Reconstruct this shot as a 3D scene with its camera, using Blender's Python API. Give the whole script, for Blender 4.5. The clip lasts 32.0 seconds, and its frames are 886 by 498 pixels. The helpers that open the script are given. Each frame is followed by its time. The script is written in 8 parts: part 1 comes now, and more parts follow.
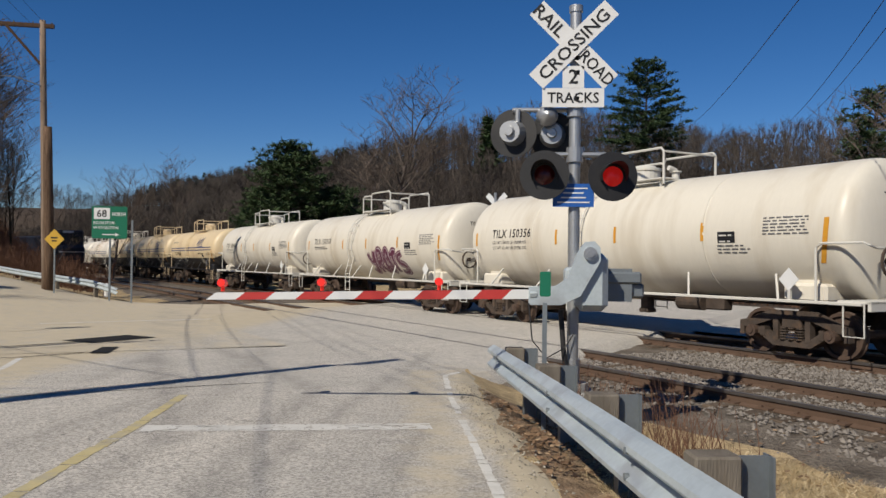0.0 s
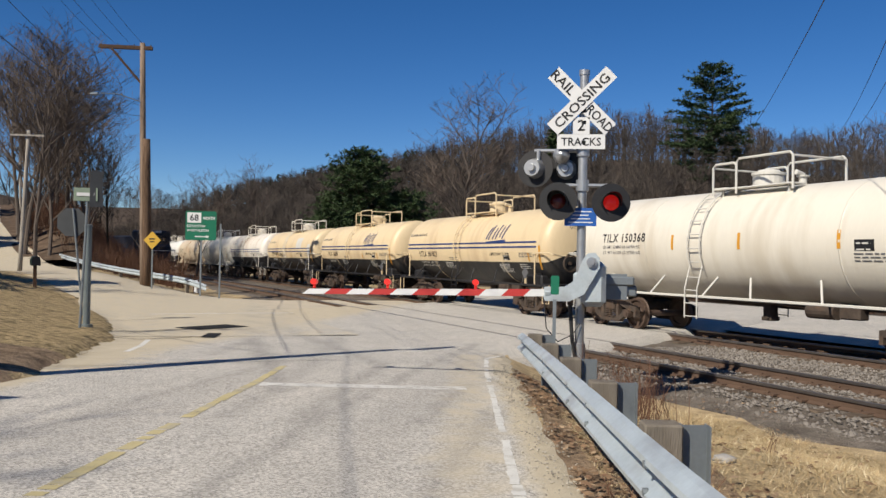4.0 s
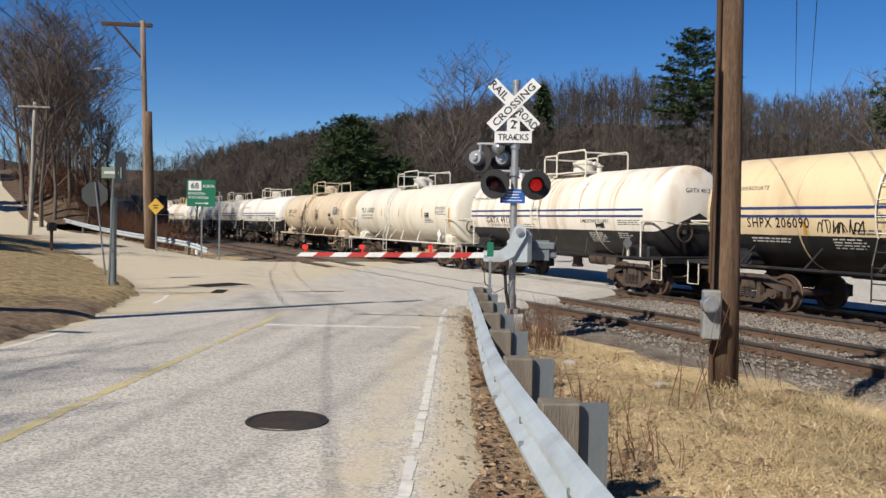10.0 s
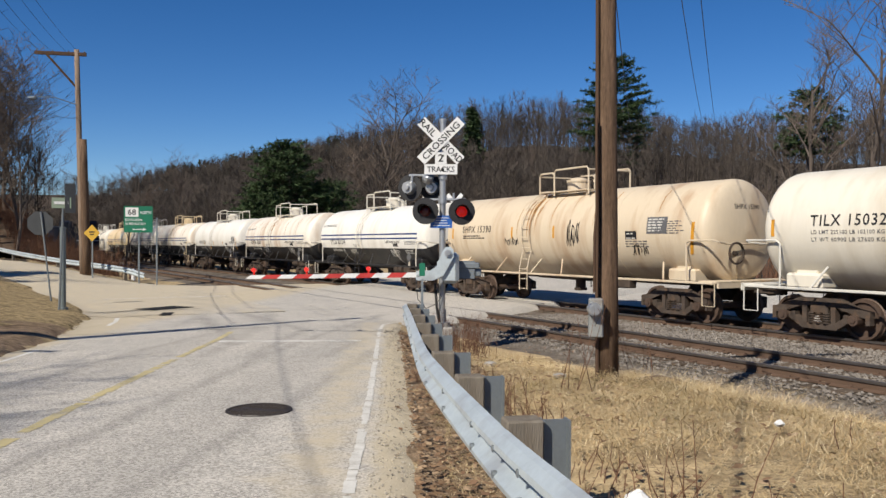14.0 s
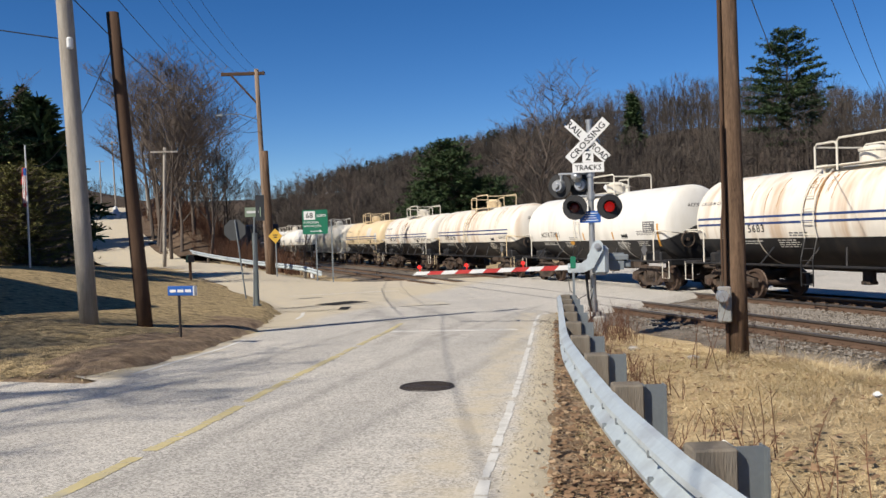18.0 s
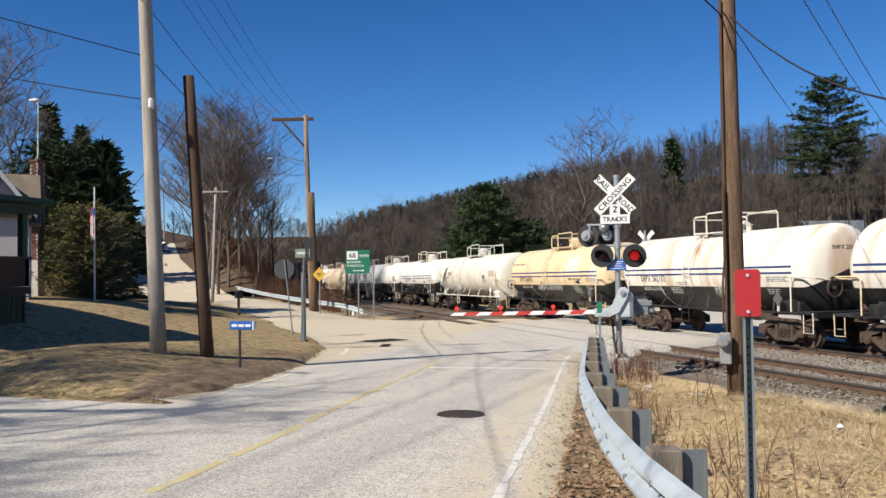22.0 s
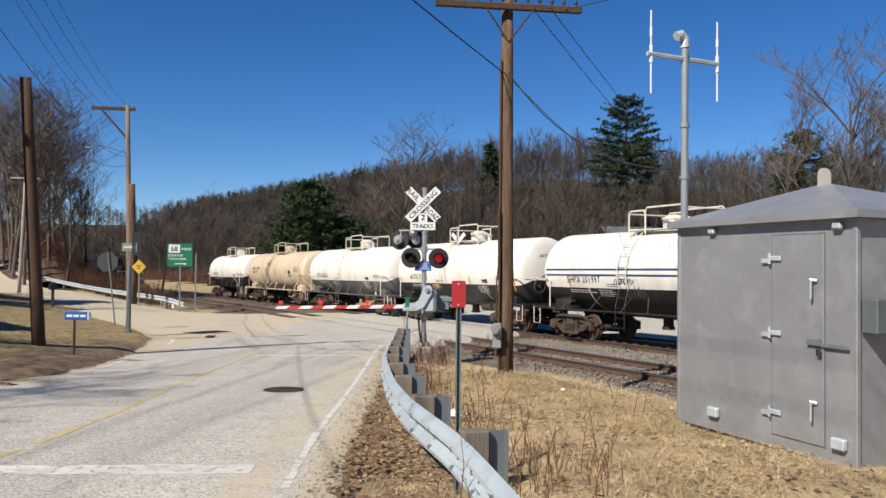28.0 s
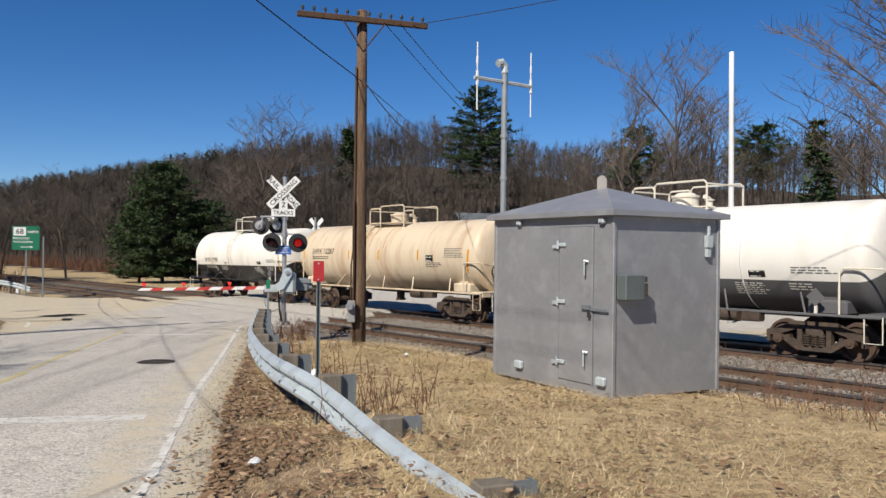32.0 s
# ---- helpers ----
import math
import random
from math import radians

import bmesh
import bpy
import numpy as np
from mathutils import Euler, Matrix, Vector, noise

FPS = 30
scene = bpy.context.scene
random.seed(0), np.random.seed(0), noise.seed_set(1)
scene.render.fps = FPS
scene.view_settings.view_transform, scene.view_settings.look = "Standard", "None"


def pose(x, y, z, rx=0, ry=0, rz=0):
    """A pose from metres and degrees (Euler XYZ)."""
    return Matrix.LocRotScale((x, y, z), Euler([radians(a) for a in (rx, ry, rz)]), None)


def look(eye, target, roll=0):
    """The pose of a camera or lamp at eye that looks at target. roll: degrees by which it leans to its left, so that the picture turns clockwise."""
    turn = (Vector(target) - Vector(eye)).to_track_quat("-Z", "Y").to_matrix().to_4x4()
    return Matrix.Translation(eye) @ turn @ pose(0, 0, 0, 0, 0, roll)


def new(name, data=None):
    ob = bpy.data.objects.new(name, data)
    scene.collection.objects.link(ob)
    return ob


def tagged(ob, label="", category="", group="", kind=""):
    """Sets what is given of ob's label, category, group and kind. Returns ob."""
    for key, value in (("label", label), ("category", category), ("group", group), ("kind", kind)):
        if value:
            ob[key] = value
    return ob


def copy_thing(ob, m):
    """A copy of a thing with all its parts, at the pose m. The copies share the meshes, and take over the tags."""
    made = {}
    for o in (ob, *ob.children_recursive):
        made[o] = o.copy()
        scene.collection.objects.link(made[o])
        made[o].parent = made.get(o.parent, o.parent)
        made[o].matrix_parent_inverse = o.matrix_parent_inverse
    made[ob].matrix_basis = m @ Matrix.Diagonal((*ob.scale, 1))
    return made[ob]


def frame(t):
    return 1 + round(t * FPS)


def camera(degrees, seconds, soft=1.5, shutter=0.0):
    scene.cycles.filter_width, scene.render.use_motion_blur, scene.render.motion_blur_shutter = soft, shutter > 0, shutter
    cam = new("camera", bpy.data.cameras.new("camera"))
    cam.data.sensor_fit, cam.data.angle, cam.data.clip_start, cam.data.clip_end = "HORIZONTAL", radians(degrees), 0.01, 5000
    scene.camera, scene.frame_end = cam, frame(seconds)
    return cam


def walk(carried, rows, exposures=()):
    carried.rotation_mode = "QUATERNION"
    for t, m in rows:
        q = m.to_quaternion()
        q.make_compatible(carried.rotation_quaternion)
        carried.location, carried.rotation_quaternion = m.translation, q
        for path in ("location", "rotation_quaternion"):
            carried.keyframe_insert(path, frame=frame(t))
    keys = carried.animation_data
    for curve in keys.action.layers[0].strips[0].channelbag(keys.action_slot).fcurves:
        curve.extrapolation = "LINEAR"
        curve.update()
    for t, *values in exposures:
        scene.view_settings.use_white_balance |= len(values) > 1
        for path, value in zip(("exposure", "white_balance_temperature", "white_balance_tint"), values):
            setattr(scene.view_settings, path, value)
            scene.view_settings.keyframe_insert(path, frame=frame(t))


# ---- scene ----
cam = camera(56.9, 32.0)
PATH = [
    (0, (-0.012, -0.735, 1.943), (-0.113, 1.262, 1.954), 0.7),
    (0.5, (0.145, -1.089, 1.942), (-0.014, 0.904, 1.971), 2.3),
    (1, (0.369, -1.364, 1.98), (0.073, 0.608, 2.14), 3.4),
    (1.5, (0.478, -1.798, 1.96), (0.048, 0.154, 2.04), 1.3),
    (2, (0.513, -2.252, 1.979), (0.188, -0.28, 1.906), -0.1),
    (2.5, (0.446, -2.561, 1.999), (0.179, -0.58, 1.931), -1.6),
    (4.5, (0.642, -3.733, 2.069), (0.374, -1.751, 2.091), 1.7),
    (5, (0.718, -4.04, 2.095), (0.433, -2.061, 2.11), 1.1),
    (5.5, (0.77, -4.344, 2.108), (0.627, -2.349, 2.105), 0.4),
    (6, (0.885, -4.595, 2.111), (0.881, -2.595, 2.087), 1.0),
    (6.5, (1.061, -4.879, 2.133), (1.045, -2.88, 2.077), 2.1),
    (7, (1.174, -5.132, 2.119), (1.12, -3.135, 2.019), 2.2),
    (7.5, (1.288, -5.365, 2.153), (1.106, -3.379, 2.003), 2.9),
    (8, (1.364, -5.589, 2.194), (1.08, -3.617, 2.02), 2.2),
    (8.5, (1.354, -5.879, 2.195), (1.18, -3.893, 2.036), 1.6),
    (9, (1.441, -6.111, 2.22), (1.254, -4.121, 2.137), 1.1),
    (9.5, (1.549, -6.315, 2.26), (1.32, -4.329, 2.187), 0.9),
    (10, (1.535, -6.56, 2.239), (1.287, -4.578, 2.154), 1.1),
    (10.5, (1.552, -6.782, 2.273), (1.306, -4.8, 2.185), 1.6),
    (11, (1.66, -7.035, 2.255), (1.447, -5.049, 2.144), 1.2),
    (11.5, (1.701, -7.25, 2.269), (1.614, -5.254, 2.168), 0.5),
    (12, (1.709, -7.546, 2.273), (1.743, -5.55, 2.148), 0.4),
    (12.5, (1.749, -7.693, 2.255), (1.889, -5.704, 2.108), -0.4),
    (13, (1.813, -7.921, 2.292), (1.925, -5.927, 2.181), -2.6),
    (13.5, (1.746, -8.083, 2.298), (1.755, -6.084, 2.236), -1.5),
    (14, (1.684, -8.253, 2.301), (1.597, -6.255, 2.269), 0.3),
    (14.5, (1.741, -8.42, 2.304), (1.484, -6.436, 2.32), 0.5),
    (16.5, (1.872, -9.055, 2.395), (1.529, -7.085, 2.421), -0.3),
    (17, (2.012, -9.231, 2.39), (1.627, -7.268, 2.403), -0.7),
    (17.5, (2.05, -9.341, 2.435), (1.586, -7.396, 2.451), -1.1),
    (18, (2.061, -9.519, 2.409), (1.58, -7.579, 2.362), -1.8),
    (18.5, (2.141, -9.649, 2.436), (1.685, -7.702, 2.379), -3.2),
    (19, (2.306, -9.868, 2.437), (1.804, -7.932, 2.403), -4.2),
    (19.5, (2.353, -10.0, 2.483), (1.855, -8.063, 2.493), -3.2),
    (20, (2.331, -10.235, 2.488), (1.791, -8.31, 2.537), -2.9),
    (20.5, (2.377, -10.424, 2.491), (1.721, -8.535, 2.528), -2.7),
    (21, (2.454, -10.627, 2.511), (1.796, -8.739, 2.544), -2.3),
    (21.5, (2.462, -10.81, 2.497), (1.852, -8.905, 2.52), -1.8),
    (22, (2.474, -10.921, 2.512), (1.903, -9.004, 2.564), -0.7),
    (22.5, (2.669, -11.185, 2.509), (2.054, -9.283, 2.558), -0.3),
    (23, (2.725, -11.422, 2.539), (2.066, -9.534, 2.57), -0.3),
    (23.5, (2.732, -11.573, 2.529), (2.1, -9.676, 2.576), -1.3),
    (24, (2.933, -11.895, 2.533), (2.343, -9.985, 2.583), -2.0),
    (24.5, (3.053, -12.018, 2.555), (2.511, -10.093, 2.554), -2.6),
    (26.5, (3.261, -12.762, 2.627), (2.829, -10.809, 2.629), -2.6),
    (27, (3.165, -12.953, 2.61), (2.829, -10.982, 2.621), -2.0),
    (27.5, (3.099, -13.042, 2.634), (2.869, -11.056, 2.657), -0.4),
    (28, (3.054, -13.29, 2.616), (2.905, -11.296, 2.655), 0.5),
    (28.5, (2.99, -13.479, 2.644), (2.943, -11.48, 2.71), 0.0),
    (29, (2.884, -13.691, 2.632), (2.908, -11.693, 2.717), -1.4),
    (29.5, (2.932, -13.883, 2.637), (2.993, -11.886, 2.737), -1.0),
    (30, (2.949, -14.187, 2.642), (3.18, -12.201, 2.67), -0.2),
    (30.5, (2.831, -14.403, 2.626), (3.089, -12.42, 2.595), -1.9),
    (31, (2.822, -14.691, 2.636), (3.067, -12.707, 2.574), -1.9),
    (31.5, (2.952, -14.992, 2.576), (3.265, -13.017, 2.551), 0.4),
    (32, (3.135, -15.196, 2.61), (3.332, -13.206, 2.615), 0.7),
]
walk(cam, [(t, look(e, g, r)) for t, e, g, r in PATH], ((0, -0.02), (2, 0.27), (5, 0.29), (8, 0.40), (13, 0.32), (17, 0.39), (20, 0.54), (24, 0.68), (28, 0.49), (31, 0.32), (32, 0.37)))

# ---- light ----
world = bpy.data.worlds.new("sky")
scene.world = world
world.use_nodes = True
wn = world.node_tree
sky = wn.nodes.new("ShaderNodeTexSky")
sky.sky_type = "NISHITA"
sky.sun_disc = False
SUN_ELEV, SUN_DIR = radians(41), Vector((-0.562, -0.827, 0)).normalized()
sky.sun_elevation = SUN_ELEV
sky.sun_rotation = math.atan2(SUN_DIR.x, SUN_DIR.y)
sky.altitude = 600
sky.air_density, sky.dust_density, sky.ozone_density = 0.75, 0.0, 4.0
wn.nodes["Background"].inputs[1].default_value = 0.075
deep = wn.nodes.new("ShaderNodeHueSaturation")
deep.inputs["Hue"].default_value, deep.inputs["Saturation"].default_value = 0.506, 1.27
wn.links.new(sky.outputs[0], deep.inputs["Color"])
wn.links.new(deep.outputs[0], wn.nodes["Background"].inputs[0])
sun = new("sun", bpy.data.lights.new("sun", "SUN"))
sun.data.energy, sun.data.angle, sun.data.color = 5.0, radians(0.53), (1.0, 0.93, 0.81)
sun_vec = Vector((SUN_DIR.x * math.cos(SUN_ELEV), SUN_DIR.y * math.cos(SUN_ELEV), math.sin(SUN_ELEV)))
sun.matrix_world = look((0, 0, 60), Vector((0, 0, 60)) - sun_vec)
scene.view_settings.exposure = 0.0


# ---- materials ----
ALBEDO_GAIN = 0.77  # lowers all mat() colours so shade renders deeper at the raised exposure


def mat(name, base, rough=0.7, metal=0.0, var=0.12, scale=3.0, fine=60.0, bump=0.15, spots=None, spot_amt=0.5, spot_scale=1.5,
        stretch=(1, 1, 1), emit=0.0, rand=0.0, coat=0.0, bdist=0.01, island=0.0, second=None):
    """Painted, wooden, stone or metal surface: base colour with two scales of variation, optional stains and relief."""
    base = tuple(c * ALBEDO_GAIN for c in base)
    spots = tuple(c * ALBEDO_GAIN for c in spots) if spots else None
    second = tuple(tuple(c * ALBEDO_GAIN for c in q) for q in second) if second else None
    m = bpy.data.materials.new(name)
    m.use_nodes = True
    n, l = m.node_tree.nodes, m.node_tree.links
    b = n["Principled BSDF"]
    b.inputs["Specular IOR Level"].default_value = 0.12 if rough > 0.72 else 0.4
    tc = n.new("ShaderNodeTexCoord")
    mp = n.new("ShaderNodeMapping")
    mp.inputs["Scale"].default_value = stretch
    l.new(tc.outputs["Object"], mp.inputs[0])

    def noise_tex(sc, det=4.0):
        t = n.new("ShaderNodeTexNoise")
        t.inputs["Scale"].default_value = sc
        t.inputs["Detail"].default_value = det
        l.new(mp.outputs[0], t.inputs["Vector"])
        return t.outputs["Fac"]

    def math_node(op, a, c):
        t = n.new("ShaderNodeMath")
        t.operation = op
        for i, v in enumerate((a, c)):
            if isinstance(v, (int, float)):
                t.inputs[i].default_value = v
            else:
                l.new(v, t.inputs[i])
        return t.outputs[0]

    big, small = noise_tex(scale), noise_tex(fine)
    v = math_node("ADD", math_node("MULTIPLY", math_node("SUBTRACT", big, 0.5), var * 4),
                  math_node("MULTIPLY", math_node("SUBTRACT", small, 0.5), var * 2.5))
    if rand:
        oi = n.new("ShaderNodeObjectInfo")
        v = math_node("ADD", v, math_node("MULTIPLY", math_node("SUBTRACT", oi.outputs["Random"], 0.5), rand))
    if island or second:
        ge = n.new("ShaderNodeNewGeometry")
        v = math_node("ADD", v, math_node("MULTIPLY", math_node("SUBTRACT", ge.outputs["Random Per Island"], 0.5), island))
    gain = math_node("ADD", v, 1.0)
    mul = n.new("ShaderNodeMix")
    mul.data_type, mul.blend_type = "RGBA", "MULTIPLY"
    mul.inputs[0].default_value = 1.0
    mul.inputs[6].default_value = (*base, 1)
    l.new(gain, mul.inputs[7])
    col = mul.outputs[2]
    if second:
        rp = n.new("ShaderNodeValToRGB")
        rp.color_ramp.interpolation = "CONSTANT"
        rp.color_ramp.elements[0].color = (*base, 1)
        rp.color_ramp.elements[1].position, rp.color_ramp.elements[1].color = 0.55, (*second[0], 1)
        for k_, c_ in enumerate(second[1:]):
            rp.color_ramp.elements.new(0.75 + 0.13 * k_).color = (*c_, 1)
        l.new(ge.outputs["Random Per Island"], rp.inputs[0])
        l.new(rp.outputs[0], mul.inputs[6])
    if spots:
        st = noise_tex(spot_scale, 6.0)
        ramp = n.new("ShaderNodeValToRGB")
        ramp.color_ramp.elements[0].position, ramp.color_ramp.elements[1].position = 0.52, 0.68
        l.new(st, ramp.inputs[0])
        mx = n.new("ShaderNodeMix")
        mx.data_type = "RGBA"
        l.new(math_node("MULTIPLY", ramp.outputs[0], spot_amt), mx.inputs[0])
        l.new(col, mx.inputs[6])
        mx.inputs[7].default_value = (*spots, 1)
        col = mx.outputs[2]
    l.new(col, b.inputs["Base Color"])
    b.inputs["Roughness"].default_value = rough
    b.inputs["Metallic"].default_value = metal
    if coat:
        b.inputs["Coat Weight"].default_value = coat
    if bump:
        bp = n.new("ShaderNodeBump")
        bp.inputs["Strength"].default_value = bump
        bp.inputs["Distance"].default_value = bdist
        l.new(math_node("ADD", small, math_node("MULTIPLY", big, 0.6)), bp.inputs["Height"])
        l.new(bp.outputs[0], b.inputs["Normal"])
    if emit:
        l.new(col, b.inputs["Emission Color"])
        b.inputs["Emission Strength"].default_value = emit
    return m


M_GRASS = mat("dry_grass", (0.50, 0.38, 0.22), 0.95, 0, 0.34, 6.0, 30, 1.0, (0.25, 0.18, 0.10), 0.75, 1.7, bdist=0.03)
M_LAWN = mat("dormant_lawn", (0.42, 0.315, 0.17), 0.95, 0, 0.50, 8.0, 28, 1.0, (0.12, 0.092, 0.05), 0.85, 4.2, bdist=0.04)
M_SOIL = mat("leafy_soil", (0.30, 0.215, 0.14), 0.95, 0, 0.45, 7.0, 34, 1.0, (0.15, 0.10, 0.065), 0.85, 2.6, bdist=0.03)


def road_material():
    """Old asphalt with coarse aggregate, drifted sand where "sand" says so, rubber where "tyre" does, and fine cracks."""
    m = bpy.data.materials.new("weathered_asphalt")
    m.use_nodes = True
    n, l = m.node_tree.nodes, m.node_tree.links
    b = n["Principled BSDF"]
    tc = n.new("ShaderNodeTexCoord").outputs["Object"]

    def tex(kind, sc, det=4.0):
        t = n.new(kind)
        t.inputs["Scale"].default_value = sc
        l.new(tc, t.inputs["Vector"])
        if kind == "ShaderNodeTexNoise":
            t.inputs["Detail"].default_value = det
        return t

    def mth(op, a, c, clamp=False):
        t = n.new("ShaderNodeMath")
        t.operation, t.use_clamp = op, clamp
        for i, v in enumerate((a, c)):
            if isinstance(v, (int, float)):
                t.inputs[i].default_value = v
            else:
                l.new(v, t.inputs[i])
        return t.outputs[0]

    def mix(f, a, c):
        t = n.new("ShaderNodeMix")
        t.data_type = "RGBA"
        l.new(f, t.inputs[0]) if not isinstance(f, float) else None
        for i, v in ((6, a), (7, c)):
            if isinstance(v, tuple):
                t.inputs[i].default_value = (*v, 1)
            else:
                l.new(v, t.inputs[i])
        return t.outputs[2]

    def attr(name):
        t = n.new("ShaderNodeAttribute")
        t.attribute_name = name
        return t.outputs["Fac"]

    big, mid, fine = tex("ShaderNodeTexNoise", 0.45, 6).outputs["Fac"], tex("ShaderNodeTexNoise", 3.2, 5).outputs["Fac"], tex("ShaderNodeTexNoise", 95, 2).outputs["Fac"]
    grit = tex("ShaderNodeTexVoronoi", 62)
    sep = n.new("ShaderNodeSeparateColor")
    l.new(grit.outputs["Color"], sep.inputs[0])
    stone = sep.outputs[0]
    base = mix(mth("MULTIPLY", mth("SUBTRACT", big, 0.35, True), 2.0, True), (0.420, 0.394, 0.354), (0.495, 0.458, 0.405))
    gain = mth("ADD", mth("MULTIPLY", mth("SUBTRACT", stone, 0.5), 0.75), mth("ADD", mth("MULTIPLY", mth("SUBTRACT", fine, 0.5), 0.5), mth("MULTIPLY", mth("SUBTRACT", mid, 0.5), 0.35)))
    lum = n.new("ShaderNodeMix")
    lum.data_type, lum.blend_type = "RGBA", "MULTIPLY"
    lum.inputs[0].default_value = 1.0
    l.new(base, lum.inputs[6])
    l.new(mth("ADD", gain, 1.0), lum.inputs[7])
    col = lum.outputs[2]
    # cracks
    cr = n.new("ShaderNodeTexVoronoi")
    cr.feature = "DISTANCE_TO_EDGE"
    cr.inputs["Scale"].default_value = 0.75
    wob = n.new("ShaderNodeVectorMath")
    wob.operation = "ADD"
    wn_ = tex("ShaderNodeTexNoise", 2.2, 5)
    l.new(tc, wob.inputs[0])
    l.new(wn_.outputs["Color"], wob.inputs[1])
    l.new(wob.outputs[0], cr.inputs["Vector"])
    crack = mth("MULTIPLY", mth("LESS_THAN", cr.outputs["Distance"], 0.005), mth("GREATER_THAN", big, 0.57))
    col = mix(mth("MULTIPLY", crack, 0.5), col, (0.12, 0.115, 0.11))
    tyre = mth("MULTIPLY", attr("tyre"), mth("ADD", mth("MULTIPLY", mid, 1.2), 0.1), True)
    col = mix(mth("MULTIPLY", tyre, 0.75), col, (0.115, 0.111, 0.107))
    sand_c = mix(mid, (0.42, 0.355, 0.255), (0.535, 0.465, 0.345))
    sm = mth("MULTIPLY", mth("SUBTRACT", mth("ADD", attr("sand"), mth("MULTIPLY", mth("ADD", mth("MULTIPLY", mth("SUBTRACT", mid, 0.5), 1.4), mth("MULTIPLY", mth("SUBTRACT", fine, 0.5), 0.5)), 0.8)), 0.30), 1.9, True)
    col = mix(mth("MULTIPLY", sm, mth("SUBTRACT", 0.95, mth("MULTIPLY", tyre, 0.6))), col, sand_c)
    l.new(col, b.inputs["Base Color"])
    b.inputs["Roughness"].default_value = 0.93
    b.inputs["Specular IOR Level"].default_value = 0.15
    bp_ = n.new("ShaderNodeBump")
    bp_.inputs["Strength"].default_value = 0.55
    bp_.inputs["Distance"].default_value = 0.008
    l.new(mth("ADD", stone, mth("ADD", fine, mth("MULTIPLY", crack, -2.0))), bp_.inputs["Height"])
    l.new(bp_.outputs[0], b.inputs["Normal"])
    return m


M_ASPH = road_material()
M_SAND = mat("road_sand", (0.60, 0.52, 0.40), 0.96, 0, 0.08, 0.8, 45, 0.4, (0.50, 0.44, 0.35), 0.6, 0.7, bdist=0.01)
M_BALLAST = mat("ballast_stone", (0.195, 0.165, 0.135), 0.95, 0, 0.50, 1.2, 24, 1.0, (0.11, 0.085, 0.065), 0.7, 3.0, bdist=0.05)
M_RAIL = mat("rusty_rail", (0.15, 0.098, 0.07), 0.75, 0.2, 0.15, 3, 60, 0.2)
M_RAILTOP = mat("rail_head", (0.30, 0.27, 0.25), 0.35, 0.85, 0.1, 3, 60, 0.1)
M_TIE = mat("tie_wood", (0.13, 0.098, 0.072), 0.9, 0, 0.25, 2, 30, 0.5, rand=0.6, stretch=(1, 6, 1))
M_WHITE = mat("white_line", (0.76, 0.74, 0.69), 0.85, 0, 0.1, 2.0, 40, 0.3, (0.50, 0.47, 0.41), 0.6, 5.5)
M_YELLOW = mat("yellow_line", (0.60, 0.51, 0.28), 0.85, 0, 0.1, 2.0, 40, 0.3, (0.50, 0.45, 0.33), 0.9, 3.5)
M_GALV = mat("galvanised_steel", (0.56, 0.625, 0.655), 0.42, 0.25, 0.10, 2.5, 30, 0.12, (0.36, 0.37, 0.39), 0.6, 3.0)
M_SILVER = mat("silver_paint", (0.38, 0.385, 0.40), 0.42, 0.42, 0.10, 1.2, 12, 0.25, (0.52, 0.53, 0.55), 0.45, 3.5)
M_POLE = mat("pole_wood", (0.160, 0.104, 0.069), 0.9, 0, 0.45, 3.0, 24, 1.0, (0.09, 0.058, 0.04), 0.8, 2.5, stretch=(6, 6, 0.5))
M_POLE_GREY = mat("grey_pole_wood", (0.40, 0.36, 0.31), 0.9, 0, 0.28, 1.5, 14, 0.5, (0.22, 0.19, 0.16), 0.5, 1.2, stretch=(6, 6, 0.5))
M_POLE_TALL = mat("weathered_pole_wood", (0.29, 0.215, 0.16), 0.9, 0, 0.28, 1.5, 14, 0.5, (0.15, 0.105, 0.075), 0.6, 1.2, stretch=(6, 6, 0.5))
M_POLE_DARK = mat("dark_pole_wood", (0.10, 0.062, 0.042), 0.9, 0, 0.2, 1.5, 14, 0.6, stretch=(6, 6, 0.5))
M_POST = mat("post_wood", (0.205, 0.178, 0.145), 0.92, 0, 0.2, 2, 22, 0.6, (0.17, 0.14, 0.11), 0.6, 2.5, stretch=(5, 5, 0.7))
M_TIN = mat("grey_steel", (0.26, 0.29, 0.31), 0.5, 0.5, 0.08, 3, 40, 0.1)
M_ALU = mat("mast_aluminium", (0.52, 0.53, 0.54), 0.4, 0.7, 0.08, 3, 40, 0.1)
M_BLACK = mat("black_paint", (0.018, 0.018, 0.02), 0.55, 0, 0.25, 2, 40, 0.1, (0.05, 0.045, 0.04), 0.5, 2)
M_SIGNW = mat("white_sheeting", (0.80, 0.80, 0.79), 0.45, 0, 0.03, 3, 60, 0.05)
M_INK = mat("black_ink", (0.012, 0.012, 0.014), 0.6, 0, 0.1, 3, 60, 0)
M_RED = mat("red_sheeting", (0.40, 0.022, 0.028), 0.45, 0, 0.06, 3, 60, 0.05)
M_REDARM = mat("red_arm_stripe", (0.52, 0.045, 0.04), 0.5, 0, 0.1, 4, 60, 0.05)
M_GREEN = mat("green_sheeting", (0.012, 0.17, 0.095), 0.45, 0, 0.06, 2, 60, 0.05)
M_PALE = mat("faded_green_sheeting", (0.27, 0.34, 0.25), 0.5, 0, 0.1, 3, 60, 0.05)
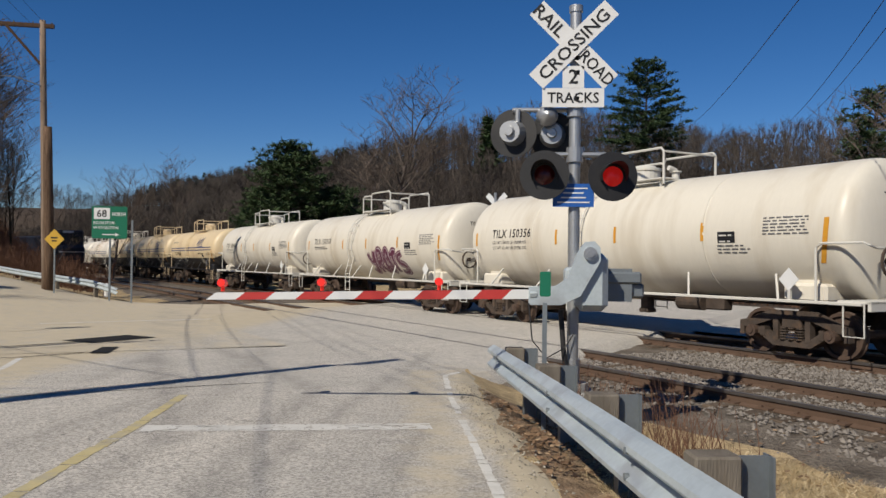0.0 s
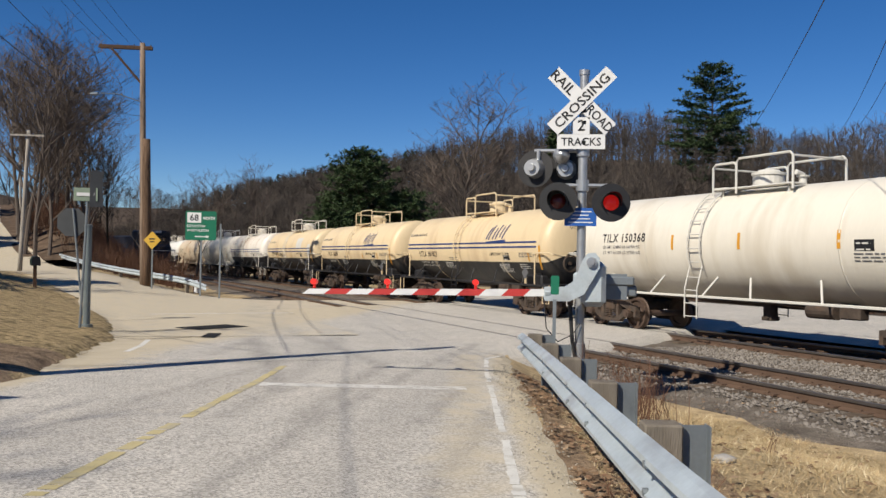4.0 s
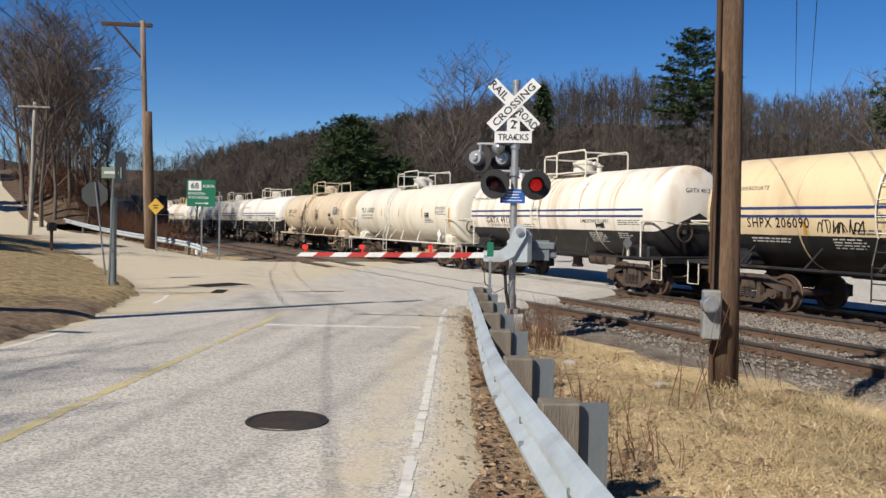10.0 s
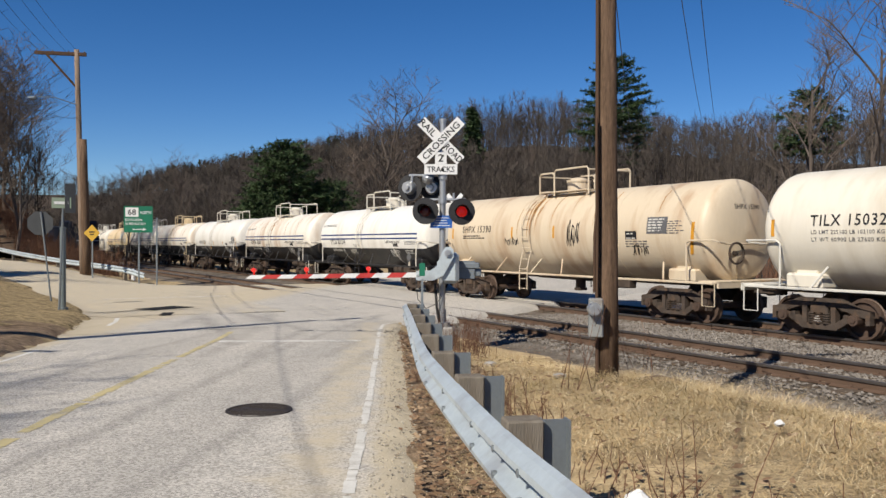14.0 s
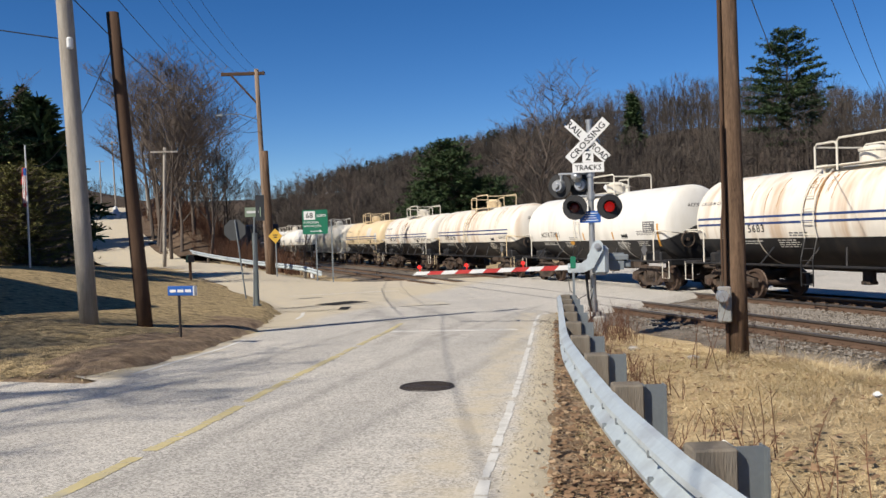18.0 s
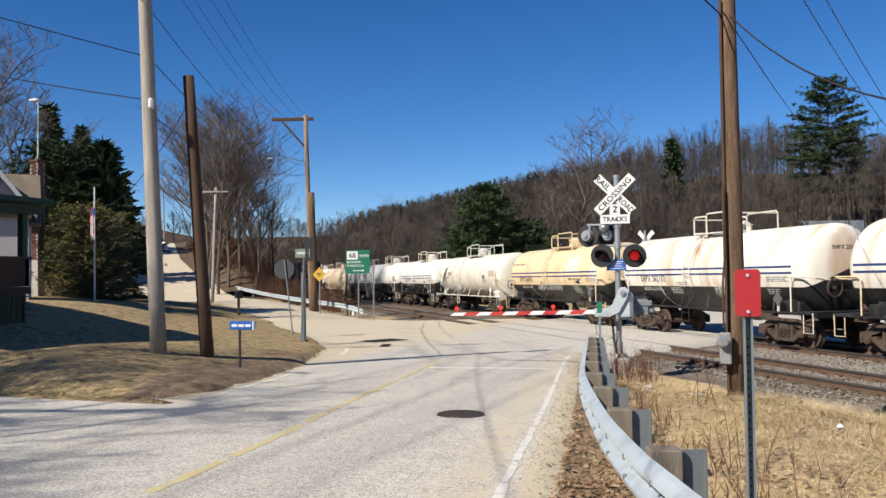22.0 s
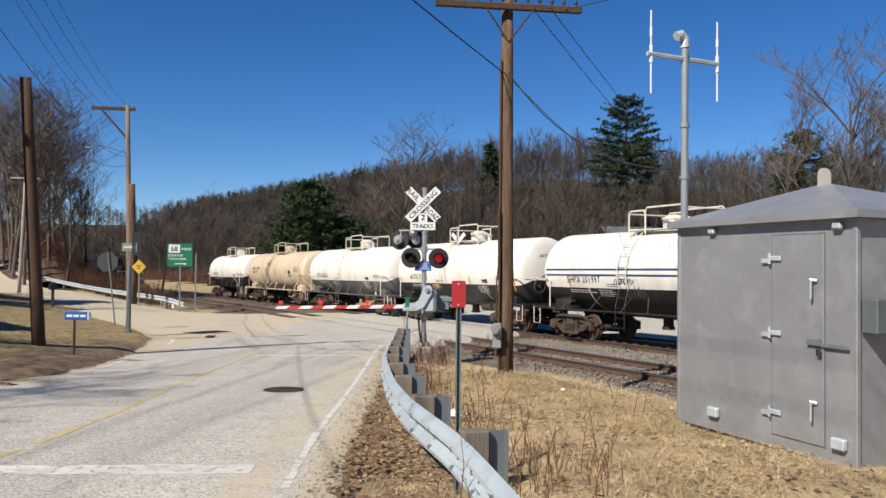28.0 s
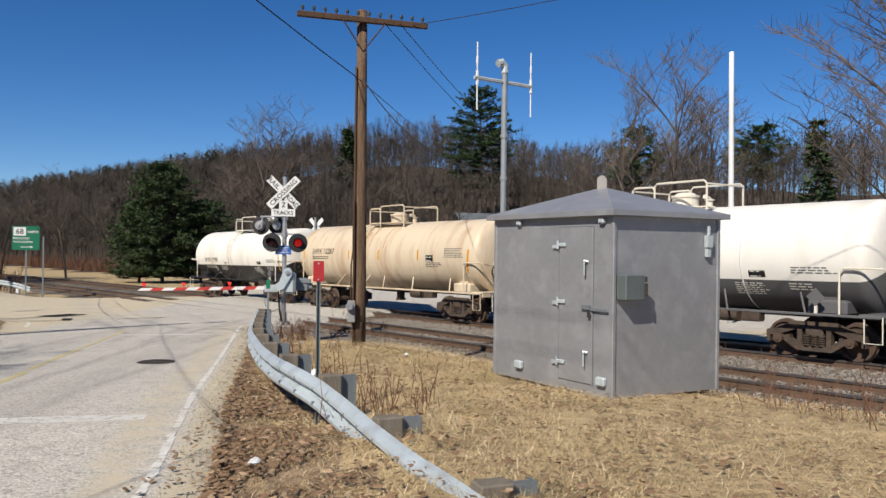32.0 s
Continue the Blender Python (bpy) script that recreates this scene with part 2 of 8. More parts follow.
M_BLUE = mat("blue_sheeting", (0.02, 0.11, 0.42), 0.45, 0, 0.05, 2, 60, 0.05)
M_YSIGN = mat("yellow_sheeting", (0.62, 0.38, 0.05), 0.45, 0, 0.05, 2, 60, 0.05)
M_ORANGE = mat("orange_mark", (0.70, 0.33, 0.03), 0.5, 0, 0.05, 2, 60, 0.05)
M_LENS = mat("red_lens", (0.50, 0.012, 0.010), 0.25, 0, 0.05, 8, 60, 0.1, emit=0.55)
M_LENS_OFF = mat("unlit_red_lens", (0.09, 0.008, 0.008), 0.25, 0, 0.05, 8, 60, 0.1)
M_ARMLAMP = mat("red_arm_lamp", (0.80, 0.03, 0.02), 0.3, 0, 0.05, 8, 60, 0.1, emit=0.45)
M_CONC = mat("concrete", (0.42, 0.40, 0.37), 0.92, 0, 0.1, 3, 40, 0.4)
M_IRON = mat("cast_iron", (0.062, 0.05, 0.043), 0.7, 0.4, 0.15, 3, 60, 0.3)
M_PATCH = mat("fresh_asphalt", (0.028, 0.027, 0.027), 0.9, 0, 0.15, 2, 70, 0.4)
M_BARK = mat("bark_grey", (0.145, 0.118, 0.10), 0.95, 0, 0.2, 2, 20, 0.3)
M_TWIG = mat("twig_brown", (0.155, 0.122, 0.100), 0.95, 0, 0.3, 0.08, 2, 0)
M_WOODS = mat("far_twigs", (0.092, 0.077, 0.066), 0.95, 0, 0.35, 0.03, 0.4, 0, island=1.0)
M_NEEDLE = mat("pine_needles", (0.066, 0.100, 0.044), 0.8, 0, 0.30, 0.5, 6, 0, island=0.6)
M_RIDGE = mat("far_needles", (0.030, 0.044, 0.026), 0.9, 0, 0.3, 0.1, 2, 0, island=0.5)
M_LITTER = mat("leaf_litter", (0.083, 0.063, 0.049), 0.95, 0, 0.3, 0.15, 2, 0.4)
M_BANK = mat("littered_bank", (0.125, 0.088, 0.062), 0.95, 0, 0.45, 1.5, 8, 0.8, (0.10, 0.065, 0.045), 0.8, 0.8, bdist=0.05)
M_LEAF = mat("dead_leaf", (0.29, 0.185, 0.11), 0.9, 0, 0.2, 3, 40, 0, island=0.7, second=((0.38, 0.27, 0.17), (0.19, 0.115, 0.07)))
M_STRAW = mat("straw", (0.66, 0.51, 0.29), 0.9, 0, 0.15, 2, 20, 0, island=0.5, second=((0.52, 0.37, 0.185), (0.36, 0.245, 0.125), (0.76, 0.64, 0.43)), spots=(0.27, 0.225, 0.11), spot_amt=0.5, spot_scale=0.9)
M_TURF = mat("dormant_turf", (0.40, 0.30, 0.16), 0.9, 0, 0.15, 2, 20, 0, island=0.5, second=((0.17, 0.12, 0.065), (0.21, 0.185, 0.085), (0.60, 0.48, 0.29)))
M_BRUSH = mat("brush_twig", (0.16, 0.085, 0.055), 0.95, 0, 0.3, 2, 20, 0)
M_WIRE = mat("wire_black", (0.02, 0.02, 0.022), 0.6, 0, 0.1, 2, 20, 0)
# tank paints
M_TWHITE = mat("tank_white", (0.80, 0.745, 0.635), 0.42, 0, 0.035, 0.5, 12, 0.04, (0.58, 0.50, 0.38), 0.55, 0.7, stretch=(2.2, 1, 0.35), rand=0.05)
M_TPURE = mat("tank_bright_white", (0.88, 0.85, 0.785), 0.42, 0, 0.035, 0.5, 12, 0.04, (0.66, 0.61, 0.52), 0.5, 0.7, stretch=(2.2, 1, 0.35), rand=0.05)
M_TCREAM = mat("tank_cream", (0.80, 0.635, 0.395), 0.45, 0, 0.04, 0.5, 12, 0.04, (0.60, 0.44, 0.27), 0.6, 0.7, stretch=(2.2, 1, 0.35), rand=0.06)
M_TTAN = mat("tank_tan", (0.69, 0.575, 0.42), 0.5, 0, 0.05, 0.5, 12, 0.04, (0.44, 0.27, 0.15), 0.6, 0.8, stretch=(2.2, 1, 0.35), rand=0.08)
M_TRUST = mat("tank_rust_white", (0.86, 0.80, 0.70), 0.45, 0, 0.05, 0.5, 12, 0.04, (0.50, 0.29, 0.13), 0.6, 0.8, stretch=(3.0, 1, 0.25), rand=0.06)
M_TBLACK = mat("tank_black", (0.020, 0.020, 0.022), 0.5, 0, 0.3, 0.8, 30, 0.06, (0.085, 0.07, 0.055), 0.45, 1.2, stretch=(2, 1, 0.5))
M_TGREY = mat("tank_grey", (0.13, 0.13, 0.135), 0.5, 0, 0.2, 0.8, 30, 0.06)
M_RUSTRUN = mat("rust_run", (0.42, 0.22, 0.085), 0.9, 0, 0.4, 6, 40, 0, (0.62, 0.45, 0.25), 0.7, 9)
M_STRIPE = mat("blue_stripe", (0.03, 0.06, 0.19), 0.45, 0, 0.1, 2, 40, 0)
M_TRUCK = mat("truck_iron", (0.085, 0.066, 0.054), 0.85, 0.0, 0.3, 4, 40, 0.2, (0.15, 0.095, 0.062), 0.6, 5)
M_WHEEL = mat("wheel_steel", (0.12, 0.080, 0.060), 0.6, 0.3, 0.2, 5, 40, 0.1)
M_WPATCH = mat("white_patch", (0.70, 0.675, 0.61), 0.45, 0, 0.04, 2, 40, 0)
M_GRAF1 = mat("graffiti_plum", (0.13, 0.02, 0.06), 0.5, 0, 0.1, 2, 40, 0)
M_GRAF2 = mat("graffiti_white", (0.62, 0.60, 0.60), 0.5, 0, 0.1, 2, 40, 0)


# ---- mesh building ----
class Mesh:
    """Collects simple solids into one mesh."""

    def __init__(self):
        self.v, self.f = [], []

    def add(self, vs, fs):
        k = len(self.v)
        self.v += [tuple(p) for p in vs]
        self.f += [tuple(i + k for i in f) for f in fs]
        return self

    def box(self, c, size, m=None, bevel=0.0):
        x, y, z = (a / 2 for a in size)
        if bevel:
            b = min(bevel, x * 0.9, y * 0.9, z * 0.9)
            vs = []
            for sz, inset in ((-z, b), (-z + b, 0), (z - b, 0), (z, b)):
                for px, py in ((-x + inset, -y + b), (-x + b, -y + inset), (x - b, -y + inset), (x - inset, -y + b),
                               (x - inset, y - b), (x - b, y - inset), (-x + b, y - inset), (-x + inset, y - b)):
                    vs.append(Vector((px, py, sz)))
            fs = [tuple(range(7, -1, -1)), tuple(range(24, 32))]
            for r in range(3):
                for i in range(8):
                    j = (i + 1) % 8
                    fs.append((r * 8 + i, r * 8 + j, r * 8 + 8 + j, r * 8 + 8 + i))
        else:
            vs = [Vector((a * x, b_ * y, c_ * z)) for c_ in (-1, 1) for a, b_ in ((-1, -1), (1, -1), (1, 1), (-1, 1))]
            fs = [(3, 2, 1, 0), (4, 5, 6, 7), (0, 1, 5, 4), (1, 2, 6, 5), (2, 3, 7, 6), (3, 0, 4, 7)]
        if m is not None:
            vs = [m @ p for p in vs]
        return self.add([p + Vector(c) for p in vs], fs)

    def cyl(self, p, q, r, r2=None, n=12, cap=True):
        p, q = Vector(p), Vector(q)
        r2 = r if r2 is None else r2
        a = (q - p).normalized()
        u = a.orthogonal().normalized()
        w = a.cross(u)
        vs = []
        for c, rr in ((p, r), (q, r2)):
            for i in range(n):
                t = 2 * math.pi * i / n
                vs.append(c + (u * math.cos(t) + w * math.sin(t)) * rr)
        fs = [(i, (i + 1) % n, n + (i + 1) % n, n + i) for i in range(n)]
        if cap:
            fs += [tuple(range(n - 1, -1, -1)), tuple(range(n, 2 * n))]
        return self.add(vs, fs)

    def tube(self, pts, r, n=6, r_end=None):
        pts = [Vector(p) for p in pts]
        k = len(pts)
        vs, fs = [], []
        ref = None
        for j, p in enumerate(pts):
            a = (pts[min(j + 1, k - 1)] - pts[max(j - 1, 0)]).normalized()
            if ref is None:
                ref = a.orthogonal().normalized()
            u = (ref - a * ref.dot(a)).normalized()
            ref = u
            w = a.cross(u)
            rr = r if r_end is None else r + (r_end - r) * j / max(1, k - 1)
            for i in range(n):
                t = 2 * math.pi * i / n
                vs.append(p + (u * math.cos(t) + w * math.sin(t)) * rr)
        for j in range(k - 1):
            for i in range(n):
                fs.append((j * n + i, j * n + (i + 1) % n, (j + 1) * n + (i + 1) % n, (j + 1) * n + i))
        fs += [tuple(range(n - 1, -1, -1)), tuple(range((k - 1) * n, k * n))]
        return self.add(vs, fs)

    def prism(self, outline, depth, m):
        """A flat outline in x, z (facing -y), given thickness towards +y, laid by m."""
        n = len(outline)
        vs = [m @ Vector((x, 0, z)) for x, z in outline] + [m @ Vector((x, depth, z)) for x, z in outline]
        fs = [tuple(range(n)), tuple(range(2 * n - 1, n - 1, -1))]
        fs += [(i, i + n, (i + 1) % n + n, (i + 1) % n) for i in range(n)]
        return self.add(vs, fs)

    def lathe(self, profile, axis_p, axis_q, n=24, a0=0.0, a1=2 * math.pi, up=None):
        """profile: (along 0..1 in metres from p, radius). Sector a0..a1 measured from 'up'-perpendicular."""
        p, q = Vector(axis_p), Vector(axis_q)
        a = (q - p).normalized()
        u = up.normalized() if up else a.orthogonal().normalized()
        w = a.cross(u)
        full = abs(a1 - a0 - 2 * math.pi) < 1e-6
        cols = n if full else n + 1
        vs, fs = [], []
        for x, r in profile:
            for i in range(cols):
                t = a0 + (a1 - a0) * i / n
                vs.append(p + a * x + (u * math.cos(t) + w * math.sin(t)) * r)
        for j in range(len(profile) - 1):
            for i in range(n):
                i2 = (i + 1) % cols
                fs.append((j * cols + i, j * cols + i2, (j + 1) * cols + i2, (j + 1) * cols + i))
        return self.add(vs, fs)

    def make(self, name, material, smooth=False):
        me = bpy.data.meshes.new(name)
        me.from_pydata(self.v, [], self.f)
        me.materials.append(material)
        if smooth:
            me.shade_smooth()
        me.update()
        return me


def part(name, mesh, material, parent=None, label="", smooth=False, at=None):
    """Links a mesh as one object, under a thing or a part if given."""
    ob = new(name, mesh.make(name, material, smooth) if isinstance(mesh, Mesh) else mesh)
    if parent is not None:
        ob.parent = parent
    if at is not None:
        ob.matrix_basis = at
    return tagged(ob, label)


def thing(name, m, label, category, group="", kind=""):
    ob = new(name)
    ob.empty_display_size = 0.2
    ob.matrix_basis = m
    return tagged(ob, label, category, group, kind)


def text_mesh(s, height, width=None, align="CENTER", spacing=1.0, depth=0.0, bold=0.014):
    """Letters in x, y; cap height given; squeezed to width if given."""
    cu = bpy.data.curves.new("letters", "FONT")
    cu.body, cu.align_x, cu.space_character = s, align, spacing
    cu.extrude = depth
    cu.offset = bold
    cu.resolution_u = 2
    ob = bpy.data.objects.new("letters", cu)
    scene.collection.objects.link(ob)
    bpy.context.view_layer.update()
    me = bpy.data.meshes.new_from_object(ob)
    bpy.data.objects.remove(ob)
    xs = [v.co.x for v in me.vertices]
    ys = [v.co.y for v in me.vertices]
    ky = height / (max(ys) - min(ys))
    kx = ky if width is None else width / (max(xs) - min(xs))
    cx, cy = ((max(xs) + min(xs)) / 2, (max(ys) + min(ys)) / 2) if align == "CENTER" else (min(xs), min(ys))
    for v in me.vertices:
        v.co = ((v.co.x - cx) * kx, (v.co.y - cy) * ky, v.co.z)
    return me


def lettering(name, s, height, material, parent, m, width=None, spacing=1.0, label=""):
    """Letters on a plate: text plane x, y turned by m (z of m is the outward normal)."""
    me = text_mesh(s, height, width, spacing=spacing)
    me.materials.append(material)
    ob = new(name, me)
    ob.parent = parent
    ob.matrix_basis = m
    return tagged(ob, label)


# ---- plan ----
TH, CURV, SLOPE, RAIL_Z, W2, SPEED = radians(31.99), -0.000528, 0.00966, 0.223, 4.54, 7.777
T_DIR, T_NOR = Vector((math.sin(TH), -math.cos(TH))), Vector((math.cos(TH), math.sin(TH)))
T_P0 = T_NOR * 8.356


def track(s, off=0.0):
    """Plan point at s metres along the railway, off metres beyond the nearest rail."""
    a = CURV * s
    p = T_P0 + T_DIR * (math.sin(a) / CURV) + T_NOR * ((1 - math.cos(a)) / CURV)
    nn = T_NOR * math.cos(a) - T_DIR * math.sin(a)
    q = p + nn * off
    return q.x, q.y


def rail_z(s):
    return RAIL_Z + SLOPE * max(-110.0, min(60.0, s))


def so(x, y):
    d = Vector((x, y)) - T_P0
    return d.dot(T_DIR), d.dot(T_NOR) - CURV * 0.5 * d.dot(T_DIR) ** 2


def step(a, b, x):
    t = max(0.0, min(1.0, (x - a) / (b - a)))
    return t * t * (3 - 2 * t)


def road_z(y):
    if y < 14:
        return 0.585 - 0.034 * max(y, -60)
    return max(0.109 - 0.012 * (y - 14), -0.1)


def edge_right(y):
    """x of the road's right edge line."""
    pts = ((-60, 6.0), (-30, 3.2), (-9, 1.6), (-4.6, 1.02), (0, 0.57), (3, 0.25), (8.9, -0.4), (14, -0.8))
    for (y0, x0), (y1, x1) in zip(pts, pts[1:]):
        if y <= y1:
            return x0 + (x1 - x0) * (y - y0) / (y1 - y0)
    return -0.8


def lawn_edge(y):
    """x of the kerbless edge between pavement and lawn."""
    pts = ((-60, -1.0), (-30, -3.4), (-12, -4.3), (-0.4, -4.85), (0.1, -4.98), (3.2, -5.35), (6.6, -6.15), (9.1, -6.95), (11.6, -7.9), (14.6, -9.5), (18.0, -11.9), (24, -16.6), (33, -25), (46, -38), (90, -80))
    for (y0, x0), (y1, x1) in zip(pts, pts[1:]):
        if y <= y1:
            return x0 + (x1 - x0) * max(0.0, (y - y0) / (y1 - y0))
    return -80


SIDE = [(-6.5, 13.5), (-9.8, 19.0), (-14.2, 26.5), (-20.5, 33.5), (-29.3, 40.4), (-36.3, 46.4), (-44.2, 54.2), (-54.1, 66.2), (-69, 86.5), (-87, 110.5), (-105, 134)]


def hill_off(x, y):
    """Distance to the right of the climbing side road's middle."""
    return (x + 44.2) * 0.8 + (y - 54.2) * 0.6


def ground_z(x, y):
    s, o = so(x, y)
    z = road_z(y)
    # verge on the railway side of the road
    east = step(0.6, 2.6, x - edge_right(min(y, 14))) * step(-14, -10, s) * step(-2.4, -6.5, o)
    e = x - edge_right(min(y, 14))
    z += 0.26 * east * step(14, 2, y) + 0.17 * step(-6.5, -9.0, y) * step(-13.2, -12.0, y) * step(0.5, 1.2, e) * step(2.9, 1.9, e)
    # lawn west of the road
    ld = lawn_edge(y) - x
    far_y = step(40, 28, y)
    z += (0.10 * step(-0.05, 0.5, ld) + 0.34 * step(0.3, 3.6, ld)) * step(-0.9, 1.6, y) * far_y
    z += (0.95 * step(2.6, 9.5, ld) + 0.02 * max(0.0, ld - 8)) * step(34, 14, y) * max(step(-3.0, 6.0, y), step(-10.5, -13.5, x))
    # hill up the side road
    q = max(0.0, min(58.0, (-(x + 30) * 0.69 + (y - 42) * 0.72)))
    z += (0.6 * step(-27, -6, -(x + 30) * 0.69 + (y - 42) * 0.72) + 0.108 * q * step(0.0, 16.0, q) + 1.3 * step(3.3, 6.5, hill_off(x, y)) * step(6, 14, q)) * step(4.0, 8.5, -o)
    # track bed
    bed = step(-5.6, -1.9, o) * (1 - step(1.0, 0.3, x - edge_right(min(y, 14))) * step(-35, -31, s) * step(40, 30, y))
    z = z * (1 - bed) + (rail_z(s) - 0.19) * bed
    # wooded hillside beyond the railway
    hill = max(step(22, 88, o), step(-40, -110, o) * step(-120, -200, s), step(-320, -400, s))
    z += (21.2 - 11.0 * step(-125, -75, s)) * hill + 4 * step(120, 300, o)
    if o < -40:
        z += 9.0 * step(-40, -150, o)
    return z


def drape(name, outline_rows, material, lift, label="", category="", kind="structure", thick=0.0):
    """A sheet laid on the ground: rows of plan points, each row equally long."""
    ms = Mesh()
    k = len(outline_rows[0])
    vs = [(x, y, ground_z(x, y) + lift) for row in outline_rows for x, y in row]
    fs = []
    for j in range(len(outline_rows) - 1):
        for i in range(k - 1):
            fs.append((j * k + i, j * k + i + 1, (j + 1) * k + i + 1, (j + 1) * k + i))
    ms.add(vs, fs)
    ob = part(name, ms, material, smooth=True)
    if ob.data.polygons[0].normal.z < 0:
        ob.data.flip_normals()
    return tagged(ob, label, category, kind=kind)


def strip(line, half, step_len=0.5, cols=1):
    """Rows across a plan polyline, for drape()."""
    pts = [Vector(p) for p in line]
    out = []
    for j in range(len(pts) - 1):
        n = max(1, int((pts[j + 1] - pts[j]).length / step_len))
        for i in range(n):
            out.append(pts[j].lerp(pts[j + 1], i / n))
    out.append(pts[-1])
    rows = []
    for j, p in enumerate(out):
        a = (out[min(j + 1, len(out) - 1)] - out[max(j - 1, 0)]).normalized()
        nn = Vector((-a.y, a.x))
        rows.append([tuple(p + nn * half * (2 * c / cols - 1)) for c in range(cols + 1)])
    return rows


def seg_dist(x, y, line):
    """Distance from a plan point to a polyline."""
    best = 1e9
    for (x0, y0), (x1, y1) in zip(line, line[1:]):
        dx, dy = x1 - x0, y1 - y0
        t = max(0.0, min(1.0, ((x - x0) * dx + (y - y0) * dy) / (dx * dx + dy * dy)))
        best = min(best, math.hypot(x - x0 - t * dx, y - y0 - t * dy))
    return best


# ---- ground, roads and railway ----
def axis_steps(lo, hi, fine_lo, fine_hi, fine):
    mid = list(np.arange(fine_lo, fine_hi + 1e-6, fine))
    out_lo, out_hi, d = [], [], fine
    x = fine_lo
    while x > lo:
        d *= 1.11
        x -= d
        out_lo.append(x)
    x, d = fine_hi, fine
    while x < hi:
        d *= 1.11
        x += d
        out_hi.append(x)
    return out_lo[::-1] + mid + out_hi


def ground():
    xs, ys = axis_steps(-1600, 1600, -14, 8, 0.25), axis_steps(-1500, 1800, -8, 20, 0.25)
    k = len(xs)
    vs = []
    for y in ys:
        for x in xs:
            z = ground_z(x, y)
            s, o = so(x, y)
            if abs(x) < 60 and -40 < y < 90:
                z += 0.03 * (noise.noise((x * 0.5, y * 0.5, 0)) - 0.1) * (0.3 + 0.7 * step(1.0, 3.0, abs(x + 2) - 3))
            rag = 0.25 * noise.noise((x * 1.1, y * 1.1, 7))
            ld = lawn_edge(y) - x + rag
            on_road = 0.0
            if y < 14:
                on_road = step(0.25, -0.15, ld) * step(0.4, -0.2, x - edge_right(min(y, 14)))
            if 9 < y < 46 and -31.5 < s < -12.4 and o < 15.5:
                on_road = max(on_road, step(0.3, -0.2, ld))
            if -10.5 < y < -0.5 and -11 < x < -4:
                on_road = 1.0
            lift = 0.10 * step(-0.25, 0.12, ld) * step(-0.6, 0.6, y) * (1 if y < 40 else 0)
            if x < -30 and 36 < y < 190:
                z -= 1.2 * step(15, 9, seg_dist(x, y, SIDE[4:])) * step(4, 14, -(x + 30) * 0.69 + (y - 42) * 0.72)
            vs.append((x, y, z - 0.07 * on_road - 0.03 + lift))
    fs = [(j * k + i, j * k + i + 1, (j + 1) * k + i + 1, (j + 1) * k + i) for j in range(len(ys) - 1) for i in range(k - 1)]
    ms = Mesh().add(vs, fs)
    ob = part("ground", ms, M_GRASS, smooth=True)
    for m_ in (M_LITTER, M_LAWN, M_SOIL, M_SAND):
        ob.data.materials.append(m_)
    for pg in ob.data.polygons:
        s, o = so(pg.center.x, pg.center.y)
        road_d = seg_dist(pg.center.x, pg.center.y, SIDE[3:]) if pg.center.x < -24 and -14 < pg.center.y < 150 else 99
        if -37 < s < -17 and -9 < o < 8.5 and pg.center.x > lawn_edge(pg.center.y):
            pg.material_index = 4
        elif o > 20.5 or s < -300 or (o < -8 and pg.center.y > 24 and road_d > 3.6 and pg.center.x < -26):
            pg.material_index = 1
        elif pg.center.x < lawn_edge(pg.center.y) + 0.1 and pg.center.y > -1.5:
            pg.material_index = 3 if lawn_edge(pg.center.y) - pg.center.x < 1.3 + 1.0 * noise.noise((pg.center.x * 0.9, pg.center.y * 0.9, 6)) and pg.center.y < 8 else 2
        elif pg.center.y < 10 and 0.3 < pg.center.x - edge_right(pg.center.y) + 0.3 * noise.noise((pg.center.x * 2, pg.center.y * 2, 1)) < 1.45:
            pg.material_index = 3
    tagged(ob, "dry straw-coloured grass and bare earth verge", "ground", kind="structure")


ground()


def left_edge(y):
    return lawn_edge(y)


TYRES = (  # rubber and seal lines on the asphalt: half width, strength, line
    (0.16, 0.80, ((-10.96, 28.0), (-9.3, 22.6), (-7.3, 17.2), (-6.0, 13.9), (-4.7, 10.8), (-3.5, 8.2), (-2.6, 5.8))),
    (0.14, 0.60, ((-9.0, 24.4), (-7.2, 18.5), (-5.8, 15.6), (-4.2, 13.0), (-3.1, 11.1), (-2.0, 9.0), (-1.95, 7.0), (-1.85, 5.4), (-1.75, 4.0))),
    (0.10, 0.70, ((-1.04, 14.4), (-1.4, 8.4), (-1.6, 4.2), (-1.55, 0.8), (-1.5, -1.2), (-1.57, -3.0), (-1.45, -5.4), (-1.2, -12))),
    (0.12, 0.60, ((-0.02, 5.1), (-0.28, -0.4), (-0.49, -3.4), (-0.5, -5.6), (-0.3, -9))),
    (0.16, 0.45, ((-4.5, 16.5), (-3.2, 9.4), (-2.8, 6.9), (-2.5, 4.0))),
    (0.10, 0.75, ((-0.62, 4.2), (-0.6, 5.6), (-0.5, 7.2))),
    (0.40, 0.28, ((-0.9, 12), (-0.9, 4), (-0.75, -3), (-0.6, -14))),
    (0.40, 0.25, ((-3.4, 8), (-3.3, 2), (-3.1, -6), (-2.6, -20))),
    (0.13, 0.55, ((-3.6, 10), (-3.75, 5), (-3.6, 0), (-3.5, -8))),
    (0.12, 0.6, ((-13.5, 32), (-10.2, 26.8), (-7.7, 18.5), (-5.6, 12.7), (-5.0, 9.5))),
)


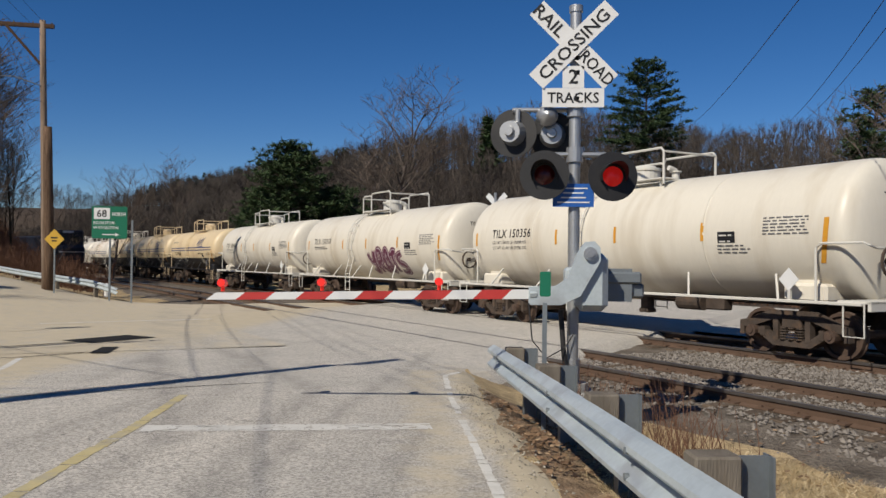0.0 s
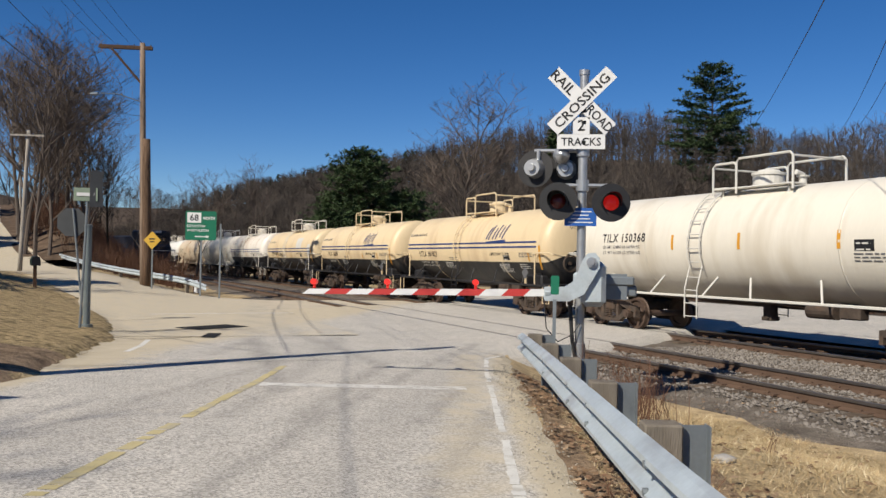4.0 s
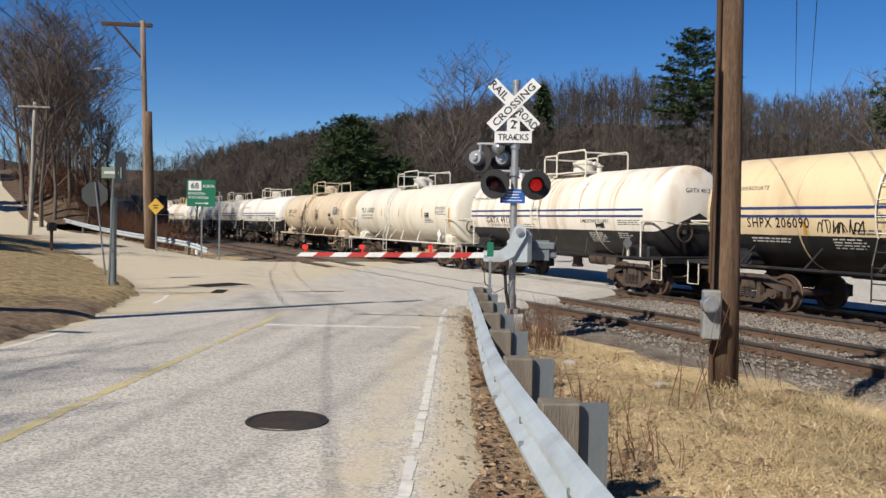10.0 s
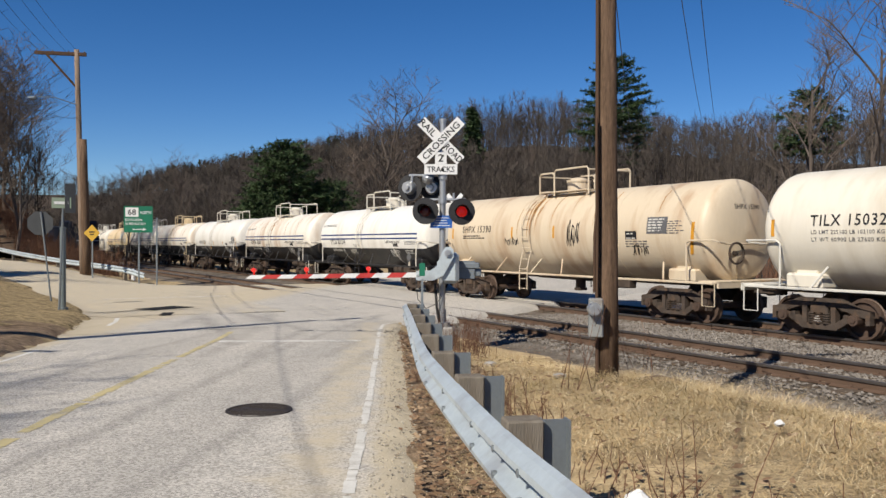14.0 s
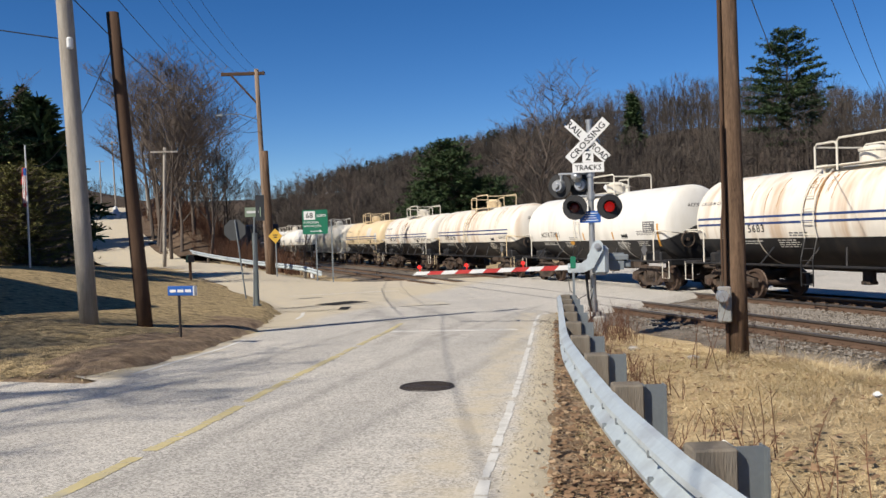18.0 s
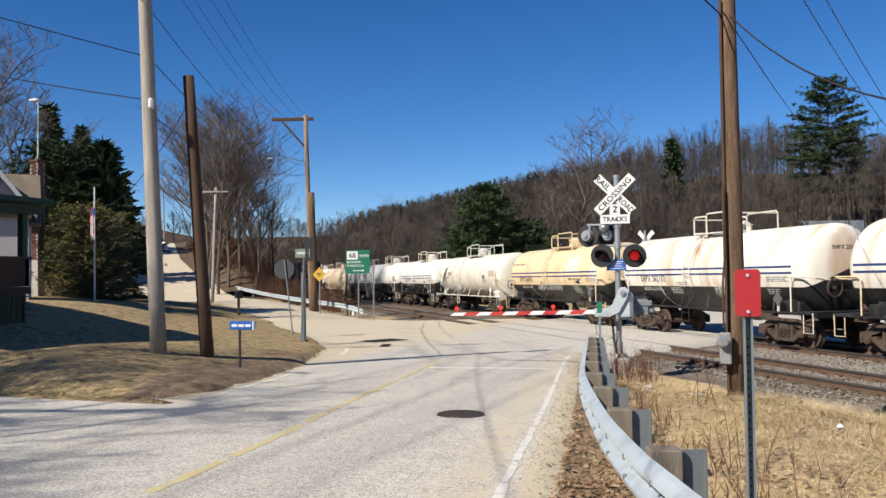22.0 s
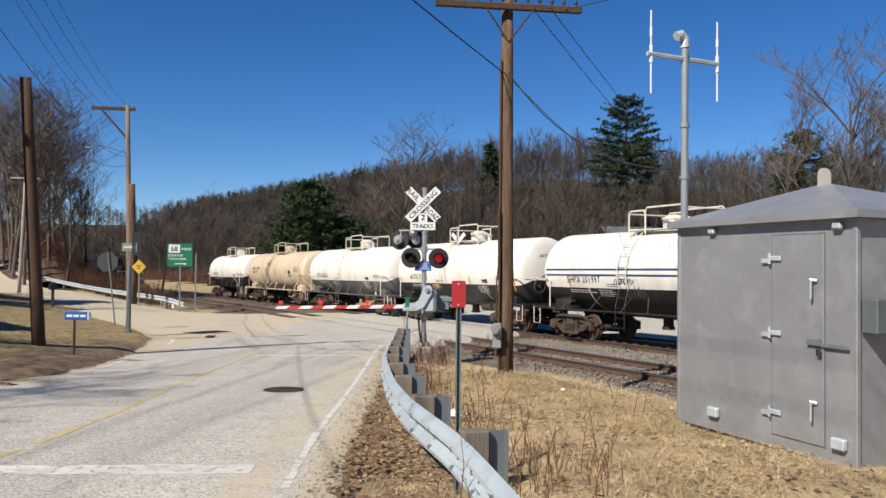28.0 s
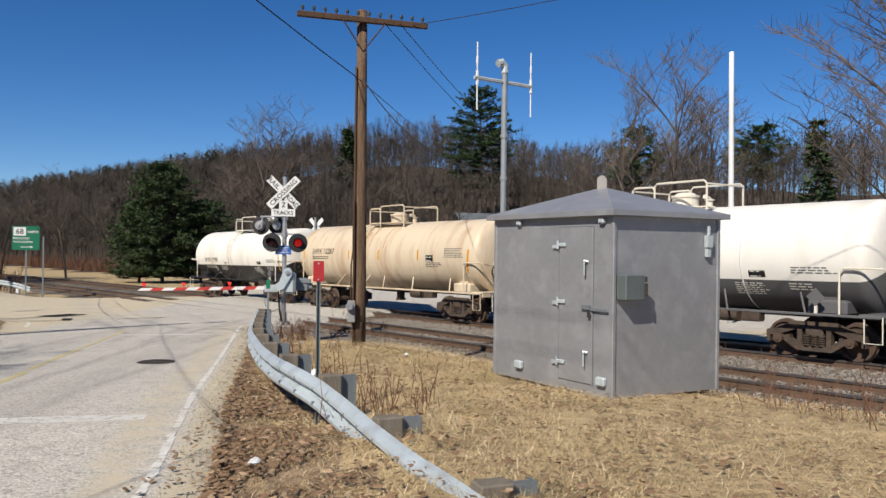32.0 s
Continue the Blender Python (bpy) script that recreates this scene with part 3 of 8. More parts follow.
def lerp_table(pts, y):
    for (y0, x0), (y1, x1) in zip(pts, pts[1:]):
        if y <= y1:
            return x0 + (x1 - x0) * max(0.0, (y - y0) / (y1 - y0))
    return pts[-1][1]


def lay_sand(ob, full=0.0, most=1.0):
    """Writes how sandy and how rubbed each spot of a pavement is."""
    sand, tyre = [], []
    for v in ob.data.vertices:
        x, y = v.co.x, v.co.y
        s, o = so(x, y)
        a = full
        if y < 11.4:
            e = edge_right(y) - x
            a = max(a, 0.62 * math.exp(-((e - 0.30) / 0.38) ** 2), 0.95 * step(0.05, -0.25, e))
            le = x - left_edge(y)
            a = max(a, 0.85 * math.exp(-(max(0.0, le) / 0.4) ** 2) * step(-1.2, 0.2, y))
        if y > 7:
            xb = lerp_table(((7, -5.3), (10.5, -6.0), (16, -6.0), (24, -5.4), (29, -4.6), (45, -2.0)), y)
            a = max(a, (1.0 - 0.45 * step(-1.5, 3.0, o)) * step(0.9, -1.1, x - xb))
            a = max(a, 0.55 * step(9.5, 11.5, y) * step(-1.6, -0.2, x) * step(-0.5, -3.0, o))
        t = 0.0
        for w, k, line in TYRES:
            d = seg_dist(x, y, line)
            if d < 2.5 * w:
                t = max(t, k * math.exp(-(d / w) ** 2))
        sand.append(min(a, most))
        tyre.append(t)
    for nm, vals in (("sand", sand), ("tyre", tyre)):
        at = ob.data.attributes.new(nm, "FLOAT", "POINT")
        at.data.foreach_set("value", vals)
    return ob


def road_rows():
    rows = []
    for y in list(np.arange(-45, -12, 0.9)) + list(np.arange(-12, 12.01, 0.2)):
        a, b = left_edge(y) - (0.45 if y > -0.4 else 0.0), edge_right(y) + 0.52 + 0.16 * noise.noise((1.0, y * 1.3, 4)) + 0.08 * noise.noise((3.0, y * 5, 1))
        rows.append([(a + (b - a) * i / 42, y) for i in range(43)])
    return rows


road = lay_sand(drape("road", road_rows(), M_ASPH, 0.0, "light grey weathered asphalt road with tyre marks and sand", "road"))
for i, v in enumerate(road.data.vertices):
    if i % 43 == 42:
        v.co.z -= 0.07
    elif i % 43 == 41:
        v.co.z -= 0.012
lay_sand(drape("driveway", [[(left_edge(y) + 0.05 - (6.5 + 0.6 * noise.noise((y, 0, 2))) * (1 - i / 20), y) for i in range(21)] for y in np.arange(-11, -0.35, 0.4)], M_ASPH, -0.004, "grey asphalt driveway beside the lawn", "driveway"), 0.12)
def junction():
    ms = Mesh()
    nu, nv = 86, 76
    vs = []
    for i in range(nu):
        t = i / (nu - 1)
        near = Vector((edge_right(11.4) + 0.3, 11.4)).lerp(Vector((-6.6, 7.0)), step(0, 0.5, t)).lerp(Vector((-12.4, 17.6)), step(0.5, 1, t))
        for j in range(nv):
            u = j / (nv - 1)
            far = Vector(track(-20.0 - 14.0 * t, 16.0))
            p = near.lerp(far, u)
            s, o = so(p.x, p.y)
            b = step(-6.0, -1.0, o)
            if i == 0:
                p += T_DIR * (0.30 + 0.15 * noise.noise((u * 30, 0, 0)))
            vs.append((p.x, p.y, ground_z(p.x, p.y) * (1 - b) + (rail_z(s) - 0.012) * b + 0.006 - (0.22 if i == 0 else 0.0)))
    fs = [(i * nv + j, i * nv + j + 1, (i + 1) * nv + j + 1, (i + 1) * nv + j) for i in range(nu - 1) for j in range(nv - 1)]
    ob = part("crossing_pavement", ms.add(vs, fs), M_ASPH, smooth=True)
    if ob.data.polygons[0].normal.z < 0:
        ob.data.flip_normals()
    lay_sand(tagged(ob, "grey asphalt laid level with the rails at the crossing", "road", kind="structure"))


junction()
lay_sand(drape("side_road", strip(SIDE, 3.1, 0.6, 14), M_ASPH, 0.012, "pale sanded side road climbing a hill", "road"), 0.50, 0.78)
# banks of leaf litter beside the climbing road
for side in (-1, 1):
    rows = []
    for row in strip(SIDE[5:], 12.0, 1.0, 24):
        rows.append((row[:11] if side < 0 else row[13:]))
    drape("bank", rows, M_BANK, 0.0, "brown leaf-littered bank beside the side road", "ground")
# paved lot beyond the railway
lay_sand(drape("lot", [[track(s, o) for o in np.linspace(8.2, 20, 7)] for s in np.arange(-40, 46, 2.0)], M_ASPH, 0.03,
               "grey paved lot beyond the tracks", "pavement"), 0.2)


def ballast_bed():
    rows = []
    for s in np.arange(-112, 50, 1.0):
        row = []
        for o, dz in ((-2.6, -0.42), (-1.7, -0.22), (-0.9, -0.19), (0.7, -0.165), (2.4, -0.17), (3.0, -0.17), (3.7, -0.17), (5.3, -0.165), (7.0, -0.19), (7.9, -0.3), (8.8, -0.42)):
            if o < -1.5:
                o += 0.5 * noise.noise((s * 0.9, o, 5))
            x, y = track(s, o)
            row.append((x, y, rail_z(s) + dz + 0.03 * (noise.noise((x * 2, y * 2, 3)))))
        rows.append(row)
    k = len(rows[0])
    ms = Mesh().add([p for r in rows for p in r],
                    [(j * k + i, j * k + i + 1, (j + 1) * k + i + 1, (j + 1) * k + i) for j in range(len(rows) - 1) for i in range(k - 1)])
    ob = part("ballast_bed", ms, M_BALLAST, smooth=True)
    if ob.data.polygons[0].normal.z < 0:
        ob.data.flip_normals()
    tagged(ob, "grey crushed-stone ballast under two tracks", "ballast", kind="structure")


ballast_bed()


def railway(off, label):
    root = thing("railway_track", pose(0, 0, 0), label, "track", "tracks at the crossing")
    for side in (0.0, 1.505):
        prof_f = [(-0.07, -0.17), (0.07, -0.17), (0.07, -0.155), (0.012, -0.13), (0.012, -0.045), (-0.012, -0.045), (-0.012, -0.13), (-0.07, -0.155)]
        prof_h = [(-0.036, -0.045), (0.036, -0.045), (0.036, -0.008), (0.028, 0.0), (-0.028, 0.0), (-0.036, -0.008)]
        solids = []
        for prof in (prof_f, prof_h):
            n, vs, fs = len(prof), [], []
            for j, ss in enumerate(np.arange(-300, 49, 4.0)):
                for o, z in prof:
                    x, y = track(ss, off + side + o)
                    vs.append((x, y, rail_z(ss) + z))
                if j:
                    k = (j - 1) * n
                    fs += [(k + i, k + (i + 1) % n, k + n + (i + 1) % n, k + n + i) for i in range(n)]
            solids.append(Mesh().add(vs, fs))
        foot, head = solids
        r = part("rail", foot, M_RAIL, root)
        part("rail_head", head, M_RAILTOP, r, "worn shiny rail head")
    tie = Mesh().box((0, 0, 0), (0.22, 2.55, 0.16), bevel=0.015).make("tie", M_TIE)
    plate = Mesh().box((0, 0, 0), (0.19, 0.30, 0.025)).box((0.05, 0.10, 0.022), (0.035, 0.035, 0.03)).box((-0.05, -0.10, 0.022), (0.035, 0.035, 0.03)).make("tie_plate", M_RAIL)
    rnd = random.Random(5)
    for s in np.arange(-60, 20, 0.53):
        if -31.5 < s < -12.0 - 0.5 * off:
            continue
        x, y = track(s, off + 0.75)
        ob = new("tie", tie)
        ob.parent = root
        ob.matrix_basis = pose(x, y, rail_z(s) - 0.165 - 0.09 + 0.02 + rnd.uniform(-0.012, 0.012), 0, -0.55, math.degrees(TH) - 90 + rnd.uniform(-2, 2))
        if s > -15:
            for side in (0.0, 1.505):
                px_, py_ = track(s, off + side)
                pl_ = new("tie_plate", plate)
                pl_.parent = root
                pl_.matrix_basis = pose(px_, py_, rail_z(s) - 0.138, 0, 0, math.degrees(TH) - 90)
    return root


railway(0.0, "rusty rails on weathered wooden ties in stone ballast, empty track")
railway(W2, "rusty rails on weathered wooden ties carrying the freight train")


# ---- road markings ----
def marking(name, line, half, material, lift, label, cat="road marking"):
    return drape(name, strip(line, half, 0.4, 1), material, lift, label, cat)


def worn_line(name, line, half, material, lift, label, cat="road marking"):
    """A painted line worn into chips with ragged edges and small gaps."""
    rnd = random.Random(len(line) * 7 + int(half * 1000))
    pts = [Vector(p) for p in line]
    ms = Mesh()
    wide = half > 0.1
    for a, b in zip(pts, pts[1:]):
        d = (b - a)
        ln = d.length
        d.normalize()
        nn = Vector((-d.y, d.x))
        for lane in (((-1, -0.62), (-0.64, -0.25), (-0.28, 0.1), (0.08, 0.42), (0.4, 0.72), (0.7, 1)) if wide else ((-1, 1),)):
            t = 0.0
            while t < ln:
                seg = min(ln - t, rnd.uniform(0.10, 0.34))
                lo, hi = lane[0] * half + rnd.gauss(0, 0.006), lane[1] * half + rnd.gauss(0, 0.006)
                if rnd.random() > 0.06:
                    vs = []
                    for k in range(5):
                        u = t + seg * k / 4
                        for w in (lo, hi):
                            q = a + d * u + nn * (w + rnd.gauss(0, 0.003))
                            vs.append((q.x, q.y, ground_z(q.x, q.y) + lift))
                    fs = [(2 * k, 2 * k + 2, 2 * k + 3, 2 * k + 1) for k in range(4)]
                    ms.add(vs, fs)
                t += seg + (rnd.uniform(0.004, 0.02) if rnd.random() < 0.85 else rnd.uniform(0.03, 0.10))
    ob = part(name, ms, material)
    return tagged(ob, label, cat, kind="structure")


worn_line("edge_line", [(edge_right(y), y) for y in np.arange(-40, 10.2, 0.8)] + [(-0.55, 10.8), (-0.35, 11.3)], 0.036, M_WHITE, 0.004, "worn white edge line beside the guardrail")
YEL = [(-0.9, -40), (-1.3, -14), (-1.7, -5.0), (-1.95, -2.6), (-2.2, -1.0), (-2.4, 0.5), (-2.65, 2.6), (-2.9, 4.6), (-3.1, 6.4), (-3.4, 8.4)]
for k in (-0.0,):
    worn_line("centre_line", [(x + k, y) for x, y in YEL], 0.056, M_YELLOW, 0.003, "worn yellow centre line")
worn_line("stop_line", [(-3.0, 6.33), (-0.48, 6.76)], 0.15, M_WHITE, 0.003, "faded white stop line before the crossing")
worn_line("stop_line", [(-1.75, -6.55), (0.85, -6.15)], 0.19, M_WHITE, 0.003, "white stop line across the near lane")
marking("edge_line", [(-4.75, 0.2), (-5.1, 3.2), (-5.4, 4.6)], 0.04, M_WHITE, 0.003, "worn white edge line beside the lawn")
marking("side_line", [(-11.14, 19.26), (-9.0, 20.9), (-7.6, 21.8)], 0.07, M_WHITE, 0.016, "faded white line across the side road")
for pts, nm in ((((-8.02, 15.0), (-7.3, 16.4)), 0.46), (((-6.62, 13.0), (-6.95, 14.2)), 0.15)):
    marking("asphalt_patch", pts, nm, M_PATCH, 0.022, "fresh black asphalt patch in sandy pavement", "patch")
for pts in (((-9.4, 13.5), (-8.86, 13.87), (-8.3, 14.6), (-7.95, 15.08)), ((-8.1, 11.4), (-7.54, 11.95), (-6.84, 13.15))):
    marking("crack_seal", pts, 0.03, M_PATCH, 0.020, "thin black line of crack sealant in the pavement", "crack seal")
marking("edge_line", [(-6.54, 9.55), (-6.89, 10.71), (-7.42, 12.01)], 0.05, M_WHITE, 0.008, "worn white curved line at the lawn's corner")


# ---- the train ----
def smooth_line(pts, n=6):
    out = []
    p = [Vector(q) for q in pts]
    for i in range(len(p) - 1):
        a, b, c, d = p[max(i - 1, 0)], p[i], p[i + 1], p[min(i + 2, len(p) - 1)]
        for k in range(n):
            t = k / n
            out.append(0.5 * ((2 * b) + (c - a) * t + (2 * a - 5 * b + 4 * c - d) * t * t + (3 * b - a - 3 * c + d) * t ** 3))
    out.append(p[-1])
    return out


TANK_R, TANK_Z = 1.335, 2.285


def tank_profile(length, shrink=0.0):
    """Along the axis and radius, with dished heads."""
    r, d = TANK_R + shrink, 0.46
    head = ((0.0, 0.008), (0.025, 0.33), (0.07, 0.58), (0.13, 0.77), (0.20, 0.89), (0.27, 0.953), (0.34, 0.985), (0.40, 0.997), (0.46, 1.0))
    pr = [(x, r * k) for x, k in head]
    n = 8
    for i in range(1, n):
        pr.append((d + (length - 2 * d) * i / n, r))
    for x, rr in [(length - a, b) for a, b in pr[:9]][::-1]:
        pr.append((x, rr))
    return pr


def on_tank(u, ang, lift=0.004):
    """A point of the shell: u metres from the car's middle, ang degrees above the side facing the road (-y)."""
    a = radians(ang)
    return Vector((u, -(TANK_R + lift) * math.cos(a), TANK_Z + (TANK_R + lift) * math.sin(a)))


def shell_patch(name, u0, u1, a0, a1, material, parent, label="", lift=0.005, n=6):
    ms = Mesh()
    vs = [on_tank(u, a0 + (a1 - a0) * i / n, lift) for i in range(n + 1) for u in (u0, u1)]
    ms.add(vs, [(2 * i, 2 * i + 1, 2 * i + 3, 2 * i + 2) for i in range(n)])
    return part(name, ms, material, parent, label, smooth=True)


def shell_text(s, height, u, ang, material, parent, name="lettering", width=None, label=""):
    """Lettering bent on to the shell, its left end at u."""
    me = text_mesh(s, height, width, align="LEFT", spacing=1.12, bold=0.010)
    for v in me.vertices:
        p = on_tank(u + v.co.x, ang + math.degrees(v.co.y / TANK_R), 0.006)
        v.co = p
    me.materials.append(material)
    ob = new(name, me)
    ob.parent = parent
    return tagged(ob, label)


def shell_bars(u, ang, rows, width, parent, material=None, h=0.035, gap=0.075, name="stencil"):
    ms = Mesh()
    rnd = random.Random(int(u * 100 + ang * 7))
    for r in range(rows):
        a, x = ang - math.degrees(r * gap / TANK_R), 0.0
        w = width * rnd.uniform(0.7, 1.0)
        while x < w:
            d = rnd.uniform(0.08, 0.22)
            vs = [on_tank(u + xx, a + math.degrees(zz / TANK_R), 0.006) for zz in (0, h) for xx in (x, min(x + d, w))]
            ms.add(vs, [(0, 1, 3, 2)])
            x += d + 0.04
    return part(name, ms, material or M_INK, parent)


def tag(parent, u, ang, width, height, material, seed, name="scrawl"):
    """A sprayed scrawl of looping strokes on the shell."""
    rnd = random.Random(seed)
    ms = Mesh()
    n = max(4, int(width / 0.10))
    for i in range(n):
        x0 = u + width * i / n
        pts = [(x0 + rnd.uniform(-0.06, 0.06), rnd.uniform(0.0, 0.25)), (x0 + rnd.uniform(-0.02, 0.14), rnd.uniform(0.7, 1.0)),
               (x0 + width / n * rnd.uniform(0.6, 1.2), rnd.uniform(0.35, 0.8)), (x0 + width / n * rnd.uniform(0.4, 1.3), rnd.uniform(0.0, 0.3))]
        line = smooth_line([(a, b * height, 0) for a, b in pts], 5)
        w = rnd.uniform(0.010, 0.017)
        vs = []
        for k, p in enumerate(line):
            d = (line[min(k + 1, len(line) - 1)] - line[max(k - 1, 0)]).normalized()
            for sg in (-1, 1):
                vs.append(on_tank(p.x - sg * d.y * w, ang + math.degrees((p.y + sg * d.x * w) / TANK_R), 0.008))
        ms.add(vs, [(2 * k, 2 * k + 1, 2 * k + 3, 2 * k + 2) for k in range(len(line) - 1)])
    return part(name, ms, material, parent, "sprayed scrawl")


def truck_parts(root, x):
    """A two-axle truck under the car."""
    bogie = part("truck_bolster", Mesh().box((x, 0, 0.62), (0.42, 2.2, 0.26), bevel=0.04).box((x, 0, 0.84), (0.36, 0.6, 0.2)), M_TRUCK, root)
    for sx in (-0.84, 0.84):
        ax = Mesh().cyl((x + sx, -1.0, 0.42), (x + sx, 1.0, 0.42), 0.085, n=10)
        for sy in (-0.752, 0.752):
            o = 1 if sy > 0 else -1
            ax.lathe([(0, 0.08), (0.02, 0.16), (0.05, 0.20), (0.05, 0.34), (0.0, 0.36), (0.0, 0.42), (0.10, 0.425), (0.115, 0.445), (0.14, 0.445), (0.14, 0.33), (0.09, 0.30), (0.09, 0.12)],
                     (x + sx, sy + o * 0.07, 0.42), (x + sx, sy - o * 0.1, 0.42), 20)
        part("wheelset", ax, M_WHEEL, root, "steel wheels on an axle", smooth=False)
    for sy in (-1.0, 1.0):
        fr = Mesh()
        y0 = sy - 0.07
        top_ = [(-1.16, 0.46), (-0.86, 0.50), (-0.40, 0.66), (0.40, 0.66), (0.86, 0.50), (1.16, 0.46), (1.16, 0.60), (0.92, 0.65), (0.46, 0.83), (-0.46, 0.83), (-0.92, 0.65), (-1.16, 0.60)]
        low_ = [(-0.40, 0.17), (0.40, 0.17), (0.88, 0.47), (0.66, 0.50), (0.34, 0.29), (-0.34, 0.29), (-0.66, 0.50), (-0.88, 0.47)]
        fr.prism(top_, 0.15, pose(x, y0, 0)).prism(low_, 0.15, pose(x, y0, 0))
        for cx_ in (-0.34, 0.34):
            fr.box((x + cx_, sy, 0.47), (0.11, 0.15, 0.40))
        for cx_ in (-1.11, 1.11, -0.62, 0.62):
            fr.box((x + cx_, sy, 0.42), (0.09, 0.16, 0.18))
        fb = part("side_frame", fr, M_TRUCK, root)
        sp = Mesh()
        for i in range(3):
            for k in range(5):
                sp.cyl((x + (i - 1) * 0.17, sy * 1.045, 0.30 + k * 0.05), (x + (i - 1) * 0.17, sy * 1.045, 0.325 + k * 0.05), 0.078, n=9)
        part("spring", sp, M_TRUCK, fb)
        for sx in (-0.84, 0.84):
            part("bearing_cap", Mesh().cyl((x + sx, sy * 0.98, 0.42), (x + sx, sy * 1.16, 0.42), 0.115, n=10).cyl((x + sx, sy * 1.15, 0.42), (x + sx, sy * 1.18, 0.42), 0.06, n=8), M_WHEEL, fb)


def rail_tube(pts, r=0.02):
    return Mesh().tube(pts, r, 6)


def tank_car(pitch, upper, lower, frame, marks, number, split=True, stripes=False, logo=False, graffiti=False, slurry="", white_patch=False,
             label="", diamond=True, tags=(), panel=0.0, limits=(), limit_ang=-27.5, hazard=0.0, streaks=False):
    length = pitch - 1.25
    h = length / 2
    root = thing("tank_car", pose(0, 0, 0), label, "tank car", "cars of the freight train")
    p0, p1 = (-h, 0, TANK_Z), (h, 0, TANK_Z)
    up = Vector((0, -1, 0))
    # sector angles run from the road side upwards
    cut = -23.0
    pr = tank_profile(length)
    if split:
        shell = part("tank_shell", Mesh().lathe(pr, p0, p1, 30, radians(-180 + cut), radians(-cut), up), upper, root, smooth=True)
        part("tank_belly", Mesh().lathe(pr, p0, p1, 16, radians(-cut), radians(180 + cut), up), lower, root, smooth=True)
    else:
        shell = part("tank_shell", Mesh().lathe(pr, p0, p1, 44, 0, 2 * math.pi, up), upper, root, smooth=True)
    # weld seams and the band round the middle
    for u in (-length * 0.235, length * 0.235):
        seam = Mesh()
        seam.lathe([(-0.02, TANK_R), (-0.02, TANK_R + 0.006), (0.02, TANK_R + 0.006), (0.02, TANK_R)], (u, 0, TANK_Z), (u + 1, 0, TANK_Z), 40)
        part("seam", seam, upper, shell, smooth=True)
    # dome, nozzles and the crash rail platform
    top = TANK_Z + TANK_R
    kd, lx, sh = (-0.1, -1.05, -0.95) if not split else (0.28, -0.55, -0.78)
    part("manway", Mesh().lathe([(-0.08, 0.36), (0.30, 0.36), (0.30, 0.39), (0.36, 0.39), (0.36, 0.0)], (kd, 0, top), (kd, 0, top + 1), 20)
         .lathe([(0.36, 0.30), (0.42, 0.24), (0.45, 0.1), (0.455, 0.0)], (kd, 0, top), (kd, 0, top + 1), 20), frame, root, "domed manway lid")
    part("valve", Mesh().cyl((1.75 + sh, 0.1, top - 0.05), (1.75 + sh, 0.1, top + 0.24), 0.09).cyl((1.75 + sh, 0.1, top + 0.24), (1.75 + sh, -0.12, top + 0.30), 0.06).cyl((1.75 + sh, 0.1, top + 0.2), (1.75 + sh, 0.1, top + 0.23), 0.14), frame, root)
    part("walkway", Mesh().box((1.1 + sh, -0.62, top - 0.02), (2.4, 0.42, 0.04), bevel=0.01).box((1.1 + sh, 0.62, top - 0.02), (2.4, 0.42, 0.04), bevel=0.01)
         .box((0.1 + sh, 0, top + 0.0), (0.4, 1.6, 0.04)).box((0.1 + sh, -0.7, top - 0.14), (0.05, 0.05, 0.25)).box((2.1 + sh, -0.7, top - 0.14), (0.05, 0.05, 0.25)), frame, root)
    for sy in (-0.82, 0.82):
        for xa, xb, hh in ((-0.1 + sh, 0.65 + sh, 0.58), (0.65 + sh, 2.3 + sh, 0.66)):
            part("crash_rail", rail_tube([(xa, sy, top - 0.15), (xa, sy, top + hh - 0.08), (xa + 0.08, sy, top + hh), (xb - 0.08, sy, top + hh), (xb, sy, top + hh - 0.08), (xb, sy, top - 0.15)], 0.028), frame, root)
    part("crash_rail", rail_tube([(-0.1 + sh, -0.82, top + 0.50), (-0.1 + sh, 0.82, top + 0.50)], 0.026), frame, root)
    part("crash_rail", rail_tube([(2.3 + sh, -0.82, top + 0.58), (2.3 + sh, 0.82, top + 0.58)], 0.026), frame, root)
    # ladders up the shell
    for side in (1, -1):
        lad, low = Mesh(), Mesh()
        for dx in (-0.21, 0.21):
            low.tube([(lx + dx, -side * 1.48, 0.50), (lx + dx, -side * 1.48, 1.2), (lx + dx, -side * (TANK_R + 0.1) * math.cos(radians(-22)), TANK_Z + (TANK_R + 0.1) * math.sin(radians(-22)))], 0.018, 5)
            lad.tube([(lx + dx, -side * (TANK_R + 0.1) * math.cos(radians(a)), TANK_Z + (TANK_R + 0.1) * math.sin(radians(a))) for a in range(-22, 68, 9)], 0.018, 5)
        for k in range(11):
            if k < 4:
                y, z = -side * (1.48 if k < 3 else 1.42), 0.55 + k * 0.31
            else:
                a = radians(-18 + (k - 4) * 13.5)
                y, z = -side * (TANK_R + 0.1) * math.cos(a), TANK_Z + (TANK_R + 0.1) * math.sin(a)
            (low if k < 4 else lad).cyl((lx - 0.21, y, z), (lx + 0.21, y, z), 0.014, n=5)
        part("lower_ladder", low, lower if split else frame, root)
        part("ladder", lad, frame, root)
    # underframe
    sill = Mesh().box((0, 0, 0.98), (pitch - 0.75, 0.5, 0.2), bevel=0.02)
    part("centre_sill", sill, lower if split else M_TRUCK, root)
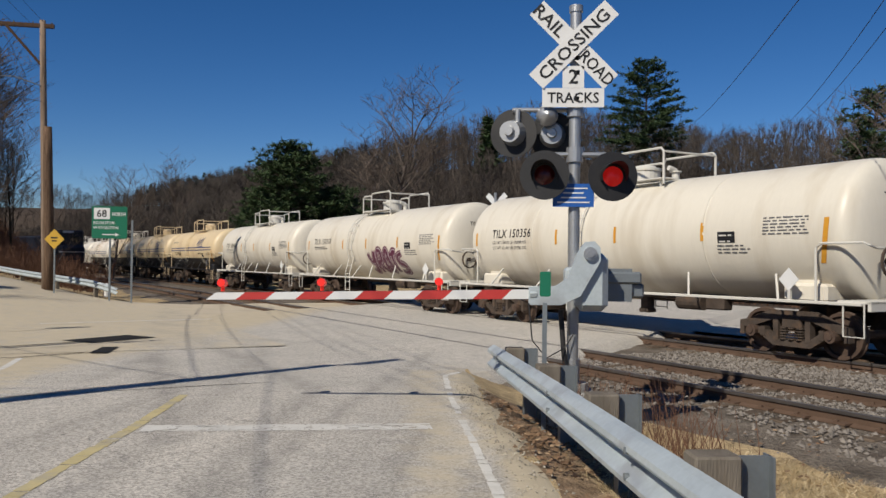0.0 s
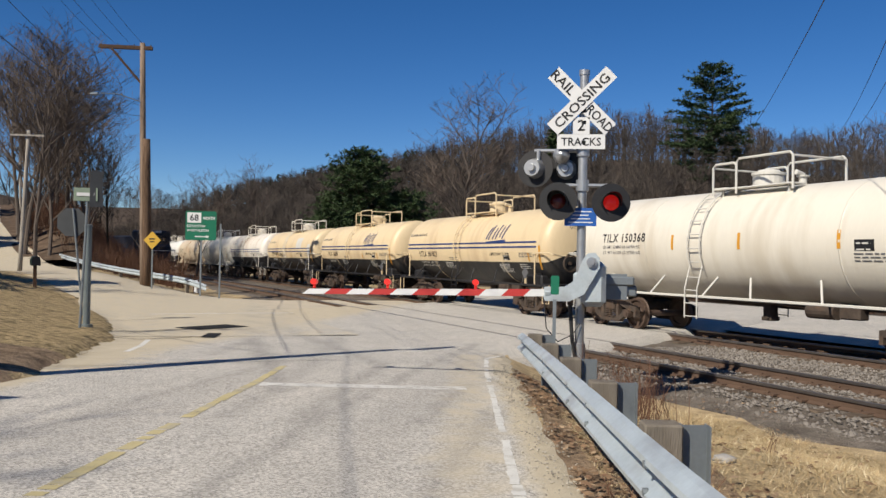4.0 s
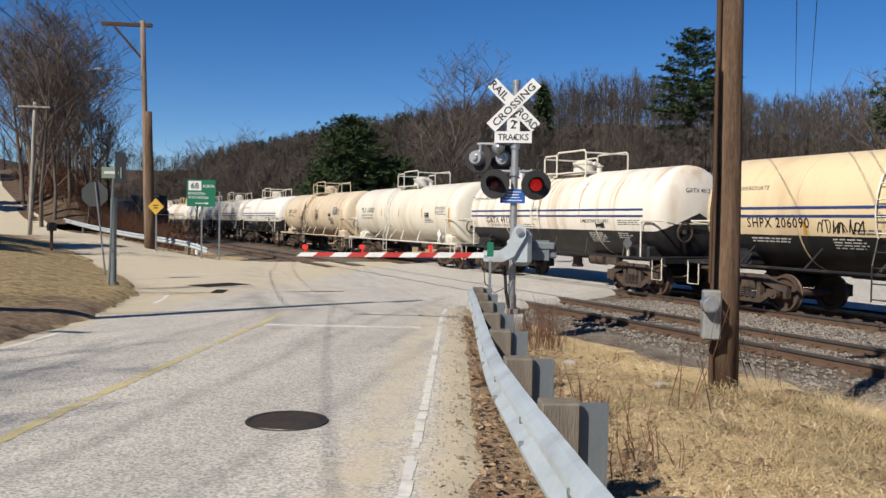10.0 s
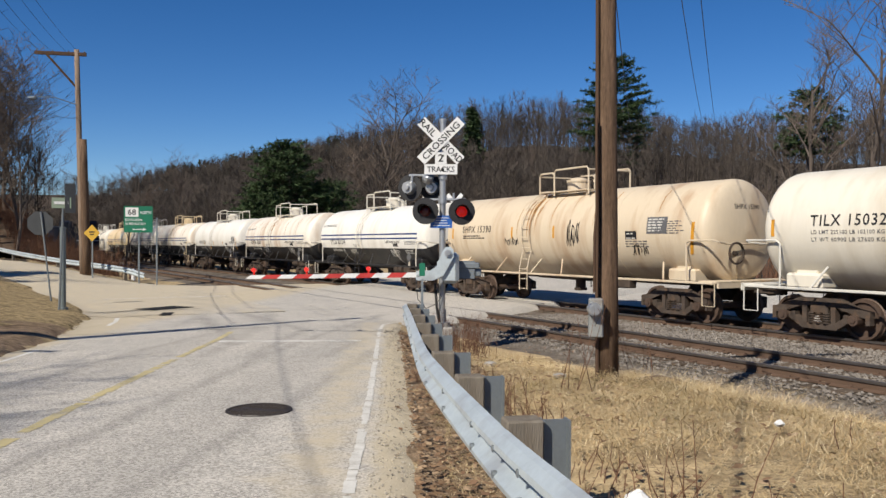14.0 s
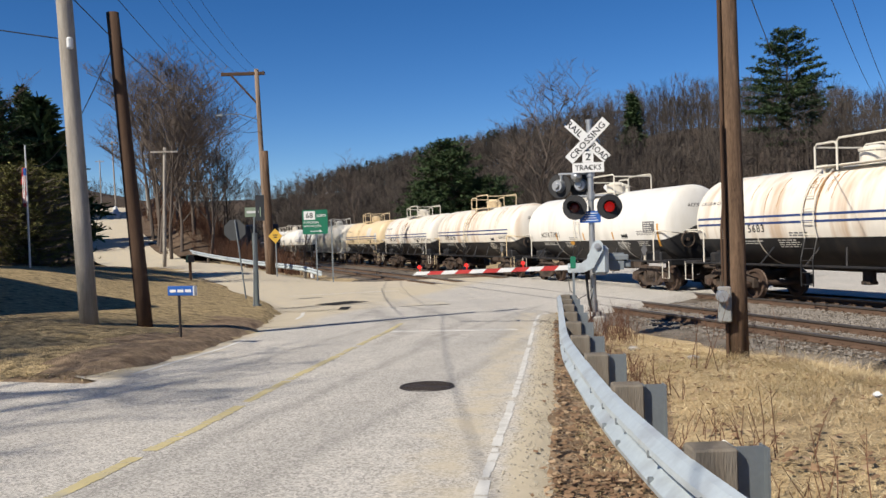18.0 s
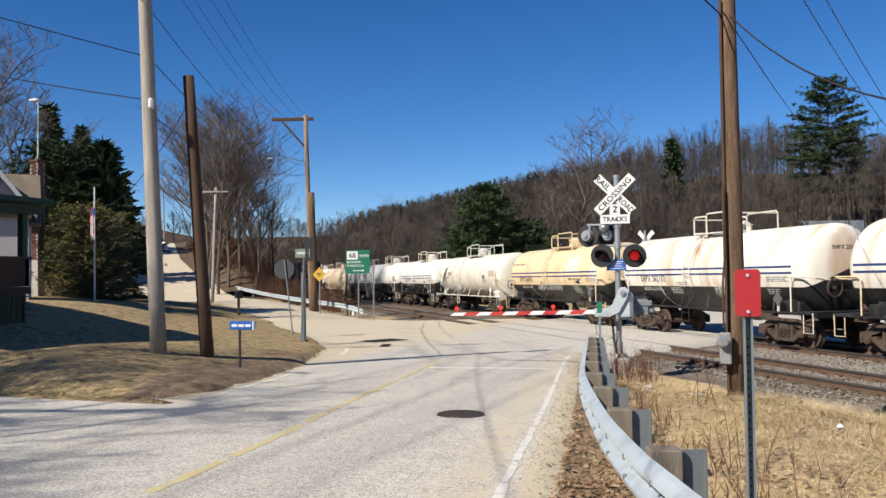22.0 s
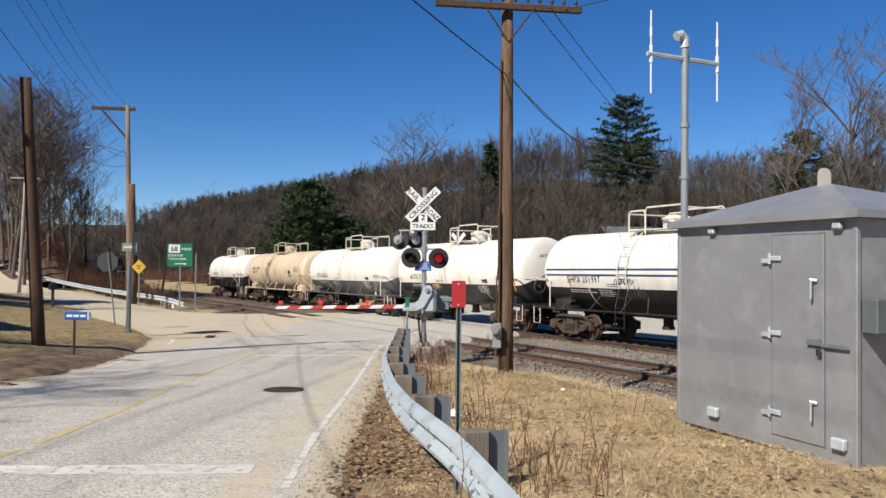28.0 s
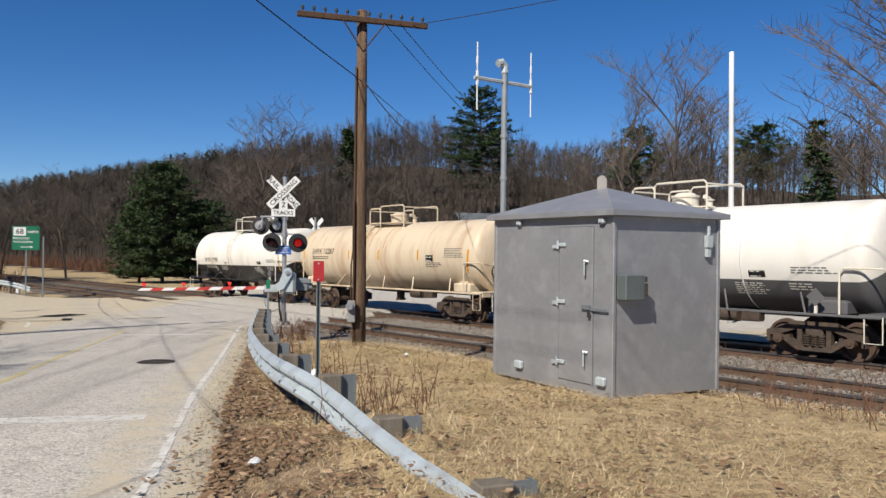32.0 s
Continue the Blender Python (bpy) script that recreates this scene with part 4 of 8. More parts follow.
    for sy in (-1, 1):
        side_sill = Mesh().box((0, sy * 1.42, 1.03), (length + 0.3, 0.07, 0.06), bevel=0.01)
        part("side_rail", side_sill, frame if not split else lower, root)
        for x in (-h + 1.5, -h * 0.42, -h * 0.12, h * 0.12, h * 0.42, h - 1.5):
            part("strut", rail_tube([(x, sy * 1.40, 1.04), (x + (0.25 if x < 0 else -0.25), sy * 1.14, 1.50)], 0.025), frame if not split else lower, root)
    for sx in (-1, 1):
        x = sx * (h - 1.0)
        part("tank_saddle", Mesh().box((x - sx * 0.15, 0, 1.18), (0.9, 2.3, 0.34), bevel=0.05).box((x - sx * 0.15, -0.95, 1.45), (0.5, 0.12, 0.5)).box((x - sx * 0.15, 0.95, 1.45), (0.5, 0.12, 0.5)), lower if split else upper, root)
        e = sx * (pitch / 2 - 0.52)
        part("end_platform", Mesh().box((e - sx * 0.12, 0, 1.06), (0.62, 2.8, 0.05), bevel=0.01).box((e + sx * 0.16, 0, 1.0), (0.06, 2.8, 0.16)), frame if not split else lower, root)
        part("coupler", Mesh().box((sx * (pitch / 2 - 0.2), 0, 0.86), (0.5, 0.2, 0.2), bevel=0.03).box((sx * (pitch / 2 - 0.02), 0.06, 0.86), (0.2, 0.26, 0.26), bevel=0.05), M_TRUCK, root)
        for sy in (-1, 1):
            part("end_rail", rail_tube([(e - sx * 0.85, sy * 1.38, 1.06), (e - sx * 0.85, sy * 1.38, 1.98), (e - sx * 0.75, sy * 1.38, 2.06), (e + sx * 0.05, sy * 1.38, 2.06), (e + sx * 0.1, sy * 1.3, 2.02)], 0.024), frame, root)
            part("stirrup", rail_tube([(e - sx * 0.3, sy * 1.42, 1.05), (e - sx * 0.3, sy * 1.42, 0.48), (e + sx * 0.08, sy * 1.42, 0.48), (e + sx * 0.08, sy * 1.42, 1.05)], 0.016), frame, root)
        part("end_rail", rail_tube([(e + sx * 0.1, -1.3, 2.02), (sx * (h + 0.06), -0.9, 1.98), (sx * (h + 0.06), 0.9, 1.98), (e + sx * 0.1, 1.3, 2.02)], 0.022), frame, root)
        truck_parts(root, sx * (pitch / 2 - 2.1))
    part("brake_cylinder", Mesh().cyl((1.6, -0.55, 0.84), (2.3, -0.55, 0.84), 0.16, n=14).box((2.6, -0.45, 0.86), (0.5, 0.3, 0.3), bevel=0.03).cyl((-2.6, 0.3, 0.84), (2.0, 0.3, 0.80), 0.03, n=6), M_TRUCK, root)
    part("outlet", Mesh().cyl((0, 0, 0.55), (0, 0, 1.1), 0.16, n=12).box((0, 0, 0.55), (0.3, 0.3, 0.1), bevel=0.02), M_TRUCK, root)
    part("handbrake", Mesh().lathe([(0, 0.24), (0.02, 0.28), (0.05, 0.28), (0.06, 0.24)], (h + 0.10, -0.6, 1.75), (h + 0.3, -0.6, 1.75), 16).cyl((h + 0.05, -0.6, 1.75), (h + 0.14, -0.6, 1.75), 0.06), M_TRUCK, root)
    if diamond:
        d = Mesh().prism([(-0.21, 0), (0, -0.21), (0.21, 0), (0, 0.21)], 0.01, pose(h - 1.25, -1.44, 1.42))
        part("placard", d, M_SIGNW if not split else M_TGREY, root, "diamond placard holder")
        part("placard_bracket", Mesh().box((h - 1.25, -1.41, 1.24), (0.06, 0.05, 0.42)), frame, root)
    # writing and marks on both sides
    holder = shell
    if number:
        shell_text(number, 0.24 if not split else 0.23, -h + (1.45 if not split else 1.65), 3.0 if not split else -15.5, M_INK, holder, width=1.85 if not split else 1.75, label="black reporting mark")
        if limits:
            for k, ln_ in enumerate(limits):
                shell_text(ln_, 0.085, -h + (1.48 if not split else 1.7), (-4.2 if not split else limit_ang) - 6.6 * k, M_TGREY if limit_ang > -22 or not split else M_WPATCH, holder, "load_limit", width=1.62)
        else:
            shell_bars(-h + (1.5 if not split else 1.7), -2.6 if not split else -27.5, 2, 1.5, holder, None if not split else M_WPATCH)
    if stripes:
        for a in (-5.6, 2.2) if not logo else (-2.0, 4.8):
            shell_patch("stripe", -h + 0.45, h - 0.75, a, a + 2.6, M_STRIPE, holder, n=2)
    for u in marks:
        shell_patch("mark", u, u + 0.085, -6 if not split else -22, 10 if not split else -9, M_ORANGE, holder, "orange reflective mark", n=3)
    if marks:
        ms = Mesh()
        vs = [on_tank(h - 0.62 - 0.018 * (5 - i) ** 2 * 0.3 + du, (-25 if not split else -34) + i * 7, 0.006) for i in range(6) for du in (0, 0.10)]
        part("mark", ms.add(vs, [(2 * i, 2 * i + 1, 2 * i + 3, 2 * i + 2) for i in range(5)]), M_ORANGE, holder, "long curved orange mark at the end")
    if split:
        shell_bars(h - 3.4, -27.5, 6, 0.9, holder, M_WPATCH, 0.03, 0.06, "data_stencil")
        shell_bars(-1.9, -26.5, 4, 0.9, holder, M_WPATCH, 0.03, 0.07, "data_stencil")
        shell_bars(h - 2.0, -27, 3, 0.7, holder, M_WPATCH, 0.03, 0.07, "data_stencil")
        shell_bars(-1.4, -17.5, 2, 0.85, holder, M_TGREY, 0.03, 0.07)
        if slurry:
            shell_text("CALCIUM CARBONATE", 0.11, -h + 0.5, 22, M_TGREY, holder, width=1.7, label="faded small lettering")
    if logo:
        lg = Mesh()
        for a, b, c, dd in ((0.0, 0.05, 0.26, 0.50), (0.20, 0.02, 0.46, 0.58), (0.52, 0.04, 0.72, 0.46), (0.74, 0.04, 1.0, 0.58), (1.06, 0.10, 1.24, 0.50), (1.26, 0.04, 1.52, 0.60), (0.02, -0.08, 1.55, -0.02)):
            dv = Vector((c - a, dd - b)).normalized()
            pp = Vector((-dv.y, dv.x)) * 0.034
            nn_ = 6
            vs = []
            for t_ in range(nn_ + 1):
                x_, z_ = a + (c - a) * t_ / nn_, b + (dd - b) * t_ / nn_
                vs += [on_tank(1.7 + x_ * 0.92 + sg * pp.x, 10 + math.degrees((z_ + sg * pp.y) / TANK_R), 0.012) for sg in (-1, 1)]
            lg.add(vs, [(2 * t_, 2 * t_ + 1, 2 * t_ + 3, 2 * t_ + 2) for t_ in range(nn_)])
        part("emblem", lg, M_STRIPE, holder, "blue painted emblem")
    if slurry:
        shell_text(slurry, 0.105, 2.0, -13.0, M_INK, holder, label="small black lettering")
    if white_patch:
        shell_patch("repaint_patch", 1.9, 3.1, 4, 34, M_WPATCH, holder, "white repainted patch")
        shell_patch("repaint_patch", h - 1.35, h - 0.75, -18, 14, M_WPATCH, holder)
    shell_bars(h - 1.9, 11 if not split else -10, 6 if not split else 3, 1.1, holder, M_TGREY, 0.025, 0.06)
    if not split:
        shell_bars(h - 3.0, -11, 3, 0.9, holder, M_TGREY, 0.03, 0.07)
    bx = shell_patch("stencil_box", h - 2.98, h - 2.55, -8 if not split else -20, 1.5 if not split else -13, M_INK, holder)
    shell_bars(h - 2.94, -2.2 if not split else -14.5, 2, 0.34, bx, M_WPATCH, 0.03, 0.12)
    for u, a, w_, h_, m_ in tags:
        tag(shell, u, a, w_, h_, m_, int(u * 37 + a + len(number) * 11))
    if panel:
        pn = shell_patch("data_panel", panel, panel + 0.72, *((-2, 17) if not split else (-12, 5)), M_TGREY, shell, "grey stencilled data panel", 0.003)
        shell_bars(panel + 0.05, 13.5 if not split else 1.5, 5, 0.62, pn, M_WPATCH, 0.035, 0.075, "panel_line")
    if hazard:
        shell_patch("hazard_plate", hazard, hazard + 0.36, -31, -24, M_ORANGE, shell, "small orange notice plate", 0.008)
    if streaks:
        rs = random.Random(int(pitch * 10) + len(number))
        for k in range(16):
            u = (lx + rs.gauss(0.25, 0.22)) if k < 9 else rs.uniform(-h + 0.8, h - 0.8)
            a0, a1 = rs.uniform(35, 70), rs.uniform(-12, 30)
            w = rs.uniform(0.010, 0.045) if k < 9 else rs.uniform(0.008, 0.02)
            vs = []
            for q_ in range(9):
                f_ = q_ / 8
                c_ = u + rs.uniform(-0.012, 0.012)
                ww = w * (1 - f_) ** 0.6 * rs.uniform(0.5, 1.3) + 0.003
                vs += [on_tank(c_ - ww, a0 + (a1 - a0) * f_, 0.0035), on_tank(c_ + ww, a0 + (a1 - a0) * f_, 0.0035)]
            part("rust_streak", Mesh().add(vs, [(2 * q_, 2 * q_ + 1, 2 * q_ + 3, 2 * q_ + 2) for q_ in range(8)]), M_RUSTRUN, shell)
    # mark and number on the head facing the camera
    if number:
        hd = text_mesh(number, 0.125, bold=0.006)
        head = [(r_ / TANK_R, x_) for x_, r_ in pr[:9]]
        for v in hd.vertices:
            y_, z_ = v.co.x, 0.62 + v.co.y
            v.co = (h + 0.006 - lerp_table(head, math.hypot(y_, z_) / TANK_R), y_, TANK_Z + z_)
        hd.materials.append(M_INK)
        new("head_number", hd).parent = shell
    if graffiti:
        rnd = random.Random(3)

        def fat(name, pts, w, material, lift, parent, label=""):
            """A broad painted stroke that swells in the middle."""
            line = smooth_line([(a, b, 0) for a, b in pts], 6)
            vs = []
            for k, p in enumerate(line):
                d = (line[min(k + 1, len(line) - 1)] - line[max(k - 1, 0)]).normalized()
                ww = w * (0.75 + 0.35 * math.sin(math.pi * k / (len(line) - 1)))
                for sg in (-1, -0.5, 0, 0.5, 1):
                    vs.append(on_tank(p.x - sg * d.y * ww, math.degrees((p.y + sg * d.x * ww) / TANK_R), lift))
            n = 5
            return part(name, Mesh().add(vs, [(n * k + q, n * k + q + 1, n * k + n + q + 1, n * k + n + q) for k in range(len(line) - 1) for q in range(n - 1)]), material, parent, label)

        glyphs = (((0.0, 0.68), (0.18, 0.42), (0.42, 0.45), (0.55, 0.72), (0.46, 0.25), (0.20, 0.02), (0.02, 0.14)),
                  ((0.72, 0.02), (0.80, 0.70), (1.10, 0.72), (1.08, 0.46), (0.86, 0.38), (1.22, 0.02)),
                  ((1.30, 0.04), (1.46, 0.68), (1.66, 0.70), (1.72, 0.06), (1.40, 0.28)),
                  ((1.84, 0.62), (2.30, 0.70), (2.08, 0.66), (2.10, 0.04)),
                  ((2.82, 0.68), (2.46, 0.58), (2.52, 0.38), (2.86, 0.28), (2.80, 0.06), (2.36, 0.04)))
        for g_ in glyphs:
            pts = [(0.42 + a * 0.98, b * 1.22 - 1.16) for a, b in g_]
            st_ = fat("graffiti", pts, 0.15, M_GRAF1, 0.008, shell, "plum-coloured painted letter shape")
            fat("graffiti_highlight", pts, 0.095, M_GRAF2, 0.0115, st_)
            fat("graffiti_fill", pts, 0.070, M_GRAF1, 0.015, st_)
    return root


MARKS = (-5.75, -1.95, 0.27, 2.90)
WHITE, CREAM, TAN, RUST = M_TWHITE, M_TCREAM, M_TTAN, M_TRUST
L_W, L_S = "white tank car with orange marks on black trucks", "cream tank car with two blue stripes and black belly"
CARS = (  # rear end of the tank at 0 s, and the car
    (-20.57, 13.9, dict(upper=WHITE, lower=WHITE, frame=M_WPATCH, split=False, number="TILX 150356", limits=("LD LMT 224930 LB 102000 KG", "LT WT 61180 LB 27700 KG"), marks=MARKS, label=L_W)),
    (-34.60, 14.2, dict(upper=WHITE, lower=WHITE, frame=M_WPATCH, split=False, number="TILX 150310", marks=MARKS, graffiti=True, label="white tank car with plum graffiti and orange marks")),
    (-48.46, 13.8, dict(upper=WHITE, lower=WHITE, frame=M_WPATCH, split=False, number="TILX 150368", limits=("LD LMT 224800 LB 101900 KG", "LT WT 61200 LB 27760 KG"), marks=MARKS, label=L_W)),
    (-61.65, 13.1, dict(upper=CREAM, lower=M_TBLACK, frame=CREAM, number="UTLX 301823", limits=("LD LMT 223800 LB 101500 KG", "LT WT 62200 LB 28200 KG"), marks=(4.6,), stripes=True, logo=True, slurry="LIMESTONE SLURRY", label="yellowish cream tank car with blue stripes and emblem, black belly")),
    (-74.55, 12.9, dict(upper=CREAM, lower=M_TBLACK, frame=CREAM, number="TILX 16289", marks=(1.45, 3.52), stripes=True, logo=True, slurry="LIMESTONE SLURRY", label="cream tank car with blue stripes and emblem, black belly")),
    (-87.40, 12.9, dict(upper=CREAM, lower=M_TBLACK, frame=WHITE, number="SHPX 206090", marks=(-2.6, 0.7), tags=((-2.2, -21, 1.1, 0.34, M_INK),), stripes=True, slurry="LIMESTONE SLURRY", white_patch=True, label="stained cream tank car with white repainted patches and blue stripes")),
    (-100.20, 12.7, dict(upper=RUST, lower=M_TBLACK, frame=WHITE, number="GATX 4912", limits=("LD LMT 205500LB 93200KG",), limit_ang=-20.6, marks=(), stripes=True, slurry="LIMESTONE SLURRY", label="white tank car with rust streaks, blue stripes and black belly")),
    (-113.65, 13.7, dict(upper=WHITE, lower=WHITE, frame=M_WPATCH, split=False, number="TILX 150325", limits=("LD LMT 225100 LB 102100 KG", "LT WT 60900 LB 27600 KG"), marks=MARKS, label=L_W)),
    (-127.80, 14.2, dict(upper=TAN, lower=TAN, frame=M_TTAN, split=False, number="SHPX 15390", marks=MARKS, panel=4.3, tags=((-2.3, -16, 0.75, 0.26, M_INK), (0.9, -18, 0.62, 0.85, M_INK), (3.7, -28, 0.6, 0.35, M_INK)), label="rust-stained tan tank car on black trucks", diamond=False)),
    (-140.40, 12.6, dict(upper=M_TPURE, lower=M_TBLACK, frame=WHITE, number="UTLX 301374", marks=(), stripes=True, slurry="LIMESTONE SLURRY", label="white tank car with blue stripes and black belly")),
    (-153.10, 12.7, dict(upper=RUST, lower=M_TBLACK, frame=WHITE, number="GATX 5683", marks=(), stripes=True, slurry="LIMESTONE SLURRY", label="white tank car with rust streaks, blue stripes and black belly")),
    (-165.70, 12.6, dict(upper=M_TPURE, lower=M_TBLACK, frame=WHITE, number="ACFX 71921", marks=(-2.57, -0.21, 2.05), panel=4.2, hazard=-1.45, label="white tank car with black belly and orange marks")),
    (-178.70, 12.9, dict(upper=RUST, lower=M_TBLACK, frame=CREAM, number="SHPX 202104", marks=(), stripes=True, label="rust-streaked tank car with blue stripes and black belly")),
    (-190.90, 12.3, dict(upper=RUST, lower=M_TBLACK, frame=WHITE, number="SHPX 202132", marks=(), tags=((0.8, -42, 1.3, 0.6, M_WPATCH),), stripes=True, slurry="LIMESTONE SLURRY", label="off-white tank car with blue stripes and black belly")),
    (-203.70, 12.7, dict(upper=CREAM, lower=M_TBLACK, frame=CREAM, number="SHPX 206226", marks=(), tags=((-1.6, -38, 2.6, 0.5, M_WPATCH),), stripes=True, slurry="LIMESTONE SLURRY", white_patch=True, label="stained cream tank car with white patch and blue stripes")),
    (-217.80, 13.8, dict(upper=WHITE, lower=WHITE, frame=M_WPATCH, split=False, number="TILX 150341", marks=MARKS, label=L_W)),
    (-229.25, 11.5, dict(upper=M_TPURE, lower=M_TBLACK, frame=WHITE, number="SHPX 201997", marks=(-3.4,), tags=((-0.6, -40, 0.9, 0.5, M_TGREY), (-1.0, -18, 0.9, 0.22, M_TGREY)), stripes=True, label="white tank car with blue stripes and black belly")),
    (-241.50, 12.4, dict(upper=M_TPURE, lower=M_TBLACK, frame=WHITE, number="ACFX 71910", marks=(-2.6, 1.59), panel=3.9, hazard=-1.6, label="white tank car with black belly and orange marks")),
    (-254.30, 13.2, dict(upper=M_TPURE, lower=M_TGREY, frame=WHITE, number="UTLX 301363", marks=(), label="white tank car with grey belly")),
    (-268.10, 14.1, dict(upper=TAN, lower=TAN, frame=M_TTAN, split=False, number="SHPX 15287", marks=MARKS, label="rust-stained tan tank car on black trucks", diamond=False)),
    (-280.50, 12.4, dict(upper=M_TPURE, lower=M_TBLACK, frame=WHITE, number="ACFX 71930", marks=(-3.0,), label="white tank car with black belly, last of the train")),
)
TRAIN = []
for rear, pitch_m, kw in CARS:
    TRAIN.append((tank_car(pitch_m, streaks=kw["upper"] in (RUST, TAN), **kw), rear + (pitch_m - 1.25) / 2))


def car_pose(s):
    """Stands a car on the far track, its middle at s."""
    x, y = track(s, W2 + 0.7525)
    x2, y2 = track(s + 1.0, W2 + 0.7525)
    return pose(x, y, RAIL_Z + SLOPE * s, 0, -math.degrees(math.atan(SLOPE)), math.degrees(math.atan2(y2 - y, x2 - x)))


# ---- grade crossing signal ----
def flat_sign(name, outline, material, parent, m, thick=0.006, label=""):
    return part(name, Mesh().prism(outline, thick, m), material, parent, label)


def rect(w, h):
    return [(-w / 2, -h / 2), (w / 2, -h / 2), (w / 2, h / 2), (-w / 2, h / 2)]


def round_rect(w, h, r=0.03):
    out = []
    for cx, cy, a in ((w / 2 - r, -h / 2 + r, -90), (w / 2 - r, h / 2 - r, 0), (-w / 2 + r, h / 2 - r, 90), (-w / 2 + r, -h / 2 + r, 180)):
        for k in range(4):
            t = radians(a + 30 * k)
            out.append((cx + r * math.cos(t), cy + r * math.sin(t)))
    return out


def flasher(root, x, y, z, yaw, lit, r=0.265):
    """A lamp with black background disc and hood, facing -y turned by yaw."""
    m = pose(x, y, z, 0, 0, yaw)
    circ = [(r * math.cos(2 * math.pi * i / 28), r * math.sin(2 * math.pi * i / 28)) for i in range(28)]
    lamp = part("flasher", Mesh().prism(circ, 0.012, m), M_BLACK, root, "round black lamp backboard")
    a, b = m @ Vector((0, 0.012, 0)), m @ Vector((0, 0.15, 0))
    part("lamp_housing", Mesh().cyl(a, b, 0.145, 0.115, 18).cyl(b, m @ Vector((0, 0.20, 0)), 0.06, 0.05, 10), M_ALU, lamp, "grey lamp housing")
    hood = Mesh()
    rr, n = 0.135, 14
    vs = []
    for i in range(n + 1):
        t = radians(-20 + 220 * i / n)
        for d in (0.0, 1.0):
            ext = 0.30 * (0.35 + 0.65 * max(0.0, math.sin(t)))
            for q in (rr, rr + 0.006):
                vs.append(m @ Vector((q * math.cos(t), -0.002 - d * ext, q * math.sin(t))))
    fs = []
    for i in range(n):
        k = 4 * i
        fs += [(k, k + 2, k + 6, k + 4), (k + 1, k + 5, k + 7, k + 3), (k + 2, k + 3, k + 7, k + 6)]
    part("hood", hood.add(vs, fs), M_BLACK, lamp)
    part("lens", Mesh().lathe([(0.0, 0.108), (0.02, 0.09), (0.032, 0.05), (0.035, 0.0)], m @ Vector((0, -0.003, 0)), m @ Vector((0, -1, 0)), 20), M_LENS if lit else M_LENS_OFF, lamp, "red glass lens", smooth=True)
    return lamp


